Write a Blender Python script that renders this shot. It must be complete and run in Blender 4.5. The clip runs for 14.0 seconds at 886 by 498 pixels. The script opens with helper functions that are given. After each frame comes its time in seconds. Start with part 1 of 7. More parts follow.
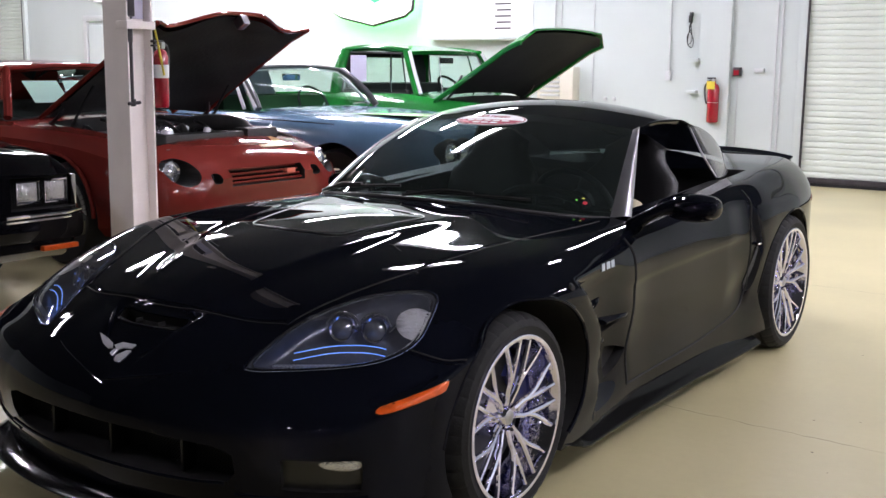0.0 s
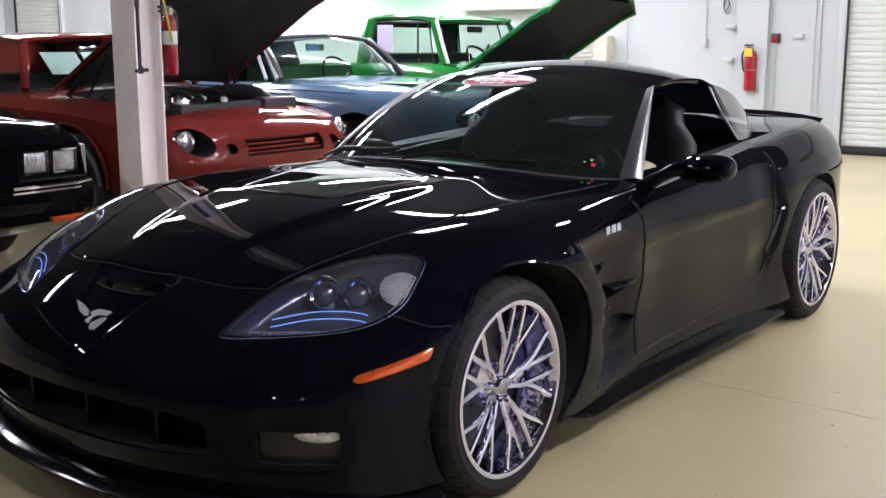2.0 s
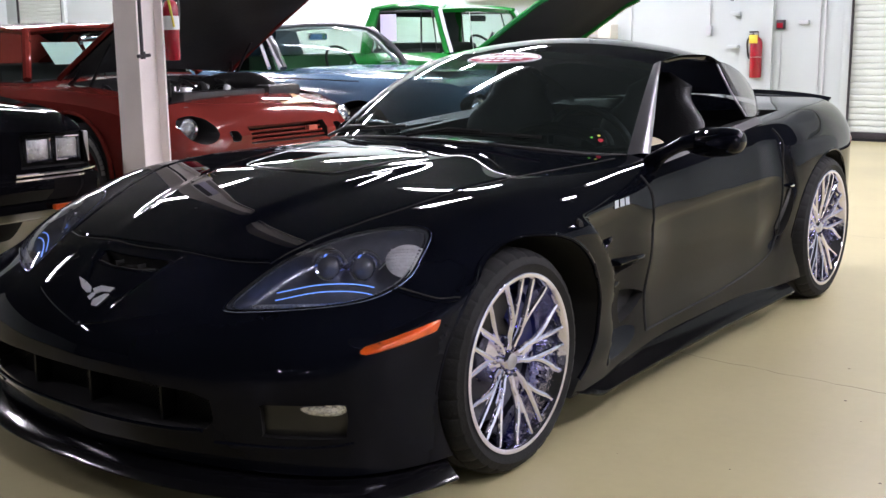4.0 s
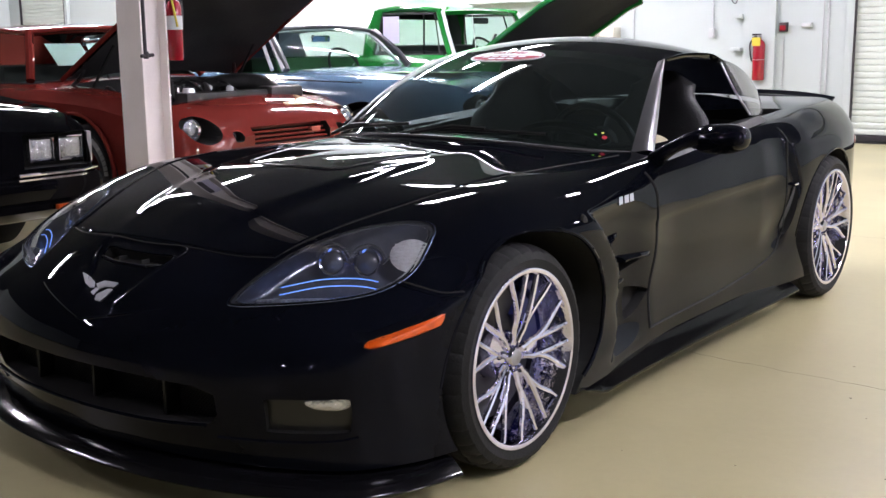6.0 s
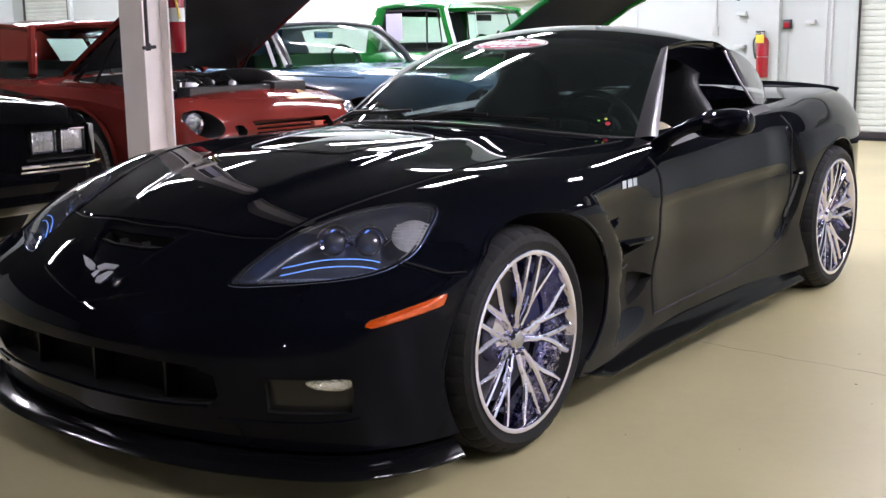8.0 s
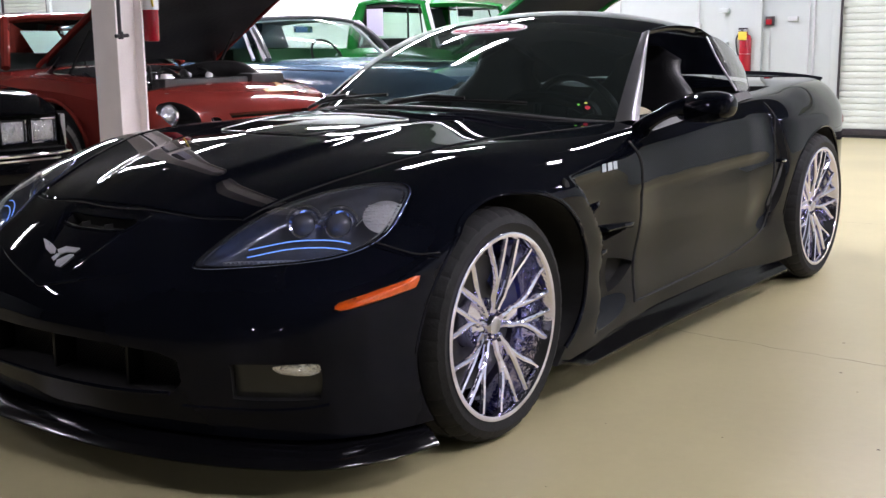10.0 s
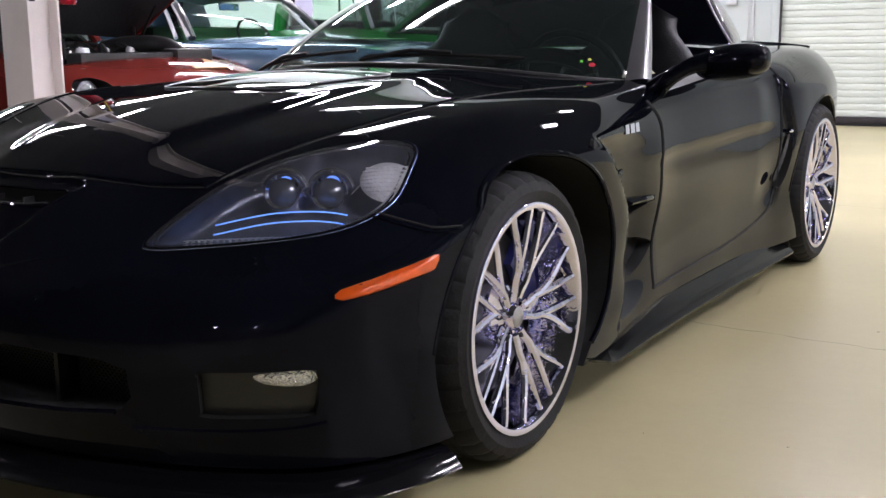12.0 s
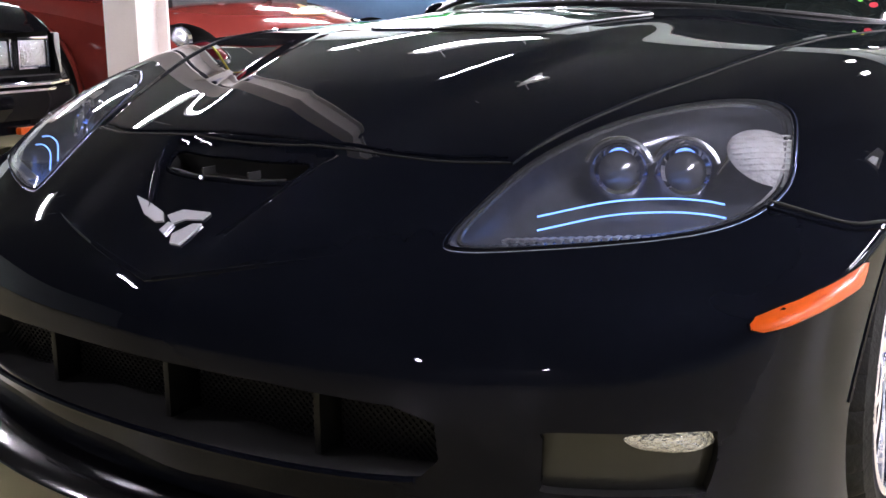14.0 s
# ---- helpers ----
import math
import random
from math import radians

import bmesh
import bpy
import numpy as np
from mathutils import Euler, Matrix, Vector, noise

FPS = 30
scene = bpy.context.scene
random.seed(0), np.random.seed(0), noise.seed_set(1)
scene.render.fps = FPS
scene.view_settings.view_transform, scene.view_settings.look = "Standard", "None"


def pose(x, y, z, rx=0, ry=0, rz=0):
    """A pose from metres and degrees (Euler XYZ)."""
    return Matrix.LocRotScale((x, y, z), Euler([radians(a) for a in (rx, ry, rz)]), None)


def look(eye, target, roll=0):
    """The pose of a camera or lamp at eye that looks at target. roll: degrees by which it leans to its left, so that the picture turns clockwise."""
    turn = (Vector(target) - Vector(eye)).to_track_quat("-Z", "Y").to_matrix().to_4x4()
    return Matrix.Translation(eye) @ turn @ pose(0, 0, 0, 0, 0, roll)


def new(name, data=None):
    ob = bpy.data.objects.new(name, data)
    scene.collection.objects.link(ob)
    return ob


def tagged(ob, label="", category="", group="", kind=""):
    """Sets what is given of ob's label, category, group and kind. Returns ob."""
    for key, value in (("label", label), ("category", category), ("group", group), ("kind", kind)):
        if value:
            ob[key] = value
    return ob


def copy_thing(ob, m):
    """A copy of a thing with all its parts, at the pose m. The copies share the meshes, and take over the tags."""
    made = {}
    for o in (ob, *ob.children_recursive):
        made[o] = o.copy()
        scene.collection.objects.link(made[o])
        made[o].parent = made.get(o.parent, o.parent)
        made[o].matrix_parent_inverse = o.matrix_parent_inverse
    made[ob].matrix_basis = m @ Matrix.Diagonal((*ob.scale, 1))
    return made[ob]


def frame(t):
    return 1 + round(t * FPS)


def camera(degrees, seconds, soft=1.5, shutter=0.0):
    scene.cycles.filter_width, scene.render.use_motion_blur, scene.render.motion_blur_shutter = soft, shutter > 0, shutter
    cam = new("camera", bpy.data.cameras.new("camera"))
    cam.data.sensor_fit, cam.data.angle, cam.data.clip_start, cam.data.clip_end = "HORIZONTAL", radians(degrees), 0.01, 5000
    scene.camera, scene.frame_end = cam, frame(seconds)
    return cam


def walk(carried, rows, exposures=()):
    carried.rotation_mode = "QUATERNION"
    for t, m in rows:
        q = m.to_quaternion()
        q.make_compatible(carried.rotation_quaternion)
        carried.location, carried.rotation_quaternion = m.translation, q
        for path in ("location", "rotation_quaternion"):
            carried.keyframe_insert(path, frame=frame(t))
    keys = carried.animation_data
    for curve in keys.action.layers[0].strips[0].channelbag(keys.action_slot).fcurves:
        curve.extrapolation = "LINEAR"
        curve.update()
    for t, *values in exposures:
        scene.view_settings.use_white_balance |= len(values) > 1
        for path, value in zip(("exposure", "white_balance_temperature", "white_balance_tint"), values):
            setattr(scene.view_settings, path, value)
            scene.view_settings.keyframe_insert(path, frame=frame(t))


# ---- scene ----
cam = camera(44.0, 14.0)
PATH = [
    (0, (2.57, -2.776, 1.385), (1.447, -1.154, 1.057), 0.6),
    (0.5, (2.583, -2.65, 1.371), (1.431, -1.052, 1.024), 0.7),
    (1, (2.603, -2.583, 1.356), (1.43, -1.002, 1.001), 0.4),
    (1.5, (2.611, -2.554, 1.334), (1.429, -0.982, 0.972), 0.0),
    (2, (2.606, -2.551, 1.314), (1.423, -0.982, 0.944), -0.1),
    (2.5, (2.598, -2.539, 1.29), (1.413, -0.973, 0.913), -0.4),
    (3, (2.592, -2.533, 1.267), (1.405, -0.969, 0.884), -0.6),
    (5.5, (2.575, -2.526, 1.219), (1.382, -0.963, 0.852), -0.7),
    (6, (2.576, -2.53, 1.211), (1.382, -0.968, 0.843), -0.7),
    (6.5, (2.58, -2.537, 1.204), (1.385, -0.975, 0.834), -0.7),
    (7, (2.577, -2.536, 1.19), (1.382, -0.975, 0.821), -0.7),
    (7.5, (2.576, -2.53, 1.17), (1.379, -0.97, 0.804), -0.7),
    (8, (2.574, -2.522, 1.15), (1.374, -0.963, 0.787), -0.8),
    (10.5, (2.515, -2.386, 1.048), (1.349, -0.8, 0.691), -1.0),
    (11, (2.427, -2.321, 1.012), (1.298, -0.71, 0.652), -1.2),
    (11.5, (2.208, -2.239, 0.978), (1.158, -0.577, 0.609), -0.5),
    (12, (2.036, -2.111, 0.928), (0.987, -0.447, 0.563), -0.6),
    (12.5, (1.832, -2.006, 0.892), (0.742, -0.371, 0.522), -0.7),
    (13, (1.587, -1.98, 0.888), (0.503, -0.346, 0.493), -0.2),
    (13.5, (1.379, -1.936, 0.881), (0.299, -0.305, 0.465), 0.3),
    (14, (1.25, -1.886, 0.885), (0.172, -0.261, 0.44), -0.3),
]
EXPOSURES = [(0.0, 0.28), (3.0, 0.44), (8.0, 0.52), (11.0, 0.42), (12.0, 0.42), (13.0, 1.0), (14.0, 1.5)]
walk(cam, [(t, look(eye, target, roll)) for t, eye, target, roll in PATH], EXPOSURES)

from mathutils.bvhtree import BVHTree

# ---------------------------------------------------------------- world
world = bpy.data.worlds.new("world")
scene.world = world
world.use_nodes = True
world.node_tree.nodes["Background"].inputs["Color"].default_value = (0.02, 0.02, 0.022, 1)
world.node_tree.nodes["Background"].inputs["Strength"].default_value = 1.0


# ---------------------------------------------------------------- materials
def material(name, color, rough=0.5, metal=0.0, coat=0.0, spec=0.5, grain=None, bump=0.0, var=0.0, bump_scale=40.0, emit=None, strength=0.0, alpha=1.0, transmission=0.0, ior=1.45, coat_rough=0.02, rough_var=0.0, dirt=None):
    m = bpy.data.materials.new(name)
    m.use_nodes = True
    nt = m.node_tree
    b = nt.nodes["Principled BSDF"]
    b.inputs["Base Color"].default_value = (*color, 1)
    b.inputs["Roughness"].default_value = rough
    b.inputs["Metallic"].default_value = metal
    b.inputs["Coat Weight"].default_value = coat
    b.inputs["Coat Roughness"].default_value = coat_rough
    b.inputs["Specular IOR Level"].default_value = spec
    b.inputs["IOR"].default_value = ior
    b.inputs["Transmission Weight"].default_value = transmission
    b.inputs["Alpha"].default_value = alpha
    if emit:
        b.inputs["Emission Color"].default_value = (*emit, 1)
        b.inputs["Emission Strength"].default_value = strength
    if var or bump or rough_var or dirt:
        geo = nt.nodes.new("ShaderNodeTexCoord")
        big = nt.nodes.new("ShaderNodeTexNoise")
        big.inputs["Scale"].default_value = grain or 3.0
        big.inputs["Detail"].default_value = 6
        nt.links.new(geo.outputs["Object"], big.inputs["Vector"])
        fine = nt.nodes.new("ShaderNodeTexNoise")
        fine.inputs["Scale"].default_value = bump_scale
        fine.inputs["Detail"].default_value = 4
        nt.links.new(geo.outputs["Object"], fine.inputs["Vector"])
        if var:
            mix = nt.nodes.new("ShaderNodeMix")
            mix.data_type = "RGBA"
            mix.inputs["A"].default_value = (*[c * (1 - var) for c in color], 1)
            mix.inputs["B"].default_value = (*[min(1, c * (1 + var)) for c in color], 1)
            add = nt.nodes.new("ShaderNodeMath")
            add.operation = "MULTIPLY_ADD"
            add.inputs[1].default_value = 0.35
            nt.links.new(fine.outputs["Fac"], add.inputs[0])
            sc = nt.nodes.new("ShaderNodeMath")
            sc.operation = "MULTIPLY_ADD"
            sc.inputs[1].default_value = 1.6
            sc.inputs[2].default_value = -0.47
            nt.links.new(big.outputs["Fac"], sc.inputs[0])
            nt.links.new(sc.outputs[0], add.inputs[2])
            nt.links.new(add.outputs[0], mix.inputs["Factor"])
            nt.links.new(mix.outputs["Result"], b.inputs["Base Color"])
        if rough_var:
            r = nt.nodes.new("ShaderNodeMapRange")
            r.inputs["From Min"].default_value, r.inputs["From Max"].default_value = 0.3, 0.7
            r.inputs["To Min"].default_value, r.inputs["To Max"].default_value = max(0.0, rough - rough_var), rough + rough_var
            nt.links.new(big.outputs["Fac"], r.inputs["Value"])
            nt.links.new(r.outputs["Result"], b.inputs["Roughness"])
        if bump:
            bp = nt.nodes.new("ShaderNodeBump")
            bp.inputs["Strength"].default_value = bump
            bp.inputs["Distance"].default_value = 0.01
            nt.links.new(fine.outputs["Fac"], bp.inputs["Height"])
            nt.links.new(bp.outputs["Normal"], b.inputs["Normal"])
    return m


BLACK_PAINT = material("black_paint", (0.0028, 0.0034, 0.006), rough=0.015, spec=0.13, var=0.3, grain=2.0)
BLACK_PAINT.node_tree.nodes["Principled BSDF"].inputs["Specular Tint"].default_value = (0.86, 0.84, 1.0, 1)
CARBON = material("carbon", (0.004, 0.004, 0.005), rough=0.13, spec=0.35, var=0.4, grain=30, bump_scale=300)
SKIRT_BLACK = material("skirt_black", (0.003, 0.003, 0.0035), rough=0.09, spec=0.1, var=0.3, grain=30)
TRIM_BLACK = material("trim_black", (0.012, 0.012, 0.012), rough=0.5, var=0.25, grain=8, bump=0.1)
GRILLE_BLACK = material("grille_black", (0.004, 0.004, 0.0045), rough=0.45, spec=0.3, var=0.3, grain=30)
DARK = material("dark_cavity", (0.006, 0.006, 0.006), rough=0.8)
RUBBER = material("rubber", (0.009, 0.009, 0.01), rough=0.7, spec=0.3, var=0.3, grain=6, bump=0.15, bump_scale=120)
CHROME = material("chrome", (0.9, 0.89, 1.0), rough=0.03, metal=1.0)
WHEEL_CHROME = material("wheel_chrome", (0.8, 0.79, 1.0), rough=0.03, metal=1.0, bump=0.4, bump_scale=20)
SILVER = material("silver_trim", (0.42, 0.42, 0.44), rough=0.28, metal=1.0)
STEEL = material("brake_steel", (0.07, 0.07, 0.075), rough=0.35, metal=1.0, rough_var=0.08, grain=20)
PILLAR = material("pillar_grey", (0.3, 0.3, 0.315), rough=0.28, metal=0.8, var=0.15, grain=6)
CREST = material("crest_metal", (0.85, 0.85, 0.92), rough=0.12, metal=0.45)
FOG_GREY = material("fog_panel_grey", (0.016, 0.016, 0.015), rough=0.35, var=0.2, grain=9)
BLUE_CALIPER = material("blue_caliper", (0.006, 0.011, 0.09), rough=0.3, coat=0.6)
AMBER = material("amber_lens", (0.6, 0.085, 0.006), rough=0.3, coat=0.3, var=0.2, grain=40)
DARK_GLASS = material("tinted_glass", (0.006, 0.009, 0.009), rough=0.02, spec=0.6, coat=0.5)
LEATHER = material("black_leather", (0.008, 0.008, 0.009), rough=0.48, var=0.3, grain=10, bump=0.2, bump_scale=150)
TAN = material("tan_leather", (0.36, 0.31, 0.2), rough=0.5, var=0.12, grain=6, bump=0.15)
WHITE_WALL = material("white_wall_paint", (0.455, 0.505, 0.498), rough=0.55, var=0.05, grain=0.9, bump=0.08, bump_scale=60)
DULL_WALL = material("dull_wall_paint", (0.07, 0.07, 0.07), rough=0.6, var=0.1, grain=0.7)
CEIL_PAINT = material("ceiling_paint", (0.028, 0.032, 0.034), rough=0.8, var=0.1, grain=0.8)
COLUMN_PAINT = material("column_paint", (0.92, 0.86, 0.84), rough=0.5, var=0.07, grain=4, bump=0.1, bump_scale=90)
FLOOR_MAT = material("floor_sealer", (0.49, 0.442, 0.25), rough=0.33, var=0.12, grain=1.1, bump=0.035, bump_scale=24)
RED_PAINT = material("red_paint", (0.13, 0.019, 0.015), rough=0.09, spec=0.32, var=0.15, grain=2)
BLUE_PAINT = material("blue_paint", (0.075, 0.14, 0.22), rough=0.15, coat=0.3, var=0.15, grain=2)
GREEN_PAINT = material("green_paint", (0.009, 0.13, 0.02), rough=0.14, coat=0.2, var=0.12, grain=2)
DOOR_PAINT = material("roller_door_paint", (0.56, 0.61, 0.56), rough=0.4, var=0.06, grain=2)
TUBE = material("tube_glow", (0.9, 0.9, 1.0), rough=0.4, emit=(0.92, 0.865, 0.985), strength=240.0)
FIXTURE = material("fixture_white", (0.8, 0.8, 0.8), rough=0.4, var=0.03)


# ---------------------------------------------------------------- mesh helpers
def part(name, bm, mat, parent=None, label="", smooth=True, angle=0.7):
    bmesh.ops.recalc_face_normals(bm, faces=bm.faces)
    me = bpy.data.meshes.new(name)
    for f in bm.faces:
        f.smooth = smooth
    if smooth:
        for e in bm.edges:
            if len(e.link_faces) == 2 and e.calc_face_angle(0) > angle:
                e.smooth = False
    bm.to_mesh(me)
    bm.free()
    for one in mat if isinstance(mat, (list, tuple)) else [mat]:
        me.materials.append(one)
    ob = new(name, me)
    if parent:
        ob.parent = parent
    if label:
        tagged(ob, label)
    return ob


def thing(name, label, category, m=None, group="", kind=""):
    ob = new(name)
    ob.empty_display_size = 0.1
    if m is not None:
        ob.matrix_basis = m
    return tagged(ob, label, category, group, kind)


def box(bm, x0, x1, y0, y1, z0, z1, bevel=0.0, m=None):
    r = bmesh.ops.create_cube(bm, size=1)
    for v in r["verts"]:
        v.co = Vector(((x0 + x1) / 2 + v.co.x * (x1 - x0), (y0 + y1) / 2 + v.co.y * (y1 - y0), (z0 + z1) / 2 + v.co.z * (z1 - z0)))
    if bevel:
        edges = list({e for v in r["verts"] for e in v.link_edges})
        out = bmesh.ops.bevel(bm, geom=edges, offset=bevel, segments=2, affect="EDGES", profile=0.6)
        verts = list({v for f in out["faces"] for v in f.verts} | {v for v in r["verts"] if v.is_valid})
    else:
        verts = r["verts"]
    if m is not None:
        bmesh.ops.transform(bm, matrix=m, verts=verts)
    return bm


def boxed(*a, **k):
    return box(bmesh.new(), *a, **k)


def tube(bm, points, radius, sides=8, close=False, cap=True):
    """A round tube along points; radius may be a list."""
    pts = [Vector(p) for p in points]
    n = len(pts)
    rad = radius if isinstance(radius, (list, tuple)) else [radius] * n
    rings = []
    up = None
    for i, p in enumerate(pts):
        a = pts[i - 1] if i or close else pts[0]
        b = pts[(i + 1) % n] if i < n - 1 or close else pts[-1]
        d = (b - a).normalized()
        if up is None:
            up = d.orthogonal().normalized()
        up = (up - d * up.dot(d)).normalized()
        side = d.cross(up)
        rings.append([bm.verts.new(p + rad[i] * (math.cos(t) * up + math.sin(t) * side)) for t in [2 * math.pi * k / sides for k in range(sides)]])
    for i in range(n if close else n - 1):
        a, b = rings[i], rings[(i + 1) % n]
        for k in range(sides):
            bm.faces.new((a[k], a[(k + 1) % sides], b[(k + 1) % sides], b[k]))
    if cap and not close:
        bm.faces.new(rings[0])
        bm.faces.new(rings[-1])
    return bm


def lathe(bm, profile, steps=48, axis="x", m=None):
    """Turns a profile of (radius, height along axis) round the axis."""
    rings = []
    for i in range(steps):
        c, s = math.cos(2 * math.pi * i / steps), math.sin(2 * math.pi * i / steps)
        ring = []
        for r, h in profile:
            co = Vector((h, r * c, r * s)) if axis == "x" else Vector((r * c, r * s, h))
            ring.append(bm.verts.new(m @ co if m is not None else co))
        rings.append(ring)
    for i in range(steps):
        a, b = rings[i], rings[(i + 1) % steps]
        for k in range(len(profile) - 1):
            bm.faces.new((a[k], a[k + 1], b[k + 1], b[k]))
    return bm


def grid(bm, fn, nu, nv):
    """A sheet of nu x nv cells; fn(u, v) gives the place."""
    vs = [[bm.verts.new(fn(i / nu, j / nv)) for j in range(nv + 1)] for i in range(nu + 1)]
    for i in range(nu):
        for j in range(nv):
            try:
                bm.faces.new((vs[i][j], vs[i + 1][j], vs[i + 1][j + 1], vs[i][j + 1]))
            except ValueError:
                pass
    return vs


def spline(knots, values, x):
    """Monotone cubic through knots; values may be tuples."""
    xs = list(knots)
    if isinstance(values[0], (tuple, list, Vector)):
        return tuple(spline(xs, [v[k] for v in values], x) for k in range(len(values[0])))
    n = len(xs)
    if x <= xs[0]:
        return values[0]
    if x >= xs[-1]:
        return values[-1]
    i = max(k for k in range(n - 1) if xs[k] <= x)
    d = [(values[k + 1] - values[k]) / (xs[k + 1] - xs[k]) for k in range(n - 1)]

    def slope(k):
        if k == 0:
            return d[0]
        if k == n - 1:
            return d[-1]
        if d[k - 1] * d[k] <= 0:
            return 0.0
        w1, w2 = 2 * (xs[k + 1] - xs[k]) + xs[k] - xs[k - 1], xs[k + 1] - xs[k] + 2 * (xs[k] - xs[k - 1])
        return (w1 + w2) / (w1 / d[k - 1] + w2 / d[k])

    h = xs[i + 1] - xs[i]
    t = (x - xs[i]) / h
    a, b = slope(i) * h, slope(i + 1) * h
    return values[i] * (1 + 2 * t) * (1 - t) ** 2 + a * t * (1 - t) ** 2 + values[i + 1] * t * t * (3 - 2 * t) + b * t * t * (t - 1)


def smoothstep(a, b, x):
    t = min(1.0, max(0.0, (x - a) / (b - a)))
    return t * t * (3 - 2 * t)


# ---------------------------------------------------------------- the hall
FAR_Y, NEAR_Y, LEFT_X, RIGHT_X, CEIL_Z = 10.75, -16.0, -19.0, 11.0, 4.6
bm = bmesh.new()
grid(bm, lambda u, v: Vector((LEFT_X - 0.2 + u * (RIGHT_X - LEFT_X + 0.4), NEAR_Y - 0.2 + v * (FAR_Y - NEAR_Y + 2.0), 0)), 30, 30)
tagged(part("floor", bm, FLOOR_MAT), "polished tan sealed concrete floor with hairline cracks", "floor", kind="structure")
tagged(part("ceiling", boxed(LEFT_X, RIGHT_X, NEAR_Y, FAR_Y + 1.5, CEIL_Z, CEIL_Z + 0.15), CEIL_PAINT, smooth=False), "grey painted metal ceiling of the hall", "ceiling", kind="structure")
tagged(part("wall_west", boxed(LEFT_X - 0.2, LEFT_X, NEAR_Y, FAR_Y + 1.5, 0, CEIL_Z), WHITE_WALL, smooth=False), "plain white painted wall", "wall", kind="structure")
tagged(part("wall_east", boxed(RIGHT_X, RIGHT_X + 0.2, NEAR_Y, FAR_Y + 1.5, 0, CEIL_Z), WHITE_WALL, smooth=False), "plain white painted wall", "wall", kind="structure")
tagged(part("wall_south", boxed(LEFT_X, RIGHT_X, NEAR_Y - 0.2, NEAR_Y, 0, CEIL_Z), DULL_WALL, smooth=False), "plain grey painted wall", "wall", kind="structure")
tagged(part("wall_north", boxed(LEFT_X, RIGHT_X, FAR_Y, FAR_Y + 0.2, 0, CEIL_Z), WHITE_WALL, smooth=False), "white painted panelled wall", "wall", kind="structure")

# ceiling lights: twin tubes, long and short fixtures
def ceiling_light(m, half):
    ob = thing("ceiling_light", "white twin-tube fluorescent fixture hanging under the ceiling", "ceiling light", m, "ceiling tube lights")
    part("housing", boxed(-0.13, 0.13, -half - 0.04, half + 0.04, 0.05, 0.11, 0.01), FIXTURE, ob)
    for y in (-0.7 * half, 0.7 * half):
        part("hanger", tube(bmesh.new(), [(0, y, 0.1), (0, y, 0.51)], 0.006, 6), FIXTURE, ob)
    for x in (-0.036, 0.036):
        part("fluorescent_tube", tube(bmesh.new(), [(x, -half, 0.025), (x, half, 0.025)], 0.022, 8), TUBE, ob)
    return ob


LONG = [(-14.2, 7.6), (-10.6, 8.6), (-7.3, 8.9), (-7.6, 4.6), (-4.4, 6.9)]
# The two at x 8.8 and (-6.2, -4.2) are unseen, added as fill.
MIDDLE_AND_FILL = [(-2.6, 4.0), (5.2, 7.0), (4.8, 3.4), (4.4, -1.4), (-0.5, -12.0), (2.5, -14.5), (-8.6, 0.4), (-6.2, -4.2), (8.8, 6.0), (8.8, 1.0)]
SHORT = [(2.9, 3.4), (1.0, 6.0), (0.0, 7.3), (2.4, 6.4)]
for half, spots in ((1.25, LONG), (0.6, MIDDLE_AND_FILL), (0.3, SHORT)):
    first_light = ceiling_light(pose(*spots[0], CEIL_Z - 0.5), half)
    for gx, gy in spots[1:]:
        copy_thing(first_light, pose(gx, gy, CEIL_Z - 0.5))

# ---------------------------------------------------------------- the black sports car: skin
# Plan outline of the widest line, half side: nose, flank, tail.
PLAN = [(0.0, -0.878), (0.25, -0.858), (0.5, -0.805), (0.7, -0.73), (0.835, -0.64), (0.903, -0.52), (0.94, -0.36), (0.962, -0.1), (0.964, 0.15), (0.945, 0.45),
        (0.905, 0.8), (0.885, 1.15), (0.885, 1.6), (0.9, 2.0), (0.932, 2.33), (0.938, 2.62), (0.905, 2.97), (0.83, 3.26), (0.71, 3.45), (0.45, 3.54), (0.0, 3.57)]
PLAN_S = [0.0]
for a, b in zip(PLAN, PLAN[1:]):
    PLAN_S.append(PLAN_S[-1] + math.hypot(b[0] - a[0], b[1] - a[1]))
S_END = PLAN_S[-1]
# Height of the shoulder, where the flank turns into the top, along the outline.
SHOULDER = [0.43, 0.435, 0.445, 0.465, 0.49, 0.52, 0.565, 0.655, 0.675, 0.68, 0.69, 0.72, 0.75, 0.76, 0.75, 0.745, 0.74, 0.74, 0.76, 0.8, 0.82]
# How far the top takes to round into the flank, in metres.
ROUND = [0.12, 0.13, 0.15, 0.17, 0.18, 0.18, 0.18, 0.18, 0.18, 0.16, 0.13, 0.1, 0.1, 0.12, 0.16, 0.2, 0.2, 0.18, 0.15, 0.1, 0.08]

CENTRE_Y = [-0.9, -0.8, -0.68, -0.5, -0.25, 0.05, 0.4, 0.8, 1.2, 2.4, 2.9, 3.3, 3.6]
CENTRE_Z = [0.455, 0.515, 0.605, 0.69, 0.765, 0.82, 0.855, 0.875, 0.87, 0.87, 0.915, 0.925, 0.925]
CREST_Z = [0.45, 0.475, 0.55, 0.65, 0.737, 0.795, 0.808, 0.81, 0.82, 0.875, 0.905, 0.905, 0.88]


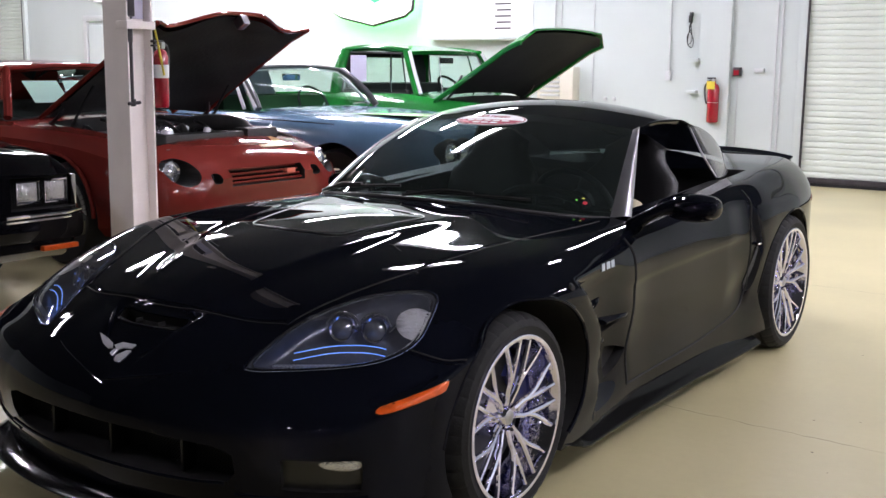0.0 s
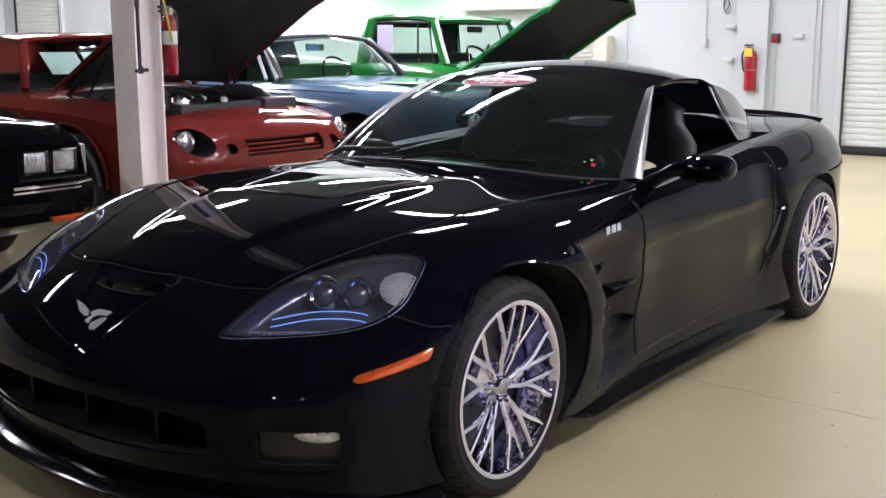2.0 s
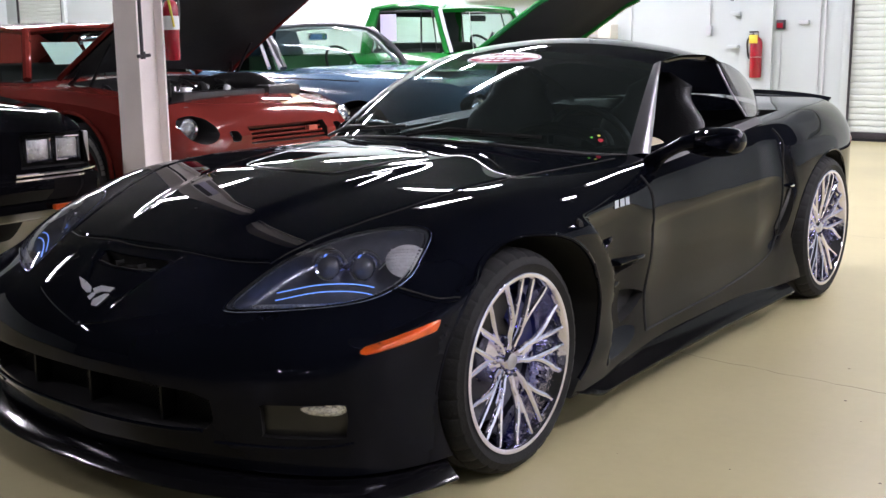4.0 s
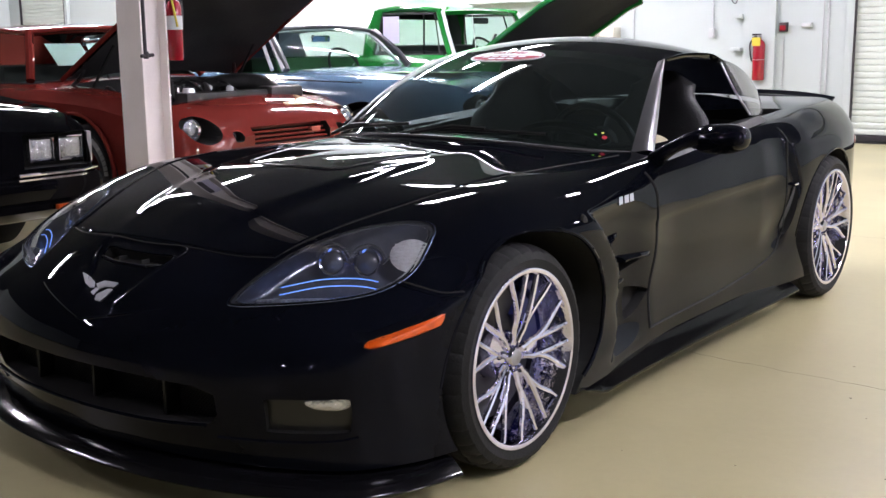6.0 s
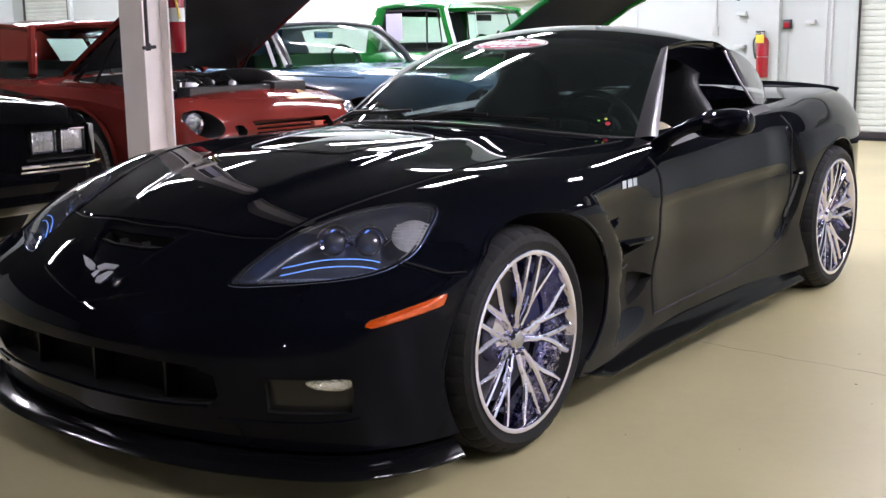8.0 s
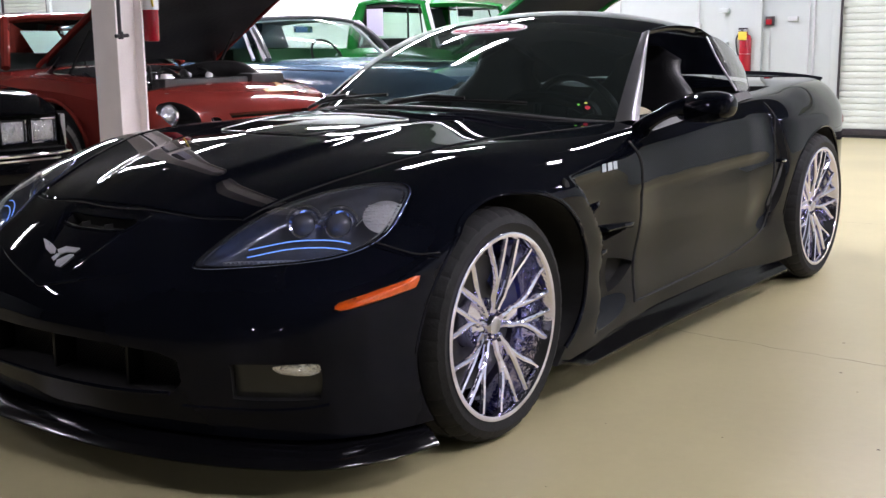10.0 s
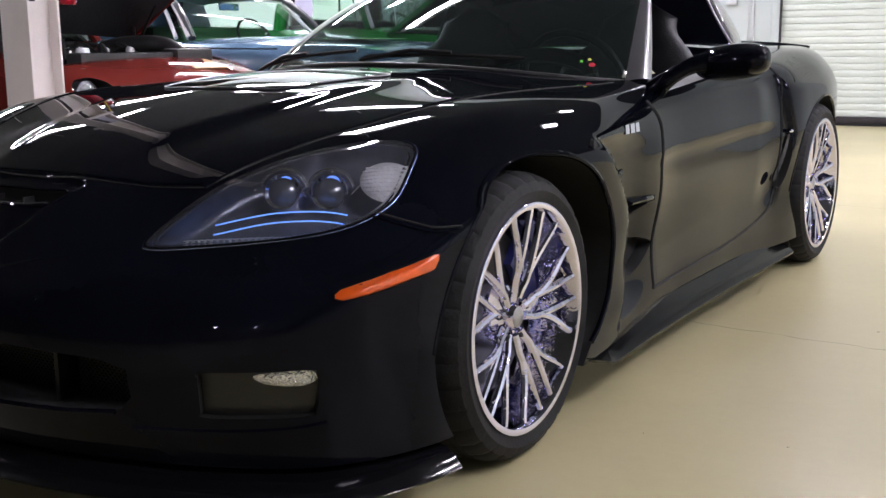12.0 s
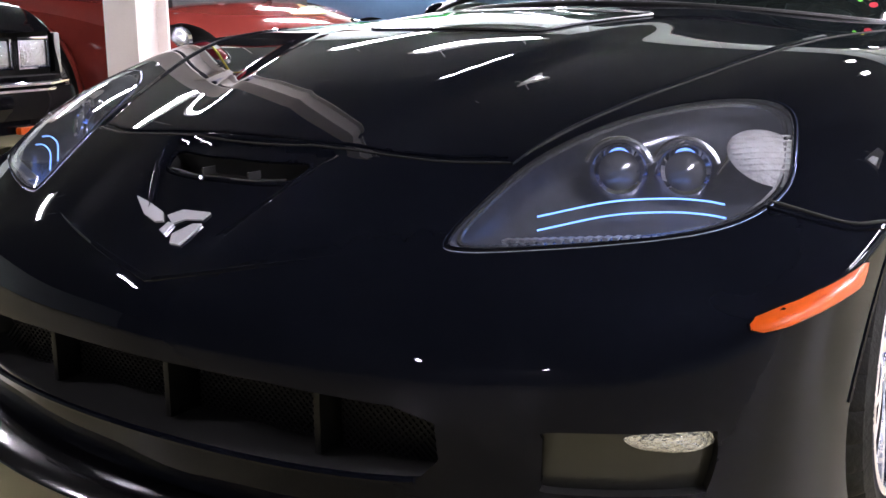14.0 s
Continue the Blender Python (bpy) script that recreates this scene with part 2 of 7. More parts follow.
def top_height(x, y):
    """Height of hood, fenders, sills and deck over the plan."""
    x = abs(x)
    pull = 0.22 * (x / 0.95) ** 2 * (1 - smoothstep(-0.6, 0.5, y))
    zc, zf = spline(CENTRE_Y, CENTRE_Z, y - pull), spline(CENTRE_Y, CREST_Z, y - pull)
    dip = 0.004 * smoothstep(-0.5, 0.0, y) * (1 - smoothstep(0.1, 0.5, y))
    return spline([0.0, 0.3, 0.52, 0.74, 0.86, 0.97], [zc, zc - 0.01, 0.45 * zc + 0.55 * zf - dip, zf, zf - 0.03, zf - 0.11], x)


def flank_inset(y, z):
    """How far the flank lies inside the outline at a height."""
    low = max(0.0, 0.46 - z)
    side = smoothstep(0.3, 0.7, y) * (1 - smoothstep(2.0, 2.4, y))
    nose = 1 - smoothstep(-0.75, -0.3, y)
    inset = 0.11 * low ** 1.5 + side * 0.15 * max(0.0, z - 0.5) ** 1.4
    inset += side * 0.028 * math.exp(-((z - 0.36) / 0.1) ** 2)
    inset += nose * 0.25 * low ** 1.3
    return inset


NS, FLANK_ROWS, TOP_ROWS, LOW = 220, 22, 40, 0.15


def skin_grid():
    """Half skin: along the outline, and from the sill up over the shoulder to the spine."""
    g = np.zeros((NS + 1, FLANK_ROWS + TOP_ROWS + 1, 3))
    for i in range(NS + 1):
        s = S_END * i / NS
        px, py = spline(PLAN_S, PLAN, s)
        ax, ay = spline(PLAN_S, PLAN, max(0, s - 0.02))
        bx, by = spline(PLAN_S, PLAN, min(S_END, s + 0.02))
        n = Vector((by - ay, -(bx - ax))).normalized()
        zs, w = spline(PLAN_S, SHOULDER, s), spline(PLAN_S, ROUND, s)
        for j in range(FLANK_ROWS + 1):
            z = LOW + (zs - LOW) * j / FLANK_ROWS
            d = flank_inset(py, z)
            g[i, j] = px - n.x * d, py - n.y * d, z
        ex, ey = g[i, FLANK_ROWS, :2]
        sy = max(-0.35, min(3.2, ey))
        for j in range(1, TOP_ROWS + 1):
            r = (j / TOP_ROWS) ** 1.35
            x, y = ex * (1 - r), ey + (sy - ey) * r
            t = min(1.0, math.hypot(ex - x, ey - y) / w)
            f = (1 - (1 - t) ** 2.3) ** (1 / 1.5)
            g[i, FLANK_ROWS + j] = x, y, zs + (top_height(x, y) - zs) * f
    g[0, :, 0] = g[-1, :, 0] = g[:, -1, 0] = 0
    flip = np.array([-1, 1, 1])
    for _ in range(10):
        k = np.concatenate([g[1:2] * flip, g, g[-2:-1] * flip])
        g = 0.25 * k[:-2] + 0.5 * k[1:-1] + 0.25 * k[2:]
    for _ in range(4):
        k = np.concatenate([g, g[:, -2:-1] * flip], 1)
        g[:, 1:] = 0.25 * k[:, :-2] + 0.5 * k[:, 1:-1] + 0.25 * k[:, 2:]
        g[:, -1, 0] = 0
    front = int(NS * 0.17)
    for n in range(130):
        k = g[:front].copy()
        fade = np.clip((front - np.arange(front)) / (0.4 * front), 0, 1)[:, None, None]
        k[:, 1:-1] = 0.25 * g[:front, :-2] + 0.5 * g[:front, 1:-1] + 0.25 * g[:front, 2:]
        k[:, 46:] = g[:front, 46:]
        g[:front] += (k - g[:front]) * fade
    g[0, :, 0] = g[-1, :, 0] = 0
    return g


def finer(g, axis):
    """Twice as many rows along an axis, on smooth curves through the old ones."""
    g = np.moveaxis(g, axis, 0)
    e = np.concatenate([2 * g[:1] - g[1:2], g, 2 * g[-1:] - g[-2:-1]])
    mid = (-e[:-3] + 9 * e[1:-2] + 9 * e[2:-1] - e[3:]) / 16
    out = np.empty((2 * len(g) - 1, *g.shape[1:]))
    out[::2], out[1::2] = g, mid
    return np.moveaxis(out, 0, axis)


GILL_Z, GILL_Y = [0.15, 0.24, 0.3, 0.466, 0.568, 0.64, 0.697, 0.74], [0.53, 0.56, 0.578, 0.559, 0.49, 0.42, 0.362, 0.31]
SCOOP_Z, SCOOP_Y = [0.3, 0.404, 0.5, 0.585, 0.66, 0.75, 0.865], [2.1, 2.115, 2.165, 2.2, 2.17, 2.14, 2.13]


def flank_relief(y, z):
    """How far the flank stands proud: the gill behind the front flare, the door's hollow, the step of the rear scoop."""
    out = 0.0
    if 0.2 < y < 1.0 and z < 0.76:
        edge = spline(GILL_Z, GILL_Y, z)
        tall = smoothstep(0.17, 0.27, z) * (1 - smoothstep(0.64, 0.735, z))
        lead = 0.011 * smoothstep(edge - 0.2, edge - 0.02, y) * (1 - smoothstep(edge - 0.016, edge + 0.018, y))
        drop = 0.04 * smoothstep(edge - 0.018, edge + 0.024, y) * (1 - smoothstep(edge + 0.028, 0.93, y))
        out += tall * (lead - drop)
    if 1.5 < y < 2.5:
        edge = spline(SCOOP_Z, SCOOP_Y, z)
        tall = smoothstep(0.3, 0.42, z) * (1 - smoothstep(0.78, 0.88, z))
        out -= 0.016 * tall * smoothstep(1.88, edge - 0.03, y) * (1 - smoothstep(edge - 0.02, edge + 0.025, y))
        out += 0.008 * tall * smoothstep(edge - 0.02, edge + 0.025, y) * (1 - smoothstep(edge + 0.03, edge + 0.3, y))
    door = smoothstep(0.75, 1.1, y) * (1 - smoothstep(1.9, 2.15, y))
    if door:
        crease = 0.615 + 0.02 * (y - 0.9)
        out -= door * 0.013 * smoothstep(0.0, 0.03, crease - z) * (1 - smoothstep(0.05, 0.26, crease - z))
    return out


def hood_edge(y):
    """Half width of the raised middle of the hood."""
    return spline([-0.6, -0.4, -0.2, 0.0, 0.25, 0.5, 0.8], [0.165, 0.2, 0.255, 0.3, 0.335, 0.355, 0.36], y)


def top_relief(x, y):
    """The raised middle of the hood."""
    x, out = abs(x), 0.0
    if y < 0.85:
        e = hood_edge(y)
        out += 0.014 * (1 - min(1.0, max(0.0, (x - e) / 0.085))) ** 2 * smoothstep(-0.6, -0.3, y) * (1 - smoothstep(-0.1, 0.55, y))
    return out


def nose_panel(x, y):
    """How deep the V-shaped panel under the nose vent lies."""
    half = 0.062 + (y + 0.8) / 0.215 * 0.105
    inside = 1 - smoothstep(half - 0.004, half + 0.012, abs(x))
    return 0.011 * inside * smoothstep(-0.81, -0.69, y) * (1 - smoothstep(-0.575, -0.56, y))


def relief(g):
    for i in range(g.shape[0]):
        for j in range(g.shape[1]):
            x, y, z = g[i, j]
            if j <= FLANK_ROWS + 8 and 0.15 < y < 2.6:
                g[i, j, 0] += flank_relief(y, z) * (1 - smoothstep(0.0, 1.0, (j - FLANK_ROWS) / 8))
            if j > FLANK_ROWS and -0.65 < y < 0.85:
                g[i, j, 2] += top_relief(x, y)
            if j > FLANK_ROWS and y < -0.5 and abs(x) < 0.2:
                d = nose_panel(x, y)
                g[i, j, 1] += 0.55 * d
                g[i, j, 2] -= 0.83 * d
    return g


SKIN = skin_grid()
SKIN = finer(finer(SKIN, 0), 1)
NS, FLANK_ROWS, TOP_ROWS = 2 * NS, 2 * FLANK_ROWS, 2 * TOP_ROWS
SKIN = relief(SKIN)


def on_flank(y, z, out=0.0):
    """A smooth place on the flank (left side) at a station and height."""
    i = int(np.argmin(np.abs(SKIN[60:-60, FLANK_ROWS // 2, 1] - y))) + 60
    i -= 1 if SKIN[i, FLANK_ROWS // 2, 1] > y else 0
    a, b = SKIN[i, FLANK_ROWS // 2, 1], SKIN[i + 1, FLANK_ROWS // 2, 1]
    col = SKIN[i] + (SKIN[i + 1] - SKIN[i]) * ((y - a) / (b - a))
    x = np.interp(z, col[: FLANK_ROWS + 24, 2], col[: FLANK_ROWS + 24, 0])
    return Vector((x + out, y, z))


def sports_car_skin():
    bm = bmesh.new()
    rows = FLANK_ROWS + TOP_ROWS
    left = [[bm.verts.new(p) for p in col] for col in SKIN]
    right = [[bm.verts.new((-p[0], p[1], p[2])) for p in col] for col in SKIN]
    for side in (left, right):
        for i in range(NS):
            for j in range(rows):
                bm.faces.new((side[i][j], side[i + 1][j], side[i + 1][j + 1], side[i][j + 1]))
    for i in range(NS):
        bm.faces.new((left[i][0], left[i + 1][0], right[i + 1][0], right[i][0]))
    bmesh.ops.remove_doubles(bm, verts=bm.verts, dist=0.0004)
    bmesh.ops.dissolve_degenerate(bm, edges=bm.edges, dist=0.0002)
    bmesh.ops.recalc_face_normals(bm, faces=bm.faces)
    return bm


skin_bm = sports_car_skin()
SKIN_TREE = BVHTree.FromBMesh(skin_bm)


def project(p, d):
    """The place where a ray from p along d meets the bare skin, and the normal."""
    hit = SKIN_TREE.ray_cast(Vector(p) - 0.6 * Vector(d), Vector(d))
    if hit[0] is None:
        hit = SKIN_TREE.find_nearest(Vector(p))
    return hit[0], hit[1]


def closed_curve(points, n):
    """n places on a closed smooth curve through points."""
    k = len(points)
    pts = [Vector(p) for p in points]
    out = []
    for a in range(n):
        t = a / n * k
        i, f = int(t), t - int(t)
        p0, p1, p2, p3 = pts[i - 1], pts[i % k], pts[(i + 1) % k], pts[(i + 2) % k]
        out.append(0.5 * (2 * p1 + (p2 - p0) * f + (2 * p0 - 5 * p1 + 4 * p2 - p3) * f * f + (3 * p1 - p0 - 3 * p2 + p3) * f ** 3))
    return out


def polygon(points, n):
    """A closed outline of straight pieces, n places on each."""
    pts = [Vector(p) for p in points]
    return [a.lerp(b, k / n) for a, b in zip(pts, pts[1:] + pts[:1]) for k in range(n)]


def open_curve(points, n):
    pts = [Vector(p) for p in points]
    pts = [2 * pts[0] - pts[1], *pts, 2 * pts[-1] - pts[-2]]
    out = []
    for a in range(n + 1):
        t = a / n * (len(pts) - 3)
        i = min(int(t), len(pts) - 4)
        f = t - i
        p0, p1, p2, p3 = pts[i : i + 4]
        out.append(0.5 * (2 * p1 + (p2 - p0) * f + (2 * p0 - 5 * p1 + 4 * p2 - p3) * f * f + (3 * p1 - p0 - 3 * p2 + p3) * f ** 3))
    return out


def patch(bm, outline, d, rings, depth, mirror=False):
    """A sheet over the skin inside an outline, seen along d; depth(r) lowers it, r is 1 at the rim. Returns the rim."""
    d = Vector(d).normalized()
    c = sum(outline, Vector()) / len(outline)
    sx = -1 if mirror else 1
    n = len(outline)
    rows = []
    for k in range(rings + 1):
        r = k / rings
        row = []
        for p in outline if k else [c]:
            h, nn = project(c.lerp(p, r), d)
            q = h + d * depth(r)
            row.append(bm.verts.new((sx * q.x, q.y, q.z)))
        rows.append(row)
    for a in range(n):
        b = (a + 1) % n
        bm.faces.new((rows[0][0], rows[1][a], rows[1][b]))
        for k in range(1, rings):
            bm.faces.new((rows[k][a], rows[k + 1][a], rows[k + 1][b], rows[k][b]))
    return rows[-1]


def plug(outline, d, out, depth, mirror=False, rings=6):
    """A closed cutter: the outlined piece of skin, from out above it to depth below it."""
    bm = bmesh.new()
    a = patch(bm, outline, d, rings, lambda r: -out, mirror)
    b = patch(bm, outline, d, rings, lambda r: depth, mirror)
    for k in range(len(a)):
        m = (k + 1) % len(a)
        bm.faces.new((a[k], a[m], b[m], b[k]))
    bmesh.ops.recalc_face_normals(bm, faces=bm.faces)
    return bm


def rim_line(bm, outline, d, radius, mirror=False, sink=0.0, close=True):
    d = Vector(d).normalized()
    sx = -1 if mirror else 1
    pts = [project(p, d)[0] + d * sink for p in outline]
    return tube(bm, [(sx * p.x, p.y, p.z) for p in pts], radius, 6, close=close)


# outlines, left side
LAMP_D = Vector((-0.45, 0.6, -0.66)).normalized()
LAMP = closed_curve([(0.444, -0.66, 0.565), (0.452, -0.59, 0.605), (0.475, -0.495, 0.65), (0.515, -0.395, 0.685), (0.575, -0.295, 0.712), (0.65, -0.222, 0.727), (0.722, -0.192, 0.73), (0.77, -0.207, 0.715),
                     (0.797, -0.275, 0.675), (0.812, -0.355, 0.625), (0.79, -0.435, 0.594), (0.735, -0.505, 0.576), (0.645, -0.572, 0.567), (0.55, -0.628, 0.56), (0.478, -0.66, 0.556)], 72)
MARK_D = Vector((-0.85, 0.5, 0)).normalized()
MARK = polygon([(0.853, -0.596, 0.483), (0.853, -0.594, 0.489), (0.858, -0.582, 0.496), (0.895, -0.487, 0.52), (0.932, -0.39, 0.5385), (0.937, -0.379, 0.537), (0.936, -0.382, 0.526), (0.933, -0.392, 0.511), (0.928, -0.402, 0.508), (0.89, -0.51, 0.491), (0.86, -0.586, 0.48)], 6)
FOG_D = Vector((-0.5, 0.86, 0)).normalized()
FOG = closed_curve([(0.628, -0.72, 0.335), (0.632, -0.72, 0.347), (0.72, -0.68, 0.352), (0.81, -0.62, 0.355), (0.82, -0.615, 0.345), (0.82, -0.61, 0.31), (0.81, -0.61, 0.268), (0.8, -0.61, 0.262), (0.72, -0.66, 0.258), (0.63, -0.71, 0.257), (0.622, -0.71, 0.268), (0.622, -0.71, 0.3)], 48)
VENT_D = Vector((0, 0.55, -0.83)).normalized()
VENT = closed_curve([(-0.145, -0.592, 0.64), (-0.07, -0.6, 0.64), (0, -0.602, 0.64), (0.07, -0.6, 0.64), (0.145, -0.592, 0.64), (0.135, -0.636, 0.625), (0.07, -0.65, 0.62), (0, -0.653, 0.62), (-0.07, -0.65, 0.62), (-0.135, -0.636, 0.625)], 48)
GRILLE = [(0.0, 0.372), (0.25, 0.37), (0.44, 0.362), (0.497, 0.345), (0.497, 0.29), (0.47, 0.262), (0.4, 0.252), (0.2, 0.246)]
GRILLE = GRILLE + [(-x, z) for x, z in [(0.0, 0.246)] + GRILLE[:0:-1]]

body_mesh = bpy.data.meshes.new("body")
for f in skin_bm.faces:
    f.smooth = True
skin_bm.to_mesh(body_mesh)
body_mesh.materials.append(BLACK_PAINT)
body_mesh.materials.append(DARK)
car = thing("sports_car", "glossy black low sports coupe with chrome wheels and carbon skirts", "car")
body = new("body", body_mesh)
body.parent = car


def cutter_cylinder(y, z, r, x0, x1):
    bm = bmesh.new()
    lathe(bm, [(r, x0), (r, x1)], 72, m=Matrix.Translation((0, y, z)))
    bmesh.ops.holes_fill(bm, edges=bm.edges)
    bmesh.ops.recalc_face_normals(bm, faces=bm.faces)
    return bm


ARCH_A = [-180, -150, -60, -24, -14, 0, 14, 29, 45, 63, 80, 108, 140, 160, 180]
ARCH_R = [0.385, 0.36, 0.3, 0.335, 0.385, 0.437, 0.449, 0.438, 0.414, 0.386, 0.366, 0.357, 0.366, 0.375, 0.385]
REAR_A = [-180, -150, -30, 0, 45, 75, 101, 128, 150, 170, 180]
REAR_R = [0.42, 0.35, 0.35, 0.375, 0.375, 0.37, 0.37, 0.385, 0.415, 0.425, 0.42]


def arch_edge(rear, a, grow=0.0):
    """A place (y, z) on the edge of a wheel opening, at an angle in degrees."""
    r = (spline(REAR_A, REAR_R, a) if rear else spline(ARCH_A, ARCH_R, a)) + grow
    return (2.65 if rear else 0.0) + r * math.cos(radians(a)), (0.338 if rear else 0.327) + r * math.sin(radians(a))


def arch_cutter(rear, x0, x1):
    bm = bmesh.new()
    ring = [arch_edge(rear, -180 + 360 * k / 96) for k in range(96)]
    a, b = [bm.verts.new((x0, y, z)) for y, z in ring], [bm.verts.new((x1, y, z)) for y, z in ring]
    bm.faces.new(a)
    bm.faces.new(b)
    for k in range(96):
        bm.faces.new((a[k], a[(k + 1) % 96], b[(k + 1) % 96], b[k]))
    bmesh.ops.recalc_face_normals(bm, faces=bm.faces)
    return bm


def prism_y(points, y0, y1):
    bm = bmesh.new()
    a = [bm.verts.new((x, y0, z)) for x, z in points]
    b = [bm.verts.new((x, y1, z)) for x, z in points]
    bm.faces.new(a)
    bm.faces.new(b)
    for k in range(len(a)):
        m = (k + 1) % len(a)
        bm.faces.new((a[k], a[m], b[m], b[k]))
    bmesh.ops.recalc_face_normals(bm, faces=bm.faces)
    return bm


def tub():
    """The cabin's hollow."""
    bm = bmesh.new()
    rings = []
    for z, w, y0, y1 in ((0.3, 0.62, 0.95, 2.3), (0.6, 0.66, 0.85, 2.45), (0.83, 0.69, 0.8, 2.6), (1.0, 0.69, 0.8, 2.6)):
        pts = [(w, y0 + 0.2), (w, y1), (-w, y1), (-w, y0 + 0.2), (-0.5, y0 + 0.05), (0, y0 - 0.04), (0.5, y0 + 0.05)]
        rings.append([bm.verts.new((x, y, z)) for x, y in pts])
    for a, b in zip(rings, rings[1:]):
        for k in range(len(a)):
            m = (k + 1) % len(a)
            bm.faces.new((a[k], a[m], b[m], b[k]))
    bm.faces.new(rings[0])
    bm.faces.new(rings[-1])
    bmesh.ops.recalc_face_normals(bm, faces=bm.faces)
    return bm


SIDE_D = Vector((-1, 0, 0))


def flank_outline(points, n=40):
    return closed_curve([on_flank(y, z) for y, z in points], n)


FIN_HOLES = [flank_outline(p) for p in (
    [(0.515, 0.574), (0.535, 0.584), (0.59, 0.59), (0.6, 0.585), (0.575, 0.562), (0.53, 0.548), (0.518, 0.552)],
    [(0.645, 0.502), (0.66, 0.507), (0.76, 0.503), (0.835, 0.492), (0.76, 0.476), (0.68, 0.462), (0.655, 0.462), (0.645, 0.475)],
    [(0.6, 0.416), (0.62, 0.424), (0.68, 0.424), (0.695, 0.418), (0.66, 0.405), (0.61, 0.397)],
    [(0.715, 0.388), (0.73, 0.394), (0.8, 0.384), (0.875, 0.362), (0.87, 0.345), (0.8, 0.302), (0.735, 0.282), (0.718, 0.29)])]
REAR_SCOOP = flank_outline([(2.175, 0.572), (2.2, 0.568), (2.195, 0.52), (2.165, 0.43), (2.13, 0.38), (2.105, 0.385), (2.115, 0.44), (2.15, 0.52)])

cuts = [prism_y(GRILLE, -1.1, -0.68), tub(), plug(VENT, VENT_D, 0.03, 0.04)]
for flip in (False, True):
    sx = -1 if flip else 1
    x0, x1 = sorted((sx * 0.48, sx * 1.2))
    cuts += [arch_cutter(False, x0, x1), arch_cutter(True, x0, x1)]
    cuts += [plug(LAMP, LAMP_D, 0.04, 0.13, flip), plug(FOG, FOG_D, 0.04, 0.05, flip)]
    cuts += [plug(h, SIDE_D, 0.03, d, flip, 3) for h, d in zip(FIN_HOLES, (0.03, 0.05, 0.02, 0.04))] + [plug(REAR_SCOOP, SIDE_D, 0.03, 0.05, flip, 3)]
for bm in cuts:
    me = bpy.data.meshes.new("cutter")
    for f in bm.faces:
        f.material_index = 1
        f.smooth = True
    bm.to_mesh(me)
    bm.free()
    me.materials.append(BLACK_PAINT)
    me.materials.append(DARK)
    tool = new("cutter", me)
    mod = body.modifiers.new("cut", "BOOLEAN")
    mod.operation, mod.solver, mod.object = "DIFFERENCE", "EXACT", tool
    bpy.context.view_layer.update()
    done = bpy.data.meshes.new_from_object(body.evaluated_get(bpy.context.evaluated_depsgraph_get()))
    body.modifiers.clear()
    body.data = done
    bpy.data.objects.remove(tool)
    bpy.data.meshes.remove(me)
body.data.name = "body"
bm = bmesh.new()
bm.from_mesh(body.data)
for e in bm.edges:
    e.smooth = not (len(e.link_faces) == 2 and e.calc_face_angle(0) > 0.5)
bm.to_mesh(body.data)
bm.free()
print("body faces", len(body.data.polygons), [m.name for m in body.data.materials])


def line_part(name, points, radius, mat, n=40, mirror=True, label="", project_d=None, sink=0.0, parent=None):
    for flip in (False, True) if mirror else (False,):
        bm = bmesh.new()
        pts = open_curve(points, n)
        if project_d is not None:
            rim_line(bm, pts, project_d, radius, flip, sink, close=False)
        else:
            sx = -1 if flip else 1
            tube(bm, [(sx * p.x, p.y, p.z) for p in pts], radius, 6)
        part(name, bm, mat, parent or car, label)


DOWN = Vector((0, 0, -1))
# shut lines: hood front and sides, bumper to fender, door
line_part("hood_gap", [(-0.45, -0.5, 0.6), (-0.34, -0.54, 0.6), (-0.2, -0.555, 0.6), (0, -0.565, 0.6), (0.2, -0.555, 0.6), (0.34, -0.54, 0.6), (0.45, -0.5, 0.6)], 0.002, DARK, 60, mirror=False, project_d=DOWN)
line_part("hood_gap", [(0.46, -0.48, 0.6), (0.5, -0.37, 0.7), (0.555, -0.24, 0.7), (0.615, -0.1, 0.7), (0.67, 0.08, 0.7), (0.7, 0.35, 0.7), (0.715, 0.7, 0.8), (0.72, 0.93, 0.8)], 0.002, DARK, 70, project_d=DOWN)
line_part("hood_lip", [(0.452, -0.5, 0.6), (0.48, -0.4, 0.7), (0.535, -0.26, 0.7), (0.595, -0.12, 0.7), (0.65, 0.06, 0.7), (0.68, 0.3, 0.7)], 0.0055, BLACK_PAINT, 60, project_d=DOWN, sink=0.002)
line_part("bumper_lip", [(0.8, -0.41, 0.6), (0.85, -0.38, 0.575), (0.9, -0.35, 0.565), (0.94, -0.31, 0.57)], 0.0035, BLACK_PAINT, 24, project_d=(-0.6, 0.2, -0.7))
line_part("bumper_gap", [(0.8, -0.4, 0.61), (0.85, -0.37, 0.585), (0.9, -0.34, 0.575), (0.94, -0.3, 0.58)], 0.003, DARK, 24, project_d=(-0.6, 0.2, -0.7))
line_part("door_gap", [on_flank(0.9, 0.765), on_flank(0.915, 0.7), on_flank(0.91, 0.62), on_flank(0.895, 0.4), on_flank(0.885, 0.24), on_flank(0.93, 0.222), on_flank(1.3, 0.226), on_flank(1.7, 0.245), on_flank(2.0, 0.29), on_flank(2.1, 0.36), on_flank(2.13, 0.5), on_flank(2.14, 0.65), on_flank(2.14, 0.76), Vector((0.83, 2.17, 0.835))], 0.0045, DARK, 110, project_d=(-1, 0, 0))


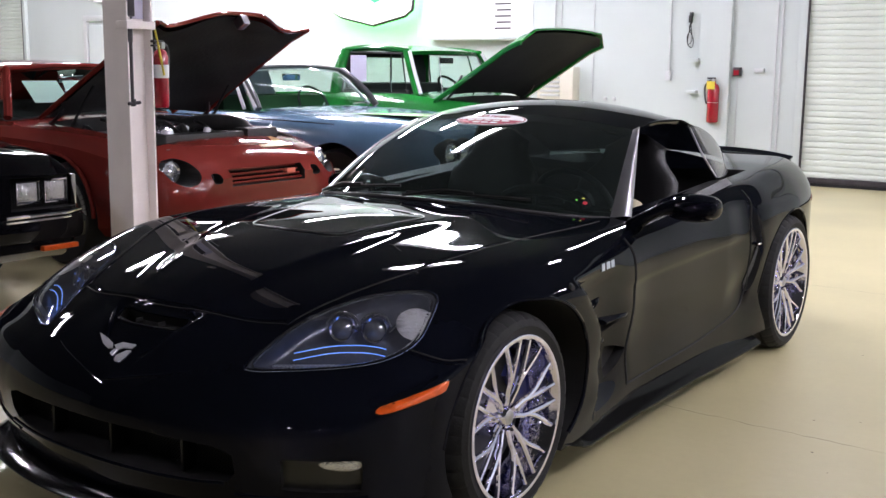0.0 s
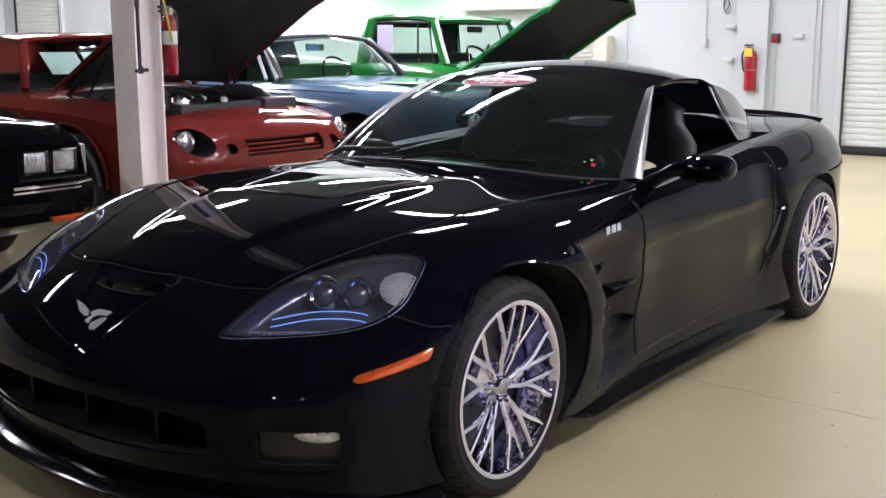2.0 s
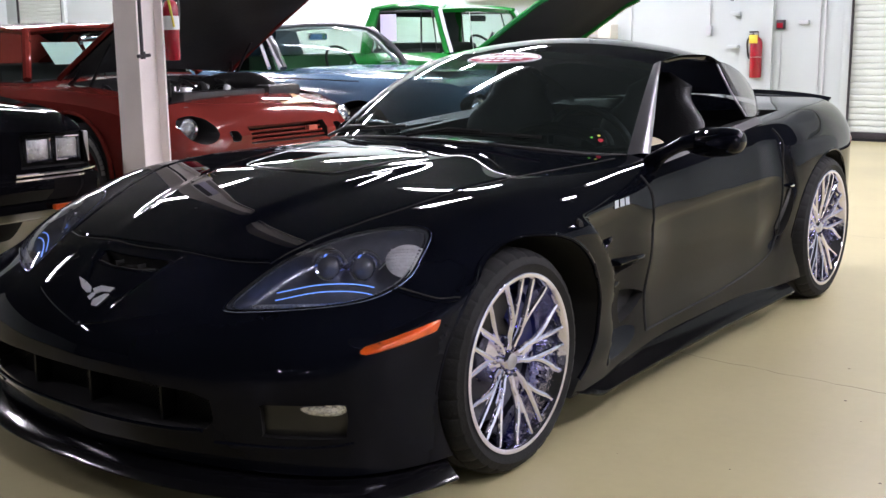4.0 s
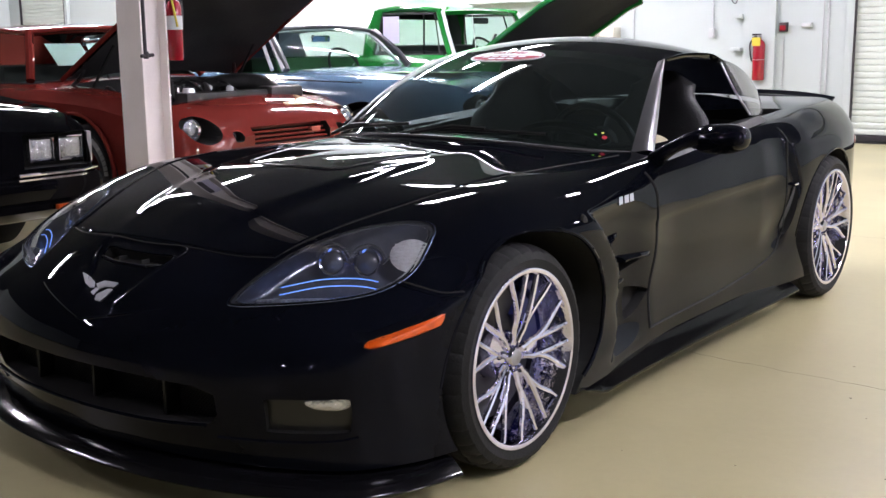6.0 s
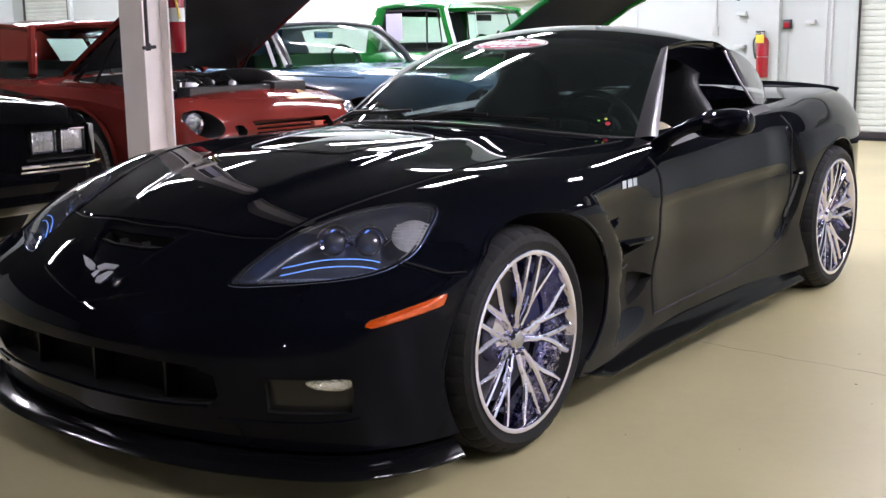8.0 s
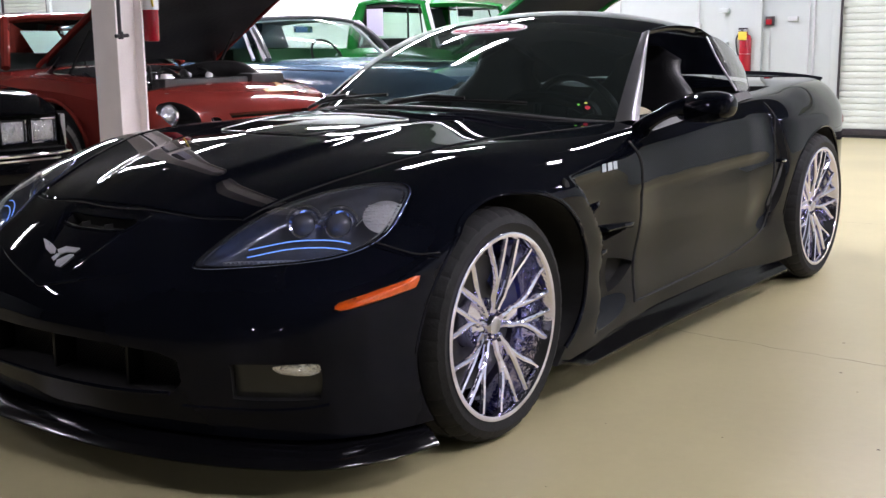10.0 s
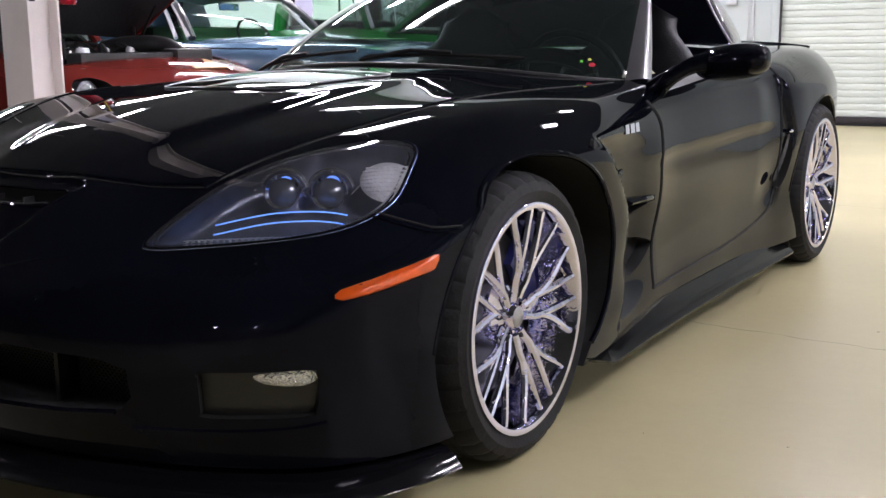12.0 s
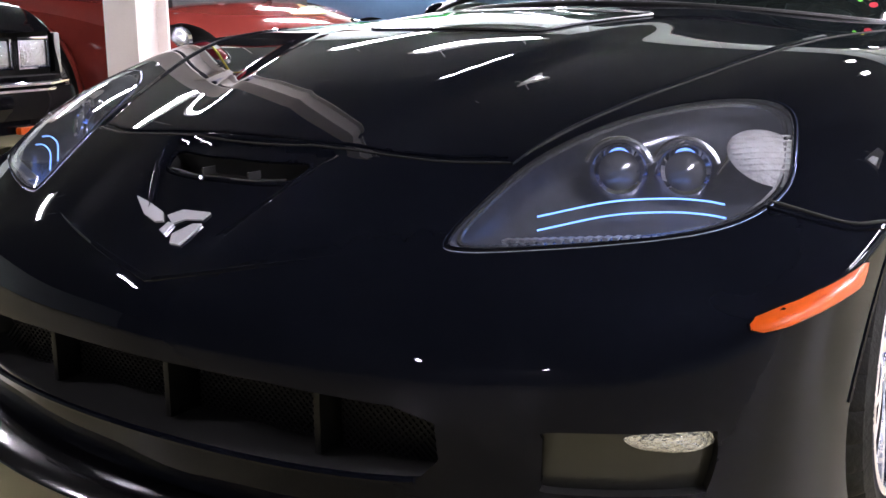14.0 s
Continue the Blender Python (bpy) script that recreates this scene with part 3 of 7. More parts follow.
def arch_lip(rear, a0, a1):
    for flip in (False, True):
        sx = -1 if flip else 1
        bm = bmesh.new()
        pts = []
        for k in range(73):
            y, z = arch_edge(rear, a0 + (a1 - a0) * k / 72, 0.004)
            p, _ = project((0.95, y, z), SIDE_D)
            pts.append((sx * (p.x - 0.004), p.y, p.z))
        tube(bm, pts, 0.007, 8)
        part("arch_lip", bm, BLACK_PAINT, car)
        bm = bmesh.new()
        grid(bm, lambda u, v: Vector((sx * (0.5 + 0.4 * v), *arch_edge(rear, a0 + 3 + (a1 - a0 - 6) * u, 0.012 - 0.015 * v))), 48, 3)
        part("wheel_liner", bm, DARK, car)


arch_lip(False, -22, 178)
arch_lip(True, -10, 178)


# ---------------------------------------------------------------- glass
def clear(name, tint, gloss_ior=1.45, rough=0.0, haze=0.0, haze_color=(0.42, 0.56, 0.53)):
    """Thin clear sheet: see-through, with a gloss that grows at grazing angles."""
    m = bpy.data.materials.new(name)
    m.use_nodes = True
    nt = m.node_tree
    nt.nodes.clear()
    out, mix, see, gloss, fres = (nt.nodes.new("ShaderNode" + k) for k in ("OutputMaterial", "MixShader", "BsdfTransparent", "BsdfGlossy", "Fresnel"))
    see.inputs["Color"].default_value = (*tint, 1)
    gloss.inputs["Roughness"].default_value = rough
    fres.inputs["IOR"].default_value = gloss_ior
    nt.links.new(fres.outputs[0], mix.inputs[0])
    nt.links.new(see.outputs[0], mix.inputs[1])
    nt.links.new(gloss.outputs[0], mix.inputs[2])
    # Pale diffuse film: reflected haze painted into the glass.
    if haze:
        film, over = nt.nodes.new("ShaderNodeBsdfDiffuse"), nt.nodes.new("ShaderNodeMixShader")
        film.inputs["Color"].default_value = (*haze_color, 1)
        over.inputs[0].default_value = haze
        nt.links.new(mix.outputs[0], over.inputs[1])
        nt.links.new(film.outputs[0], over.inputs[2])
        mix = over
    nt.links.new(mix.outputs[0], out.inputs[0])
    return m


# Haze, where set, stands for ceiling and wall light mirrored in the glass.
CLEAR = clear("lamp_lens", (0.9, 0.92, 0.95), haze=0.035, haze_color=(0.5, 0.52, 0.6))
SCREEN = clear("windshield_glass", (0.15, 0.2, 0.195), 1.4, haze=0.018)
TINT = clear("tinted_glass_clear", (0.12, 0.14, 0.14), 1.5)
HATCH = clear("hatch_glass", (0.82, 0.84, 0.84), 1.6, haze=0.14, haze_color=(0.7, 0.73, 0.73))
BLUE_GLOW = material("blue_glow", (0.1, 0.2, 0.8), rough=0.3, emit=(0.16, 0.34, 1.0), strength=1.1)
PROJECTOR = material("projector_glass", (0.3, 0.3, 0.32), rough=0.12, metal=0.6, spec=0.6)
RIB = material("ribbed_tray", (0.45, 0.46, 0.5), rough=0.35, metal=0.2)
SATIN = material("satin_chrome", (0.85, 0.85, 0.87), rough=0.22, metal=1.0)
SIGNAL = material("signal_plastic", (0.95, 0.91, 0.87), rough=0.35, metal=0.0, bump=0.6, bump_scale=130, var=0.25, grain=60)
WHEEL_GREY = material("wheel_grey_leather", (0.07, 0.07, 0.072), rough=0.35, var=0.2, grain=12)
LED_RED = material("red_led", (0.8, 0.05, 0.05), emit=(1.0, 0.06, 0.1), strength=2.2)
LED_GREEN = material("green_led", (0.2, 0.8, 0.1), emit=(0.35, 0.9, 0.15), strength=2.0)
LED_AMBER = material("amber_led", (0.9, 0.7, 0.1), emit=(1.0, 0.75, 0.2), strength=2.5)
BEZEL = material("lamp_bezel", (0.2, 0.21, 0.25), rough=0.2, metal=0.5, var=0.2, grain=30)
# Blue in this metal stands for a colour-fringed glint round the lens.
GLINT_EDGE = material("blue_glint_edge", (0.4, 0.48, 0.85), rough=0.2, metal=1.0)
FACET = material("faceted_reflector", (0.93, 0.93, 0.95), rough=0.1, metal=0.75, bump=0.9, bump_scale=160)


def head_lamp(flip):
    sx = -1 if flip else 1
    lamp = new("headlight")
    lamp.parent = car
    bm = bmesh.new()
    patch(bm, LAMP, LAMP_D, 10, lambda r: -0.002 - 0.011 * (1 - r * r), flip)
    part("lens", bm, CLEAR, lamp, "clear polycarbonate lens")
    bm = bmesh.new()
    patch(bm, LAMP, LAMP_D, 12, lambda r: 0.012 + 0.065 * (1 - r ** 5), flip)
    part("bezel", bm, BEZEL, lamp)
    bm = bmesh.new()
    rim_line(bm, LAMP, LAMP_D, 0.0038, flip, 0.001)
    part("gasket", bm, BLACK_PAINT, lamp)
    mid = sum(LAMP, Vector()) / len(LAMP)
    part("lamp_edge", rim_line(bmesh.new(), [mid + (p - mid) * 1.018 for p in LAMP], LAMP_D, 0.0016, flip, 0.0005), GLINT_EDGE, lamp)
    bm = bmesh.new()
    inner = [p.lerp(sum(LAMP, Vector()) / len(LAMP), 0.06) for p in LAMP]
    rim_line(bm, inner, LAMP_D, 0.0042, flip, 0.007)
    part("chrome_ring", bm, SATIN, lamp)

    def inside(x, y, depth):
        p, _ = project((x, y, 0.64), LAMP_D)
        return p + LAMP_D * depth

    face = Vector((0.42, -0.86, 0.3)).normalized()
    if flip:
        mirror = Matrix.Diagonal((-1, 1, 1, 1))
    else:
        mirror = Matrix()
    for x, y, r in ((0.581, -0.407, 0.036), (0.666, -0.363, 0.036)):
        c = Vector((x, y, 0.635))
        m = mirror @ Matrix.Translation(c) @ face.to_track_quat("Z", "Y").to_matrix().to_4x4()
        bm = bmesh.new()
        lathe(bm, [(r - 0.006, 0.012), (r, 0.016), (r + 0.006, 0.008), (r + 0.008, -0.05)], 32, "z", m)
        part("projector_ring", bm, CHROME, lamp)
        bm = bmesh.new()
        lathe(bm, [(0.0005, 0.018), (r * 0.5, 0.014), (r * 0.85, 0.004), (r - 0.004, -0.006)], 32, "z", m)
        part("projector", bm, PROJECTOR, lamp)
        arc = [m @ Vector(((r + 0.014) * math.cos(a), (r + 0.014) * math.sin(a), 0.004)) for a in [radians(15 + 150 * k / 16) for k in range(17)]]
        part("projector_hood", tube(bmesh.new(), arc, 0.0032, 6), SATIN, lamp)
    for x0, y0, x1, y1 in ((0.625, -0.3, 0.612, -0.41), (0.7, -0.26, 0.715, -0.36)):
        part("lamp_divider", tube(bmesh.new(), [mirror @ inside(x0, y0, 0.012), mirror @ inside((x0 + x1) / 2, (y0 + y1) / 2, 0.02), mirror @ inside(x1, y1, 0.03)], [0.002, 0.004, 0.002], 6), SATIN, lamp)
    disc = LAMP_D.to_track_quat("Z", "Y").to_matrix()
    c = Vector((0.802, -0.352, 0.71))
    ring = [c + disc @ Vector((0.056 * math.cos(2 * math.pi * k / 32), 0.064 * math.sin(2 * math.pi * k / 32), 0)) for k in range(32)]
    bm = bmesh.new()
    patch(bm, ring, LAMP_D, 8, lambda r: 0.003 + 0.01 * r ** 4, flip)
    part("turn_signal", bm, SIGNAL, lamp, "clear faceted turn signal")
    for k in range(-3, 4):
        h = k / 5.0
        row = [c + disc @ Vector((0.054 * math.sqrt(1 - h * h) * q, 0.062 * h, 0)) for q in (-1, -0.5, 0, 0.5, 1)]
        part("signal_rib", rim_line(bmesh.new(), row, LAMP_D, 0.0022, flip, 0.004, close=False), SIGNAL, lamp)
    # Two thin blue emissive strips across the lower half of the headlight.
    for ys in (-0.006, 0.024):
        ends = [(0.525, -0.553, 0.582), (0.606, -0.489, 0.601), (0.675, -0.448, 0.606), (0.72, -0.427, 0.604), (0.748, -0.418, 0.6)]
        pts = [p + Vector((0.25, -0.45, -0.55)) * ys for p in open_curve(ends, 24)]
        part("glow_strip", tube(bmesh.new(), [mirror @ p for p in pts], 0.0014, 6), BLUE_GLOW, lamp, "thin blue glowing strip")
    # lower ribbed tray
    for k in range(26):
        t = k / 25
        p = Vector(spline([0, 0.4, 0.8, 1.0], [(0.514, -0.614, 0.562), (0.624, -0.56, 0.568), (0.741, -0.489, 0.574), (0.796, -0.426, 0.588)], t))
        bm = boxed(-0.004, 0.004, -0.012, 0.006, -0.002, 0.002, 0.0, mirror @ Matrix.Translation(p))
        part("rib", bm, RIB, lamp, smooth=False)


for flip in (False, True):
    head_lamp(flip)

# marker lamps, fog lamps
for flip in (False, True):
    sx = -1 if flip else 1
    marker = new("side_marker")
    marker.parent = car
    bm = bmesh.new()
    rim = patch(bm, MARK, MARK_D, 6, lambda r: -0.009 * (1 - r ** 4) - 0.002, flip)
    part("marker_lens", bm, AMBER, marker, "amber plastic lens")
    part("marker_rim", rim_line(bmesh.new(), MARK, MARK_D, 0.0022, flip), BLACK_PAINT, marker)
    fog = new("fog_lamp")
    fog.parent = car
    lamp_out = closed_curve([(0.72, -0.67, 0.343), (0.77, -0.645, 0.35), (0.81, -0.62, 0.35), (0.817, -0.61, 0.335), (0.8, -0.625, 0.322), (0.765, -0.645, 0.321), (0.73, -0.665, 0.328)], 32)
    bm = bmesh.new()
    patch(bm, lamp_out, FOG_D, 6, lambda r: 0.012 - 0.006 * (1 - r * r), flip)
    part("fog_lens", bm, FACET, fog, "clear faceted fog lamp")
    bm = bmesh.new()
    patch(bm, [p.lerp(sum(FOG, Vector()) / len(FOG), 0.02) for p in FOG], FOG_D, 6, lambda r: 0.02, flip)
    part("fog_panel", bm, FOG_GREY, fog)
    ledge = open_curve([(0.5, -0.78, 0.222), (0.6, -0.74, 0.225), (0.7, -0.69, 0.228), (0.78, -0.63, 0.235), (0.82, -0.59, 0.243)], 24)
    part("bumper_ledge", rim_line(bmesh.new(), ledge, FOG_D, 0.009, flip, 0.002, close=False), BLACK_PAINT, car)

# grille, nose vent, crest
grille = new("grille")
grille.parent = car
bm = bmesh.new()
for k in range(-40, 41):
    for a in (1, -1):
        x0 = k * 0.0125
        p = [(x0 - a * 0.065, -0.715, 0.25), (x0 + a * 0.065, -0.715, 0.37)]
        if abs(x0) < 0.47:
            tube(bm, p, 0.0022, 4)
part("mesh", bm, GRILLE_BLACK, grille)
for x in (-0.29, 0.0, 0.29):
    part("grille_bar", boxed(x - 0.006, x + 0.006, -0.78 + 0.05 * abs(x), -0.71, 0.25, 0.37, 0.002), GRILLE_BLACK, grille)
low_lip = [(x, -0.835 + 0.24 * x * x, 0.247 + 0.012 * (abs(x) / 0.45) ** 4) for x in [-0.47 + 0.94 * k / 40 for k in range(41)]]
part("grille_lip", tube(bmesh.new(), low_lip, 0.006, 8), BLACK_PAINT, grille)
vent = new("nose_vent")
vent.parent = car
for x in (-0.05, 0.05):
    p, _ = project((x, -0.625, 0.63), VENT_D)
    part("vent_bar", boxed(x - 0.0016, x + 0.0016, p.y - 0.012, p.y + 0.016, p.z - 0.014, p.z - 0.001), TRIM_BLACK, vent)
part("vent_rim", rim_line(bmesh.new(), VENT, VENT_D, 0.004), BLACK_PAINT, vent)
lip = [(-0.125, -0.634, 0.625), (-0.06, -0.646, 0.62), (0.0, -0.649, 0.62), (0.06, -0.646, 0.62), (0.125, -0.634, 0.625)]
part("vent_lip", rim_line(bmesh.new(), open_curve(lip, 24), VENT_D, 0.0034, False, 0.0, close=False), CHROME, vent, "thin bright lip of the nose vent")
ridge = [project((x, -1.0, 0.478 + 0.19 * abs(x)), (0, 1, 0))[0] for x in [-0.34 + 0.017 * k for k in range(41)]]
part("nose_ridge", tube(bmesh.new(), [p + Vector((0, 0.002, -0.001)) for p in ridge], [0.0005 + 0.005 * (1 - abs(k / 20 - 1) ** 3) for k in range(41)], 8), BLACK_PAINT, car)
part("hood_front_lip", rim_line(bmesh.new(), open_curve([(-0.44, -0.49, 0.6), (-0.34, -0.528, 0.6), (-0.2, -0.543, 0.6), (0, -0.553, 0.6), (0.2, -0.543, 0.6), (0.34, -0.528, 0.6), (0.44, -0.49, 0.6)], 60), DOWN, 0.004, False, 0.001, close=False), BLACK_PAINT, car)
for sx in (1, -1):
    pts = [project((sx * x, y, 0.6), VENT_D)[0] for x, y in ((0.076, -0.775), (0.1, -0.73), (0.125, -0.68), (0.154, -0.62), (0.172, -0.575))]
    part("nose_crease", tube(bmesh.new(), open_curve(pts, 24), [0.001 + 0.005 * math.sin(math.pi * k / 24) for k in range(25)], 10), BLACK_PAINT, car)


def on_nose(points, d, lift, thick):
    bm = bmesh.new()
    top = [bm.verts.new(project(p, d)[0] - d * lift) for p in points]
    low = [bm.verts.new(project(p, d)[0] - d * (lift - thick)) for p in points]
    bm.faces.new(top)
    bm.faces.new(low)
    for k in range(len(top)):
        m = (k + 1) % len(top)
        bm.faces.new((top[k], top[m], low[m], low[k]))
    return bm


crest = new("nose_crest")
crest.parent = car
def crest_at(points):
    return [(1.2 * x - 0.012, -0.745 + 1.25 * (y + 0.745), 0.6) for x, y in points]


for flag in ([(-0.1, -0.721), (-0.074, -0.725), (-0.038, -0.741), (-0.024, -0.759), (-0.038, -0.762), (-0.069, -0.749)], [(-0.025, -0.747), (-0.006, -0.732), (0.041, -0.73), (0.037, -0.746), (0.01, -0.75), (-0.005, -0.762)]):
    part("crest_flag", on_nose(crest_at(flag), VENT_D, 0.004, 0.0035), CREST, crest, "polished metal crest piece")
for staff in ([(0.017, -0.799), (0.009, -0.782), (0.029, -0.757), (0.042, -0.754), (0.039, -0.78), (0.033, -0.799)], [(-0.017, -0.778), (-0.013, -0.76), (-0.003, -0.762), (-0.004, -0.784)]):
    part("crest_staff", on_nose(crest_at(staff), VENT_D, 0.0045, 0.004), CREST, crest)

# hood: raised panel edge and its clear window
window_out = closed_curve([(0.0, 0.0, 0.8), (0.12, 0.012, 0.8), (0.205, 0.035, 0.8), (0.235, 0.14, 0.8), (0.265, 0.28, 0.8), (0.285, 0.4, 0.8), (0.22, 0.435, 0.8), (0.1, 0.445, 0.8), (-0.1, 0.445, 0.8), (-0.22, 0.435, 0.8), (-0.285, 0.4, 0.8), (-0.265, 0.28, 0.8), (-0.235, 0.14, 0.8), (-0.205, 0.035, 0.8), (-0.12, 0.012, 0.8)], 72)
hood_window = new("hood_window")
hood_window.parent = car
bm = bmesh.new()
patch(bm, window_out, DOWN, 8, lambda r: -0.003 - 0.004 * (1 - r * r))
part("window_pane", bm, DARK_GLASS, hood_window, "clear hood window over the dark engine cover")
part("window_frame", rim_line(bmesh.new(), window_out, DOWN, 0.0022, False, -0.003), SILVER, hood_window)

# ---------------------------------------------------------------- greenhouse
def base_line(v):
    return Vector((0.71 * v, 0.68 + 0.28 * abs(v) ** 2.2 + 0.08 * abs(v) ** 9, 0.875 - 0.06 * abs(v) ** 2))


def header_line(v):
    return Vector((0.565 * v, 1.44 + 0.05 * v * v + 0.04 * abs(v) ** 9, 1.185 - 0.045 * v * v - 0.01 * abs(v) ** 9))


def rear_header_line(v):
    return Vector((0.555 * v, 2.14, 1.215 - 0.085 * v * v))


def tail_line(v):
    return Vector((0.52 * v, 3.2 - 0.44 * v * v, 0.925 - 0.01 * v * v))


def sheet(a, b, bulge):
    def fn(u, v):
        v = 2 * v - 1
        p, q = a(v), b(v)
        d = (q - p).normalized()
        n = Vector((0.35 * v, 0, 0)) + Vector((0, -d.z, d.y))
        return p.lerp(q, u) + n.normalized() * bulge * 4 * u * (1 - u)
    return fn


def shell(name, fn, nu, nv, mat, thick, label=""):
    """A sheet with thickness below it."""
    bm = bmesh.new()
    grid(bm, fn, nu, nv)
    if thick:
        bmesh.ops.recalc_face_normals(bm, faces=bm.faces)
        if sum(f.normal.z for f in bm.faces) < 0:
            bmesh.ops.reverse_faces(bm, faces=bm.faces)
        bmesh.ops.solidify(bm, geom=bm.faces[:], thickness=thick)
    return part(name, bm, mat, car, label)


screen_fn, roof_fn, hatch_fn = sheet(base_line, header_line, 0.03), sheet(header_line, rear_header_line, 0.035), sheet(rear_header_line, tail_line, 0.045)
shell("windshield", screen_fn, 24, 40, SCREEN, 0, "curved windshield with a dark frit band")
shell("roof", roof_fn, 20, 40, BLACK_PAINT, 0.02, "glossy black roof panel")
shell("hatch_glass", hatch_fn, 24, 40, HATCH, 0, "lightly tinted rear hatch glass")
shell("screen_frit", lambda u, v: screen_fn(0.9 + 0.1 * u, v) + Vector((0, 0.003, -0.004)), 4, 40, TRIM_BLACK, 0, "black shade band along the glass")
part("screen_seal", tube(bmesh.new(), [base_line(-1 + k / 20) + Vector((0, -0.004, -0.002)) for k in range(41)], 0.008, 8), TRIM_BLACK, car)
for sx in (1, -1):
    def lerp3(a, b, t):
        return Vector(a).lerp(Vector(b), t)

    def pillar(u, v):
        front = screen_fn(u, 1.0)
        back = lerp3((0.768, 1.11, 0.815), (0.566, 1.585, 1.136), u) + Vector((0.02, -0.03, 0.02)) * 4 * u * (1 - u) * 0.6
        p = front.lerp(back, v)
        p = p + Vector((0.016, -0.004, 0.008)) * math.sin(math.pi * v)
        return Vector((sx * p.x, p.y, p.z))

    bm = bmesh.new()
    grid(bm, pillar, 20, 8)
    part("a_pillar", bm, PILLAR, car, "satin grey windshield pillar")

    def rail(u, v):
        top = roof_fn(u, 1.0)
        low = Vector(spline([0, 0.3, 0.75, 1], [(0.567, 1.62, 1.138), (0.565, 1.78, 1.15), (0.568, 2.02, 1.15), (0.585, 2.13, 1.115)], u))
        p = top.lerp(low, v) + Vector((0.012, 0, 0.004)) * math.sin(math.pi * v)
        return Vector((sx * p.x, p.y, p.z))

    bm = bmesh.new()
    grid(bm, rail, 20, 5)
    part("roof_rail", bm, BLACK_PAINT, car)

    def sail(u, v):
        top = hatch_fn(u, 1.0)
        low = Vector(spline([0, 0.15, 0.4, 1], [(0.585, 2.13, 1.115), (0.7, 2.175, 0.885), (0.662, 2.4, 0.875), (0.52, 2.76, 0.9)], u))
        p = top.lerp(low, v) + Vector((0.02, 0, 0)) * math.sin(math.pi * v) * (1 - u)
        return Vector((sx * p.x, p.y, p.z))

    bm = bmesh.new()
    grid(bm, sail, 24, 8)
    part("sail_panel", bm, HATCH, car, "lightly tinted hatch side glass")
    rear_edge = [(0.58, 2.115, 1.115), (0.638, 2.13, 1.0), (0.703, 2.165, 0.885)]
    part("window_trim", tube(bmesh.new(), [(sx * p.x, p.y, p.z) for p in open_curve(rear_edge, 12)], 0.005, 8), PILLAR, car, "satin grey window edge trim")
    sill = [(0.79, 1.12, 0.81), (0.785, 1.4, 0.832), (0.768, 1.8, 0.86), (0.745, 2.18, 0.885)]
    bm = bmesh.new()
    pts = open_curve(sill, 24)

    def door_top(u, v):
        p = pts[min(24, int(round(u * 24)))]
        q = Vector((0.66, p.y, p.z - 0.02))
        o = p + Vector((0.03, 0, -0.025))
        return (o.lerp(p, v * 2) if v < 0.5 else p.lerp(q, v * 2 - 1)) * 1.0

    grid(bm, lambda u, v: Vector((sx * door_top(u, v).x, door_top(u, v).y, door_top(u, v).z)), 24, 6)
    part("door_sill", bm, TRIM_BLACK, car)

for v0, v1 in ((0.1, 0.46), (0.5, 0.84)):
    blade = [screen_fn(0.015 + 0.045 * k / 12, v0 + (v1 - v0) * k / 12) + Vector((0, -0.01, 0.016)) for k in range(13)]
    part("wiper_blade", tube(bmesh.new(), blade, 0.006, 6), TRIM_BLACK, car)
    part("wiper_arm", tube(bmesh.new(), [blade[0] + Vector((0, -0.03, -0.01)), blade[4] + Vector((0, -0.008, 0.014)), blade[7] + Vector((0, -0.002, 0.008))], 0.007, 6), TRIM_BLACK, car)

# windshield sticker: oval, white over red
def on_screen(x, u, lift):
    v = 0.5
    for _ in range(8):
        p = screen_fn(u, v)
        v += (x - p.x) / 1.2
    return screen_fn(u, v) + Vector((0, -0.34, 0.94)) * lift


STICKER_WHITE = material("sticker_white", (0.93, 0.92, 0.94), rough=0.6, spec=0.2)
STICKER_RED = material("sticker_red", (0.34, 0.006, 0.03), rough=0.6, spec=0.2)
sticker = thing("oval_sticker", "oval white and red dealer sticker on the windshield glass", "sticker")
for name, k, lift, mat in (("rim", 1.0, 0.002, STICKER_WHITE), ("red_line", 0.96, 0.0027, STICKER_RED), ("field", 0.93, 0.0034, STICKER_WHITE)):
    bm = bmesh.new()
    grid(bm, lambda r, a: on_screen(-0.03 + 0.182 * k * r * math.cos(2 * math.pi * a), 0.866 + 0.095 * k * r * math.sin(2 * math.pi * a), lift), 6, 64)
    part(name, bm, mat, sticker, smooth=False)
bm = bmesh.new()
grid(bm, lambda r, a: on_screen(-0.03 + 0.166 * math.cos(math.pi * a), 0.863 - 0.08 * r * math.sin(math.pi * a), 0.0045), 6, 48)
part("lower_field", bm, STICKER_RED, sticker, smooth=False)


def lettering(name, text, size, m, mat, parent, depth=0.0005):
    cu = bpy.data.curves.new(name, "FONT")
    cu.body, cu.size, cu.align_x, cu.align_y, cu.extrude = text, size, "CENTER", "CENTER", depth
    ob = new(name, cu)
    bpy.context.view_layer.update()
    me = bpy.data.meshes.new_from_object(ob.evaluated_get(bpy.context.evaluated_depsgraph_get()))
    bpy.data.objects.remove(ob)
    bpy.data.curves.remove(cu)
    me.materials.clear()
    me.materials.append(mat)
    ob = new(name, me)
    if parent:
        ob.parent = parent
    ob.matrix_basis = m
    return ob


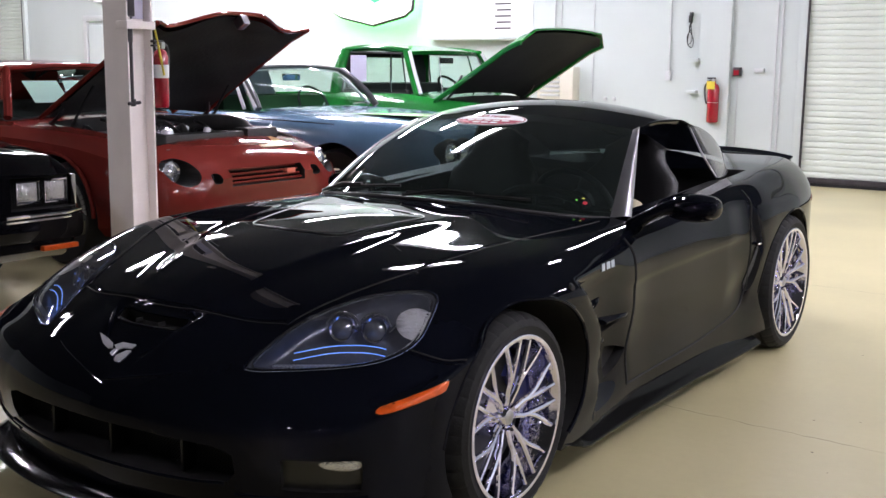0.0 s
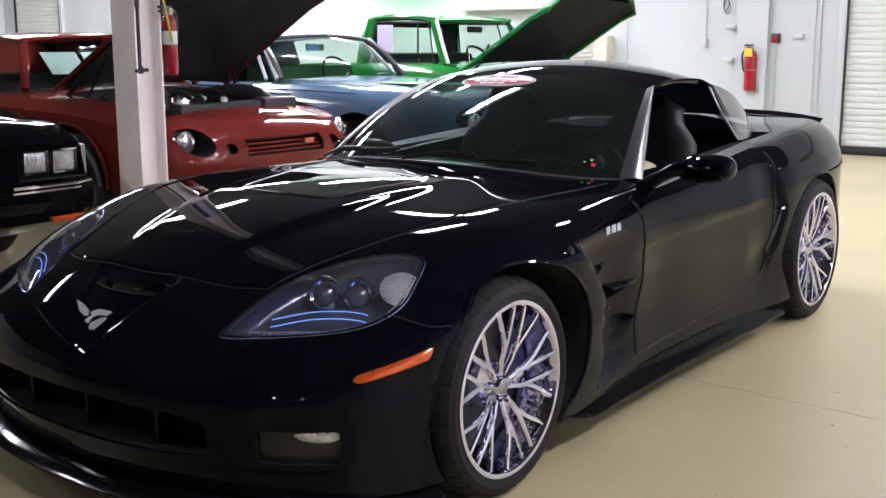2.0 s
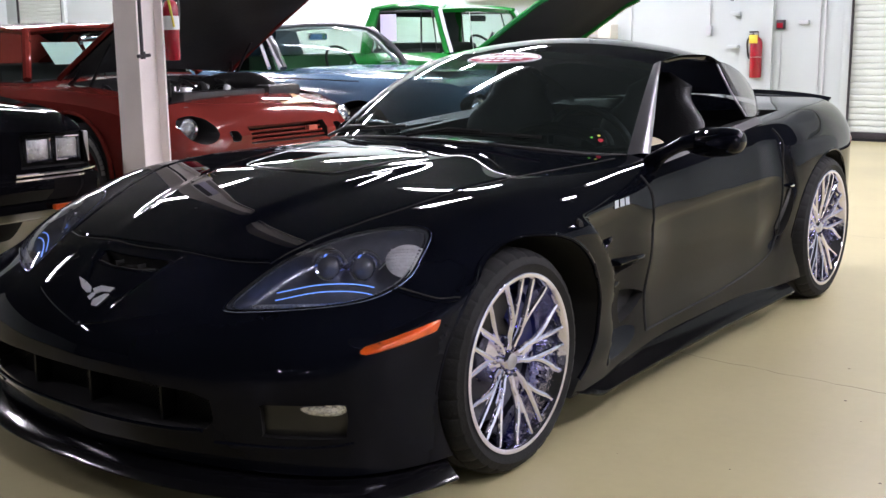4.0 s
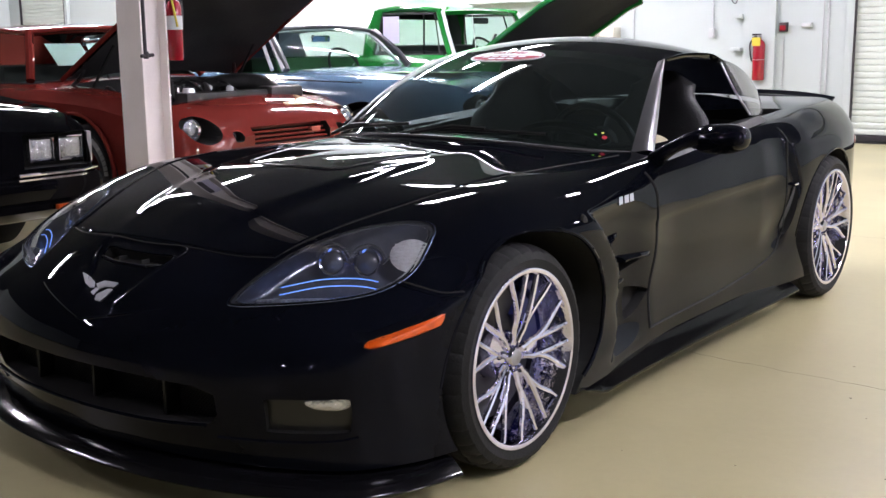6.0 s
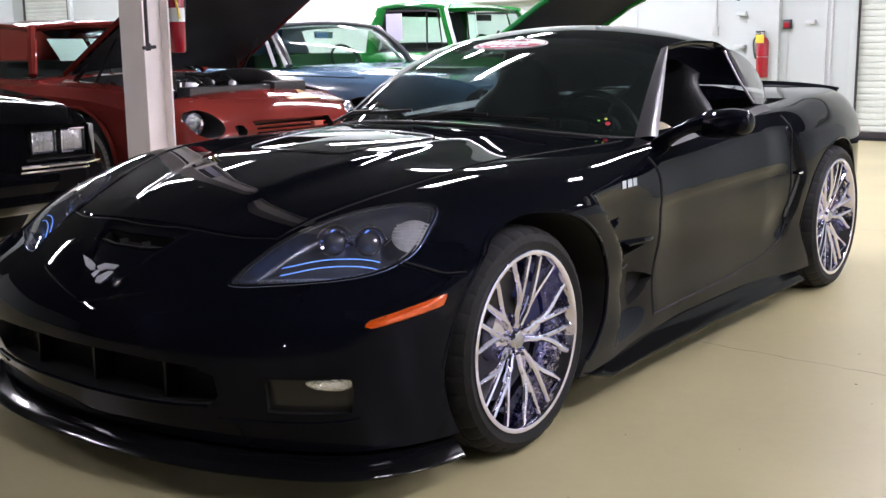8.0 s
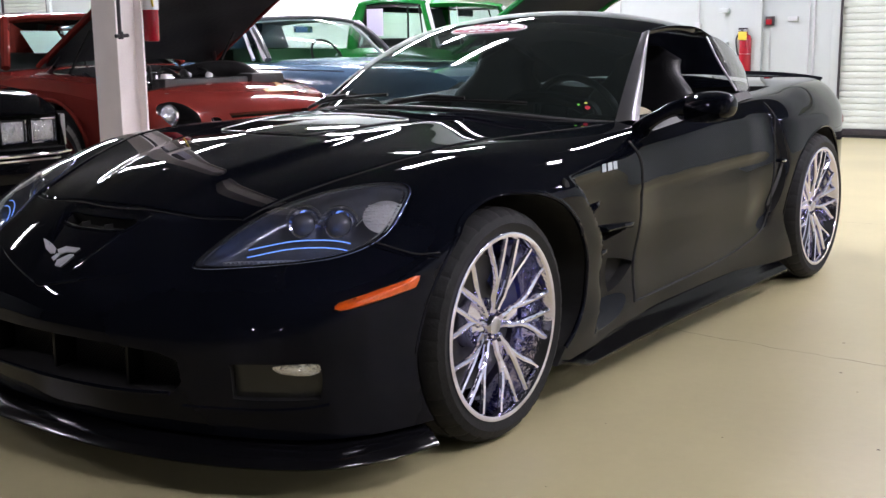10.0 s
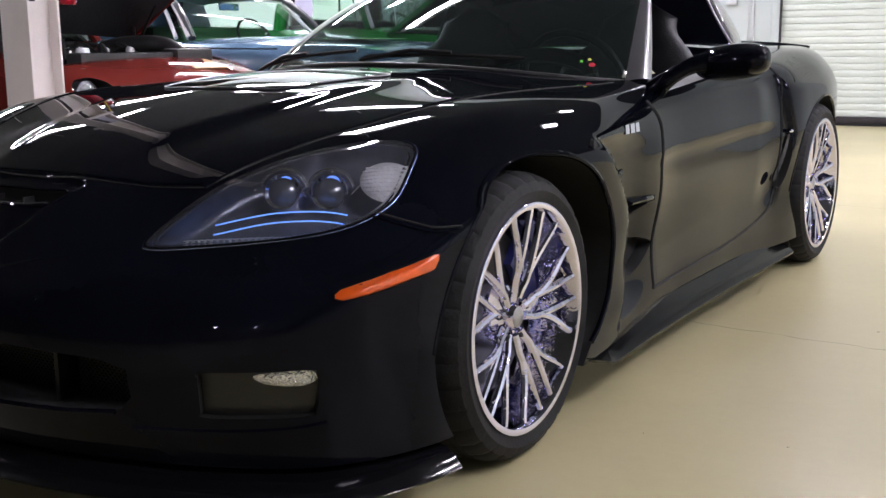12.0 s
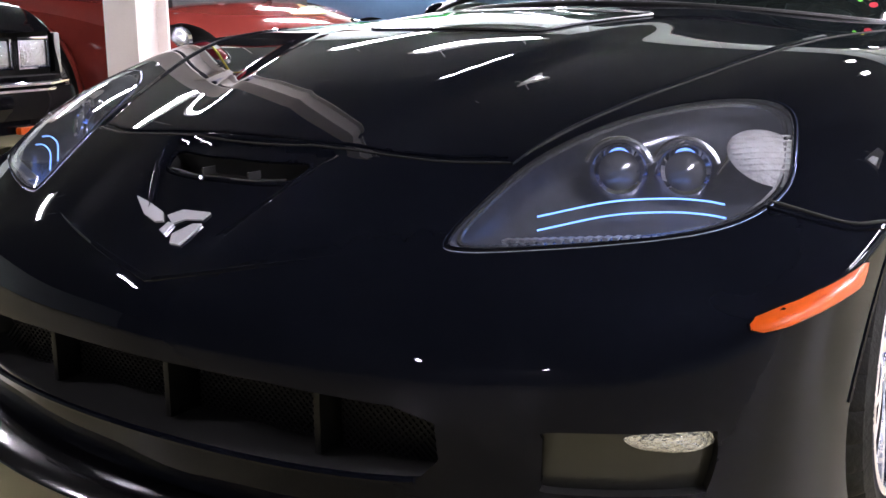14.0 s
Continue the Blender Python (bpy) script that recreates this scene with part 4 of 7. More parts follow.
p0, px, pu = on_screen(-0.03, 0.903, 0.006), on_screen(0.07, 0.903, 0.006), on_screen(-0.03, 0.941, 0.006)
ex = (px - p0).normalized()
ez = ex.cross(pu - p0).normalized()
ey = ez.cross(ex)
lettering("word", "CERTIFIED", 0.037, Matrix.Translation(p0) @ Matrix((ex, ey, ez)).transposed().to_4x4(), STICKER_RED, sticker)
for u, n in ((0.844, 5), (0.811, 3)):
    for k in range(n):
        x = -0.03 + (k - (n - 1) / 2) * 0.045
        a, b = on_screen(x - 0.018, u - 0.008, 0.0055), on_screen(x + 0.018, u + 0.008, 0.0055)
        bm = bmesh.new()
        vs = [bm.verts.new(on_screen(x + dx, u + du, 0.0055)) for dx, du in ((-0.018, -0.008), (0.018, -0.008), (0.018, 0.008), (-0.018, 0.008))]
        bm.faces.new(vs)
        part("text_bar", bm, STICKER_WHITE, sticker, smooth=False)

# cabin: dash, wheel, seats, lamps of the dash
shell("dashboard", lambda u, v: Vector(((2 * v - 1) * 0.66, 0.72 + 0.5 * u + 0.3 * (2 * v - 1) ** 2 * (1 - u), 0.83 + 0.035 * math.sin(math.pi * min(1, u * 1.3)) - 0.16 * smoothstep(0.8, 1.0, u) - 0.06 * (2 * v - 1) ** 2)), 16, 24, LEATHER, 0.02, "black padded dashboard top")
part("gauge_hood", tube(bmesh.new(), [(0.38 + 0.19 * math.cos(a), 1.1, 0.835 + 0.06 * math.sin(a)) for a in [math.pi * k / 16 for k in range(17)]], 0.025, 8), LEATHER, car)
wheel_m = Matrix.Translation((0.41, 1.31, 0.795)) @ Euler((radians(112), 0, 0)).to_matrix().to_4x4()
steer = new("steering_wheel")
steer.parent = car
part("wheel_ring", tube(bmesh.new(), [wheel_m @ Vector((0.185 * math.cos(a), 0.185 * math.sin(a), 0)) for a in [2 * math.pi * k / 40 for k in range(40)]], 0.014, 8, close=True), WHEEL_GREY, steer)
for a in (0.1, math.pi - 0.1, -math.pi / 2):
    part("wheel_spoke", tube(bmesh.new(), [wheel_m @ Vector((0, 0, -0.02)), wheel_m @ Vector((0.18 * math.cos(a), 0.18 * math.sin(a), 0))], 0.013, 6), LEATHER, steer)
part("wheel_hub", lathe(bmesh.new(), [(0.001, 0.02), (0.05, 0.015), (0.07, -0.02), (0.06, -0.06)], 24, "z", wheel_m @ Matrix.Translation((0, 0, -0.02))), LEATHER, steer)
for x, y, z, r, mat in ((0.6, 1.042, 0.865, 0.0075, LED_RED), (0.587, 1.052, 0.881, 0.0045, LED_AMBER), (0.571, 1.026, 0.876, 0.004, LED_GREEN)):
    bm = bmesh.new()
    bmesh.ops.create_uvsphere(bm, u_segments=10, v_segments=6, radius=r, matrix=Matrix.Translation((x, y, z)) @ Matrix.Diagonal((1.5, 0.6, 0.9, 1)))
    part("dash_light", bm, mat, car, "small lit dashboard light")
for sx in (1, -1):
    seat = new("seat")
    seat.parent = car

    def back(u, v):
        a = 2 * math.pi * v
        w = 0.25 - 0.1 * smoothstep(0.62, 0.85, u)
        c = Vector((sx * 0.37, 1.78 + 0.26 * u, 0.48 + 0.6 * u))
        round_ = 1 - 0.75 * smoothstep(0.9, 1.0, u)
        return c + Vector((w * round_ * math.copysign(abs(math.cos(a)) ** 0.6, math.cos(a)), 0.07 * round_ * math.sin(a) - 0.03 * abs(math.cos(a)), 0))

    bm = bmesh.new()
    grid(bm, back, 20, 28)
    part("backrest", bm, LEATHER, seat)
    part("cushion", boxed(sx * 0.37 - 0.25, sx * 0.37 + 0.25, 1.3, 1.85, 0.3, 0.48, 0.05), LEATHER, seat)
part("door_card", boxed(0.66, 0.7, 1.05, 2.1, 0.4, 0.8, 0.015), LEATHER, car)
bm = bmesh.new()
grid(bm, lambda u, v: Vector((0.68 - 0.05 * v, 1.2 + 0.3 * u, 0.855 - 0.03 * abs(2 * u - 1) ** 2 - 0.07 * (1 - v))), 10, 4)
part("armrest_pad", bm, TAN, car, "pale tan pad inside the door")

# mirrors
for sx in (1, -1):
    mirror_part = new("door_mirror")
    mirror_part.parent = car

    def pod(u, v):
        a, b = math.pi * u, 2 * math.pi * v
        x = 1.015 - 0.125 * math.cos(a)
        r = math.sin(a) ** 0.55
        yy = 1.12 + 0.05 * (math.cos(a)) + 0.085 * r * math.cos(b) * (1.0 if math.cos(b) < 0 else 0.7)
        zz = 0.872 + 0.054 * r * math.sin(b) + 0.01 * -math.cos(a)
        return Vector((sx * x, yy, zz))

    if sx < 0:
        mirror_part.matrix_basis = pose(0.22, 0.24, -0.05)
    bm = bmesh.new()
    grid(bm, pod, 20, 28)
    bmesh.ops.remove_doubles(bm, verts=bm.verts, dist=0.0005)
    part("mirror_housing", bm, BLACK_PAINT, mirror_part)
    arm = open_curve([(sx * 0.8, 1.06, 0.79), (sx * 0.85, 1.04, 0.825), (sx * 0.91, 1.07, 0.862), (sx * 0.96, 1.1, 0.872)], 12)
    part("mirror_arm", tube(bmesh.new(), arm, [0.035 - 0.012 * math.sin(math.pi * k / 12) for k in range(13)], 12), BLACK_PAINT, mirror_part)

# spoiler, tail lamps
def spoiler(u, v):
    x = (2 * v - 1) * 0.66
    f = abs(2 * v - 1)
    front, back_ = Vector((x, 3.36 - 0.16 * f ** 2, 0.912 - 0.035 * f ** 3)), Vector((x, 3.545 - 0.1 * f ** 3, 0.938 - 0.03 * f ** 3))
    return front.lerp(back_, u) + Vector((0, 0, -0.012 * math.sin(math.pi * u)))


shell("spoiler", spoiler, 8, 40, BLACK_PAINT, 0.009, "low black tail spoiler lip")
for sx in (1, -1):
    for y, z, x in ((3.28, 0.7, 0.865),):
        p, n = project((sx * 0.9, 3.2, 0.71), (-sx, 0, 0))
        m = Matrix.Translation(p) @ n.to_track_quat("Z", "Y").to_matrix().to_4x4()
        part("rear_marker", lathe(bmesh.new(), [(0.001, 0.006), (0.02, 0.005), (0.035, 0.0), (0.036, -0.01)], 20, "z", m @ Matrix.Diagonal((1.4, 0.7, 1, 1))), material("red_lens", (0.35, 0.02, 0.02), rough=0.15, coat=0.8), car, "small red rear marker lamp")

# carbon splitter and side skirts
bm = bmesh.new()
cols = []
for i in range(0, NS + 1):
    p = SKIN[i, 0]
    if p[1] > -0.33 or (p[1] > 1 and i > NS // 2):
        break
    q = SKIN[min(NS, i + 1), 0] - SKIN[max(0, i - 1), 0]
    n = Vector((q[1], -q[0], 0)).normalized()
    if i == 0:
        n = Vector((0, -1, 0))
    cols.append((Vector(p), n, i))
last = len(cols) - 1
sections = []
for k, (p, n, i) in enumerate(cols):
    t = k / last
    out = 0.052 + 0.014 * math.sin(math.pi * t) - 0.012 * smoothstep(0.75, 1.0, t)
    lift = 0.0
    sec = [(-0.09, 0.135), (-0.005, 0.137), (out * 0.5, 0.122), (out, 0.106), (out + 0.003, 0.1), (out - 0.004, 0.094), (-0.1, 0.092)]
    sections.append([(p.x + n.x * o, p.y + n.y * o, z + lift) for o, z in sec])
full = [[(-x, y, z) for x, y, z in s] for s in sections[:0:-1]] + sections
rings = [[bm.verts.new(c) for c in s] for s in full]
for a, b in zip(rings, rings[1:]):
    for k in range(len(a) - 1):
        bm.faces.new((a[k], a[k + 1], b[k + 1], b[k]))
bm.faces.new(rings[0])
bm.faces.new(rings[-1])
part("splitter", bm, CARBON, car, "glossy carbon front splitter lip", angle=1.2)
for sx in (1, -1):
    bm = bmesh.new()
    rings = []
    for k in range(41):
        t = k / 40
        y = 0.325 + 1.895 * t
        o = 0.006 * math.cos(math.pi * 2 * t) + 0.01 * (1 - smoothstep(0.0, 0.25, t))
        top = 0.152 + 0.012 * smoothstep(0.8, 1.0, t)
        s = smoothstep(-0.02, 0.08, t)
        sec = [(0.8, top + 0.022), (0.864, top + 0.022), (0.872, top + 0.018), (0.878 + 0.3 * o, 0.162), (0.888 + 0.5 * o, 0.15), (0.91 + o, 0.135), (0.93 + o, 0.121), (0.935 + o, 0.115), (0.932 + o, 0.107), (0.87, 0.1), (0.78, 0.1)]
        rings.append([bm.verts.new((sx * x, y, 0.155 + (z - 0.155) * s)) for x, z in sec])
    for a, b in zip(rings, rings[1:]):
        for k in range(len(a) - 1):
            bm.faces.new((a[k], a[k + 1], b[k + 1], b[k]))
    bm.faces.new(rings[0])
    bm.faces.new(rings[-1])
    part("side_skirt", bm, SKIRT_BLACK, car, "glossy carbon side skirt", angle=1.0)

# fins in the fender vents, badge
for sx in (1, -1):
    tip = on_flank(2.2, 0.59, 0.002)
    bm = bmesh.new()

    def slot(u, v):
        z = 0.405 + 0.175 * u
        wide = 0.005 + 0.014 * math.sin(math.pi * min(1.0, 0.15 + 0.8 * u))
        p = on_flank(spline(SCOOP_Z, SCOOP_Y, z) - 0.004 - wide * (1 - v), z, 0.0025)
        return Vector((sx * p.x, p.y, p.z))

    grid(bm, slot, 16, 3)
    part("scoop_slot", bm, TRIM_BLACK, car, "narrow dark air slot")
    part("scoop_tip", lathe(bmesh.new(), [(0.001, -0.034), (0.006, -0.02), (0.009, 0.0), (0.006, 0.018), (0.001, 0.026)], 10, "z", Matrix.Translation((sx * tip.x, tip.y, tip.z)) @ Matrix.Rotation(math.pi / 2, 4, "X")), CHROME, car, "small bright scoop tip")
    for y0, y1, z0, z1, wide in ((0.5, 0.612, 0.582, 0.594, 0.026), (0.63, 0.85, 0.507, 0.496, 0.03), (0.585, 0.705, 0.422, 0.424, 0.02)):
        bm = bmesh.new()
        rows = []
        for k in range(13):
            t = k / 12
            y, z = y0 + (y1 - y0) * t, z0 + (z1 - z0) * t
            w = wide * (1 - t) ** 0.7 + 0.001
            p = on_flank(y, z)
            rows.append([bm.verts.new((sx * (p.x + a), y, z + b)) for a, b in ((-0.02, 0.008), (w * 0.5, 0.006), (w, -0.001), (w, -0.005), (w * 0.4, -0.01), (-0.02, -0.012))])
        for a, b in zip(rows, rows[1:]):
            for k in range(5):
                bm.faces.new((a[k], a[k + 1], b[k + 1], b[k]))
        bm.faces.new(rows[0])
        part("vent_fin", bm, BLACK_PAINT, car, angle=0.6)
    mark = on_flank(0.3, 0.684, 0.0)
    part("fender_button", lathe(bmesh.new(), [(0.001, 0.003), (0.014, 0.002), (0.017, -0.006)], 20, m=Matrix.Diagonal((sx, 1, 1, 1)) @ Matrix.Translation(mark) @ Matrix.Rotation(0.5, 4, "X") @ Matrix.Diagonal((1, 0.8, 1.5, 1))), DARK, car)
    badge = new("fender_badge")
    badge.parent = car
    for k, w in enumerate((0.032, 0.036, 0.03)):
        y0 = 0.6 + k * 0.045
        bm = bmesh.new()
        vs = []
        for dy, z in ((0, 0.692), (w, 0.692), (w + 0.008, 0.716), (0.008, 0.716)):
            vs.append(on_flank(y0 + dy, z, 0.004))
        fs = [bm.verts.new((sx * p.x, p.y, p.z)) for p in vs] + [bm.verts.new((sx * (p.x - 0.004), p.y, p.z)) for p in vs]
        bm.faces.new(fs[:4])
        for q in range(4):
            bm.faces.new((fs[q], fs[(q + 1) % 4], fs[(q + 1) % 4 + 4], fs[q + 4]))
        part("badge_plate", bm, CHROME, badge, smooth=False)


# ---------------------------------------------------------------- wheels
def wheel_parts(parent, r, hw, rim_r, sx, tyre_mat, caliper):
    prof = [(rim_r - 0.02, -hw), (r - 0.05, -hw - 0.006), (r - 0.014, -hw + 0.008), (r - 0.002, -hw + 0.04)]
    for k in range(4):
        a = -hw + 0.055 + k * (2 * hw - 0.11) / 3.0
        prof += [(r, a - 0.006), (r - 0.009, a - 0.004), (r - 0.009, a + 0.004), (r, a + 0.006)]
    prof += [(r - 0.002, hw - 0.04), (r - 0.008, hw - 0.02), (r - 0.02, hw - 0.004), (r - 0.04, hw + 0.005), (rim_r + 0.02, hw + 0.004), (rim_r + 0.008, hw - 0.002), (rim_r, hw - 0.004), (rim_r - 0.012, hw - 0.02)]
    flipm = Matrix.Diagonal((sx, 1, 1, 1))
    bm = lathe(bmesh.new(), prof, 210, m=flipm)
    for k, v in enumerate(bm.verts):
        rr = math.hypot(v.co.y, v.co.z)
        if (k // len(prof)) % 6 == 0 and rr > r - 0.022 and abs(v.co.x) > 0.3 * hw:
            v.co.y, v.co.z = v.co.y * (1 - 0.0035 / rr), v.co.z * (1 - 0.0035 / rr)
    part("tyre", bm, tyre_mat, parent, "black low-profile road tyre", angle=0.5)
    rim = new("rim")
    rim.parent = parent
    prof = [(rim_r + 0.001, hw - 0.01), (rim_r - 0.001, hw + 0.001), (rim_r - 0.005, hw + 0.003), (rim_r - 0.014, hw + 0.001), (rim_r - 0.018, hw - 0.006), (rim_r - 0.022, hw - 0.03), (rim_r - 0.045, hw - 0.07), (rim_r - 0.05, -hw)]
    part("rim_barrel", lathe(bmesh.new(), prof, 96, m=flipm), WHEEL_CHROME, rim, "chrome rim lip")
    hub_x = hw - 0.045
    def at(rr, a, t):
        x = hub_x + 0.012 * math.sin(math.pi * t) + 0.03 * t * t
        return (sx * x, rr * math.cos(a), rr * math.sin(a))

    end = rim_r - 0.018
    for k in range(5):
        a0 = radians(78 if sx > 0 else 102) + 2 * math.pi * k / 5
        web = bmesh.new()
        legs = [[at(0.03 + 0.1 * q / 6, a0 + side * (0.012 + 0.012 * smoothstep(0, 0.5, q / 6)) / (0.03 + 0.1 * q / 6), q / 15) for q in range(7)] for side in (-1, 1)]
        low = [[web.verts.new((p[0] - sx * (0.004 + 0.012 * (q / 6) ** 2), p[1], p[2])) for q, p in enumerate(leg)] for leg in legs]
        for q in range(6):
            web.faces.new((low[0][q], low[1][q], low[1][q + 1], low[0][q + 1]))
        part("spoke_web", web, WHEEL_CHROME, rim)
        for s in (-1, 1):
            # one leg of the hairpin, and the branch that leaves it
            pts = []
            for q in range(11):
                t = q / 10
                rr = 0.045 + (end - 0.045) * t
                off = (0.012 + 0.013 * smoothstep(0, 0.25, t) + 0.003 * t) / rr
                pts.append(at(rr, a0 + s * off, t))
            part("spoke", tube(bmesh.new(), pts, [0.0103 - 0.0018 * q / 10 for q in range(11)], 8), WHEEL_CHROME, rim)
            pts = []
            for q in range(9):
                t = 0.3 + 0.7 * q / 8
                rr = 0.045 + (end - 0.045) * t
                pts.append(at(rr, a0 + s * (0.24 + 0.2 * smoothstep(0.2, 1.0, t)), t))
            part("spoke", tube(bmesh.new(), pts, [0.0095 - 0.0015 * q / 8 for q in range(9)], 8), WHEEL_CHROME, rim)
    part("hub", lathe(bmesh.new(), [(0.001, hub_x + 0.012), (0.024, hub_x + 0.012), (0.03, hub_x + 0.004), (0.034, hub_x - 0.006), (0.068, hub_x - 0.02), (0.072, hub_x - 0.03), (0.072, hub_x - 0.08)], 40, m=flipm), WHEEL_CHROME, rim)
    part("hub_cap", lathe(bmesh.new(), [(0.001, hub_x + 0.0165), (0.02, hub_x + 0.0155), (0.024, hub_x + 0.012)], 24, m=flipm), SILVER, rim)
    for k in range(5):
        a = 2 * math.pi * k / 5 + 0.3
        m = flipm @ Matrix.Translation((hub_x - 0.002, 0.055 * math.cos(a), 0.055 * math.sin(a)))
        part("lug_nut", lathe(bmesh.new(), [(0.001, 0.012), (0.009, 0.011), (0.011, 0.0)], 6, m=m), STEEL, rim)
    part("brake_disc", lathe(bmesh.new(), [(0.08, hw - 0.115), (rim_r - 0.07, hw - 0.115), (rim_r - 0.07, hw - 0.145), (0.08, hw - 0.145)], 64, m=flipm), STEEL, parent, "grey brake disc")
    bm = bmesh.new()
    rings = []
    for k in range(13):
        a = radians(caliper - 32 + 64 * k / 12)
        sec = [(rim_r - 0.135, hw - 0.095), (rim_r - 0.062, hw - 0.09), (rim_r - 0.055, hw - 0.11), (rim_r - 0.055, hw - 0.16), (rim_r - 0.135, hw - 0.16)]
        rings.append([bm.verts.new((sx * x, rr * math.cos(a), rr * math.sin(a))) for rr, x in sec])
    for a, b in zip(rings, rings[1:]):
        for k in range(5):
            bm.faces.new((a[k], a[(k + 1) % 5], b[(k + 1) % 5], b[k]))
    bm.faces.new(rings[0])
    bm.faces.new(rings[-1])
    part("caliper", bm, BLUE_CALIPER, parent, "blue brake caliper", angle=0.4)


for sx in (1, -1):
    for x, y, r, hw, rim_r, cal in ((0.8, 0.0, 0.327, 0.135, 0.262, 20), (0.782, 2.65, 0.338, 0.15, 0.274, 160)):
        w = new("wheel")
        w.parent = car
        w.matrix_basis = pose(sx * x, y, r)
        wheel_parts(w, r, hw, rim_r, sx, RUBBER, cal)

# ---------------------------------------------------------------- the neighbours' cars
# Own axes: front axle at the origin, y to the tail, x to the car's left; turned to face east.
ENGINE_DARK = material("engine_dark", (0.02, 0.02, 0.02), rough=0.5, var=0.4, grain=12, bump=0.3)
ENGINE_GREY = material("engine_grey", (0.16, 0.16, 0.17), rough=0.4, metal=0.6, var=0.3, grain=15)
UNDERHOOD = material("underhood_pad", (0.008, 0.008, 0.009), rough=0.85, var=0.4, grain=5, bump=0.3)
RED_WHEEL = material("dark_red_wheel", (0.12, 0.01, 0.012), rough=0.3, coat=0.4)
PAPER = material("paper", (0.72, 0.86, 0.82), rough=0.7, var=0.05, grain=8)
LILAC_PAPER = material("lilac_paper", (0.6, 0.58, 0.72), rough=0.7, var=0.05, grain=8)
SEAL_LAMP = material("sealed_beam", (0.6, 0.62, 0.66), rough=0.1, metal=0.85, bump=0.6, bump_scale=90)
WHITE_TOP = material("white_vinyl", (0.75, 0.76, 0.78), rough=0.5, var=0.06, grain=5, bump=0.15)
BRIGHT_TRIM = material("bright_trim", (0.82, 0.83, 0.86), rough=0.2, metal=0.35)
PILLAR_DARK = material("pillar_dark", (0.05, 0.052, 0.055), rough=0.3, var=0.2, grain=8)
CAB_DARK = material("cabin_dark", (0.015, 0.015, 0.016), rough=0.7, var=0.3, grain=6)
CAB_GREEN = material("cabin_green", (0.02, 0.09, 0.03), rough=0.6, var=0.2, grain=6)
WINDOW = clear("window_glass", (0.74, 0.84, 0.8), 1.2)
WHITE_LETTER = material("tyre_lettering", (0.22, 0.22, 0.22), rough=0.6)
BLACK_CAR = material("black_car_paint", (0.003, 0.003, 0.004), rough=0.04, spec=0.2, var=0.3, grain=2)


def body_loft(sections, rows=14, nose_round=1.0):
    """Closed car body: sections of (y, half width, low, widest height, shoulder height, top edge height, top half width, centre height)."""
    bm = bmesh.new()
    ys = [s[0] for s in sections]
    vals = [s[1:] for s in sections]
    n = 70
    rings = []
    for i in range(n + 1):
        y = ys[0] + (ys[-1] - ys[0]) * i / n
        w, low, mid, sh, te, tw, zc = spline(ys, vals, y)
        prof = [(0.0, low), (w * 0.9, low), (w * 0.97, low + 0.06), (w, mid), (w * 0.985, (mid + sh) / 2), (w * 0.955, sh), (tw + (w * 0.955 - tw) * 0.4, te - (te - sh) * 0.3), (tw, te), (tw * 0.6, te + (zc - te) * 0.7), (tw * 0.3, te + (zc - te) * 0.95), (0.0, zc)]
        left = [bm.verts.new((x, y, z)) for x, z in prof]
        right = [bm.verts.new((-x, y, z)) for x, z in prof[1:-1]][::-1]
        rings.append(left + right)
    for a, b in zip(rings, rings[1:]):
        k = len(a)
        for q in range(k):
            bm.faces.new((a[q], a[(q + 1) % k], b[(q + 1) % k], b[q]))
    bm.faces.new(rings[0])
    bm.faces.new(rings[-1])
    bmesh.ops.recalc_face_normals(bm, faces=bm.faces)
    return bm


def cut_away(ob, cutters, mat):
    if len(ob.data.materials) < 2:
        ob.data.materials.append(mat)
    for bm in cutters:
        me = bpy.data.meshes.new("cutter")
        for f in bm.faces:
            f.material_index = 1
        bm.to_mesh(me)
        bm.free()
        me.materials.append(ob.data.materials[0])
        me.materials.append(ob.data.materials[1])
        tool = new("cutter", me)
        mod = ob.modifiers.new("cut", "BOOLEAN")
        mod.operation, mod.solver, mod.object = "DIFFERENCE", "EXACT", tool
        tool.matrix_world = ob.matrix_world
        bpy.context.view_layer.update()
        tool.matrix_world = ob.matrix_world
        bpy.context.view_layer.update()
        done = bpy.data.meshes.new_from_object(ob.evaluated_get(bpy.context.evaluated_depsgraph_get()))
        ob.modifiers.clear()
        ob.data = done
        bpy.data.objects.remove(tool)
        bpy.data.meshes.remove(me)
    bm = bmesh.new()
    bm.from_mesh(ob.data)
    for e in bm.edges:
        e.smooth = not (len(e.link_faces) == 2 and e.calc_face_angle(0) > 0.6)
    bm.to_mesh(ob.data)
    bm.free()


def box_cut(x0, x1, y0, y1, z0, z1):
    bm = boxed(x0, x1, y0, y1, z0, z1)
    bmesh.ops.recalc_face_normals(bm, faces=bm.faces)
    return bm


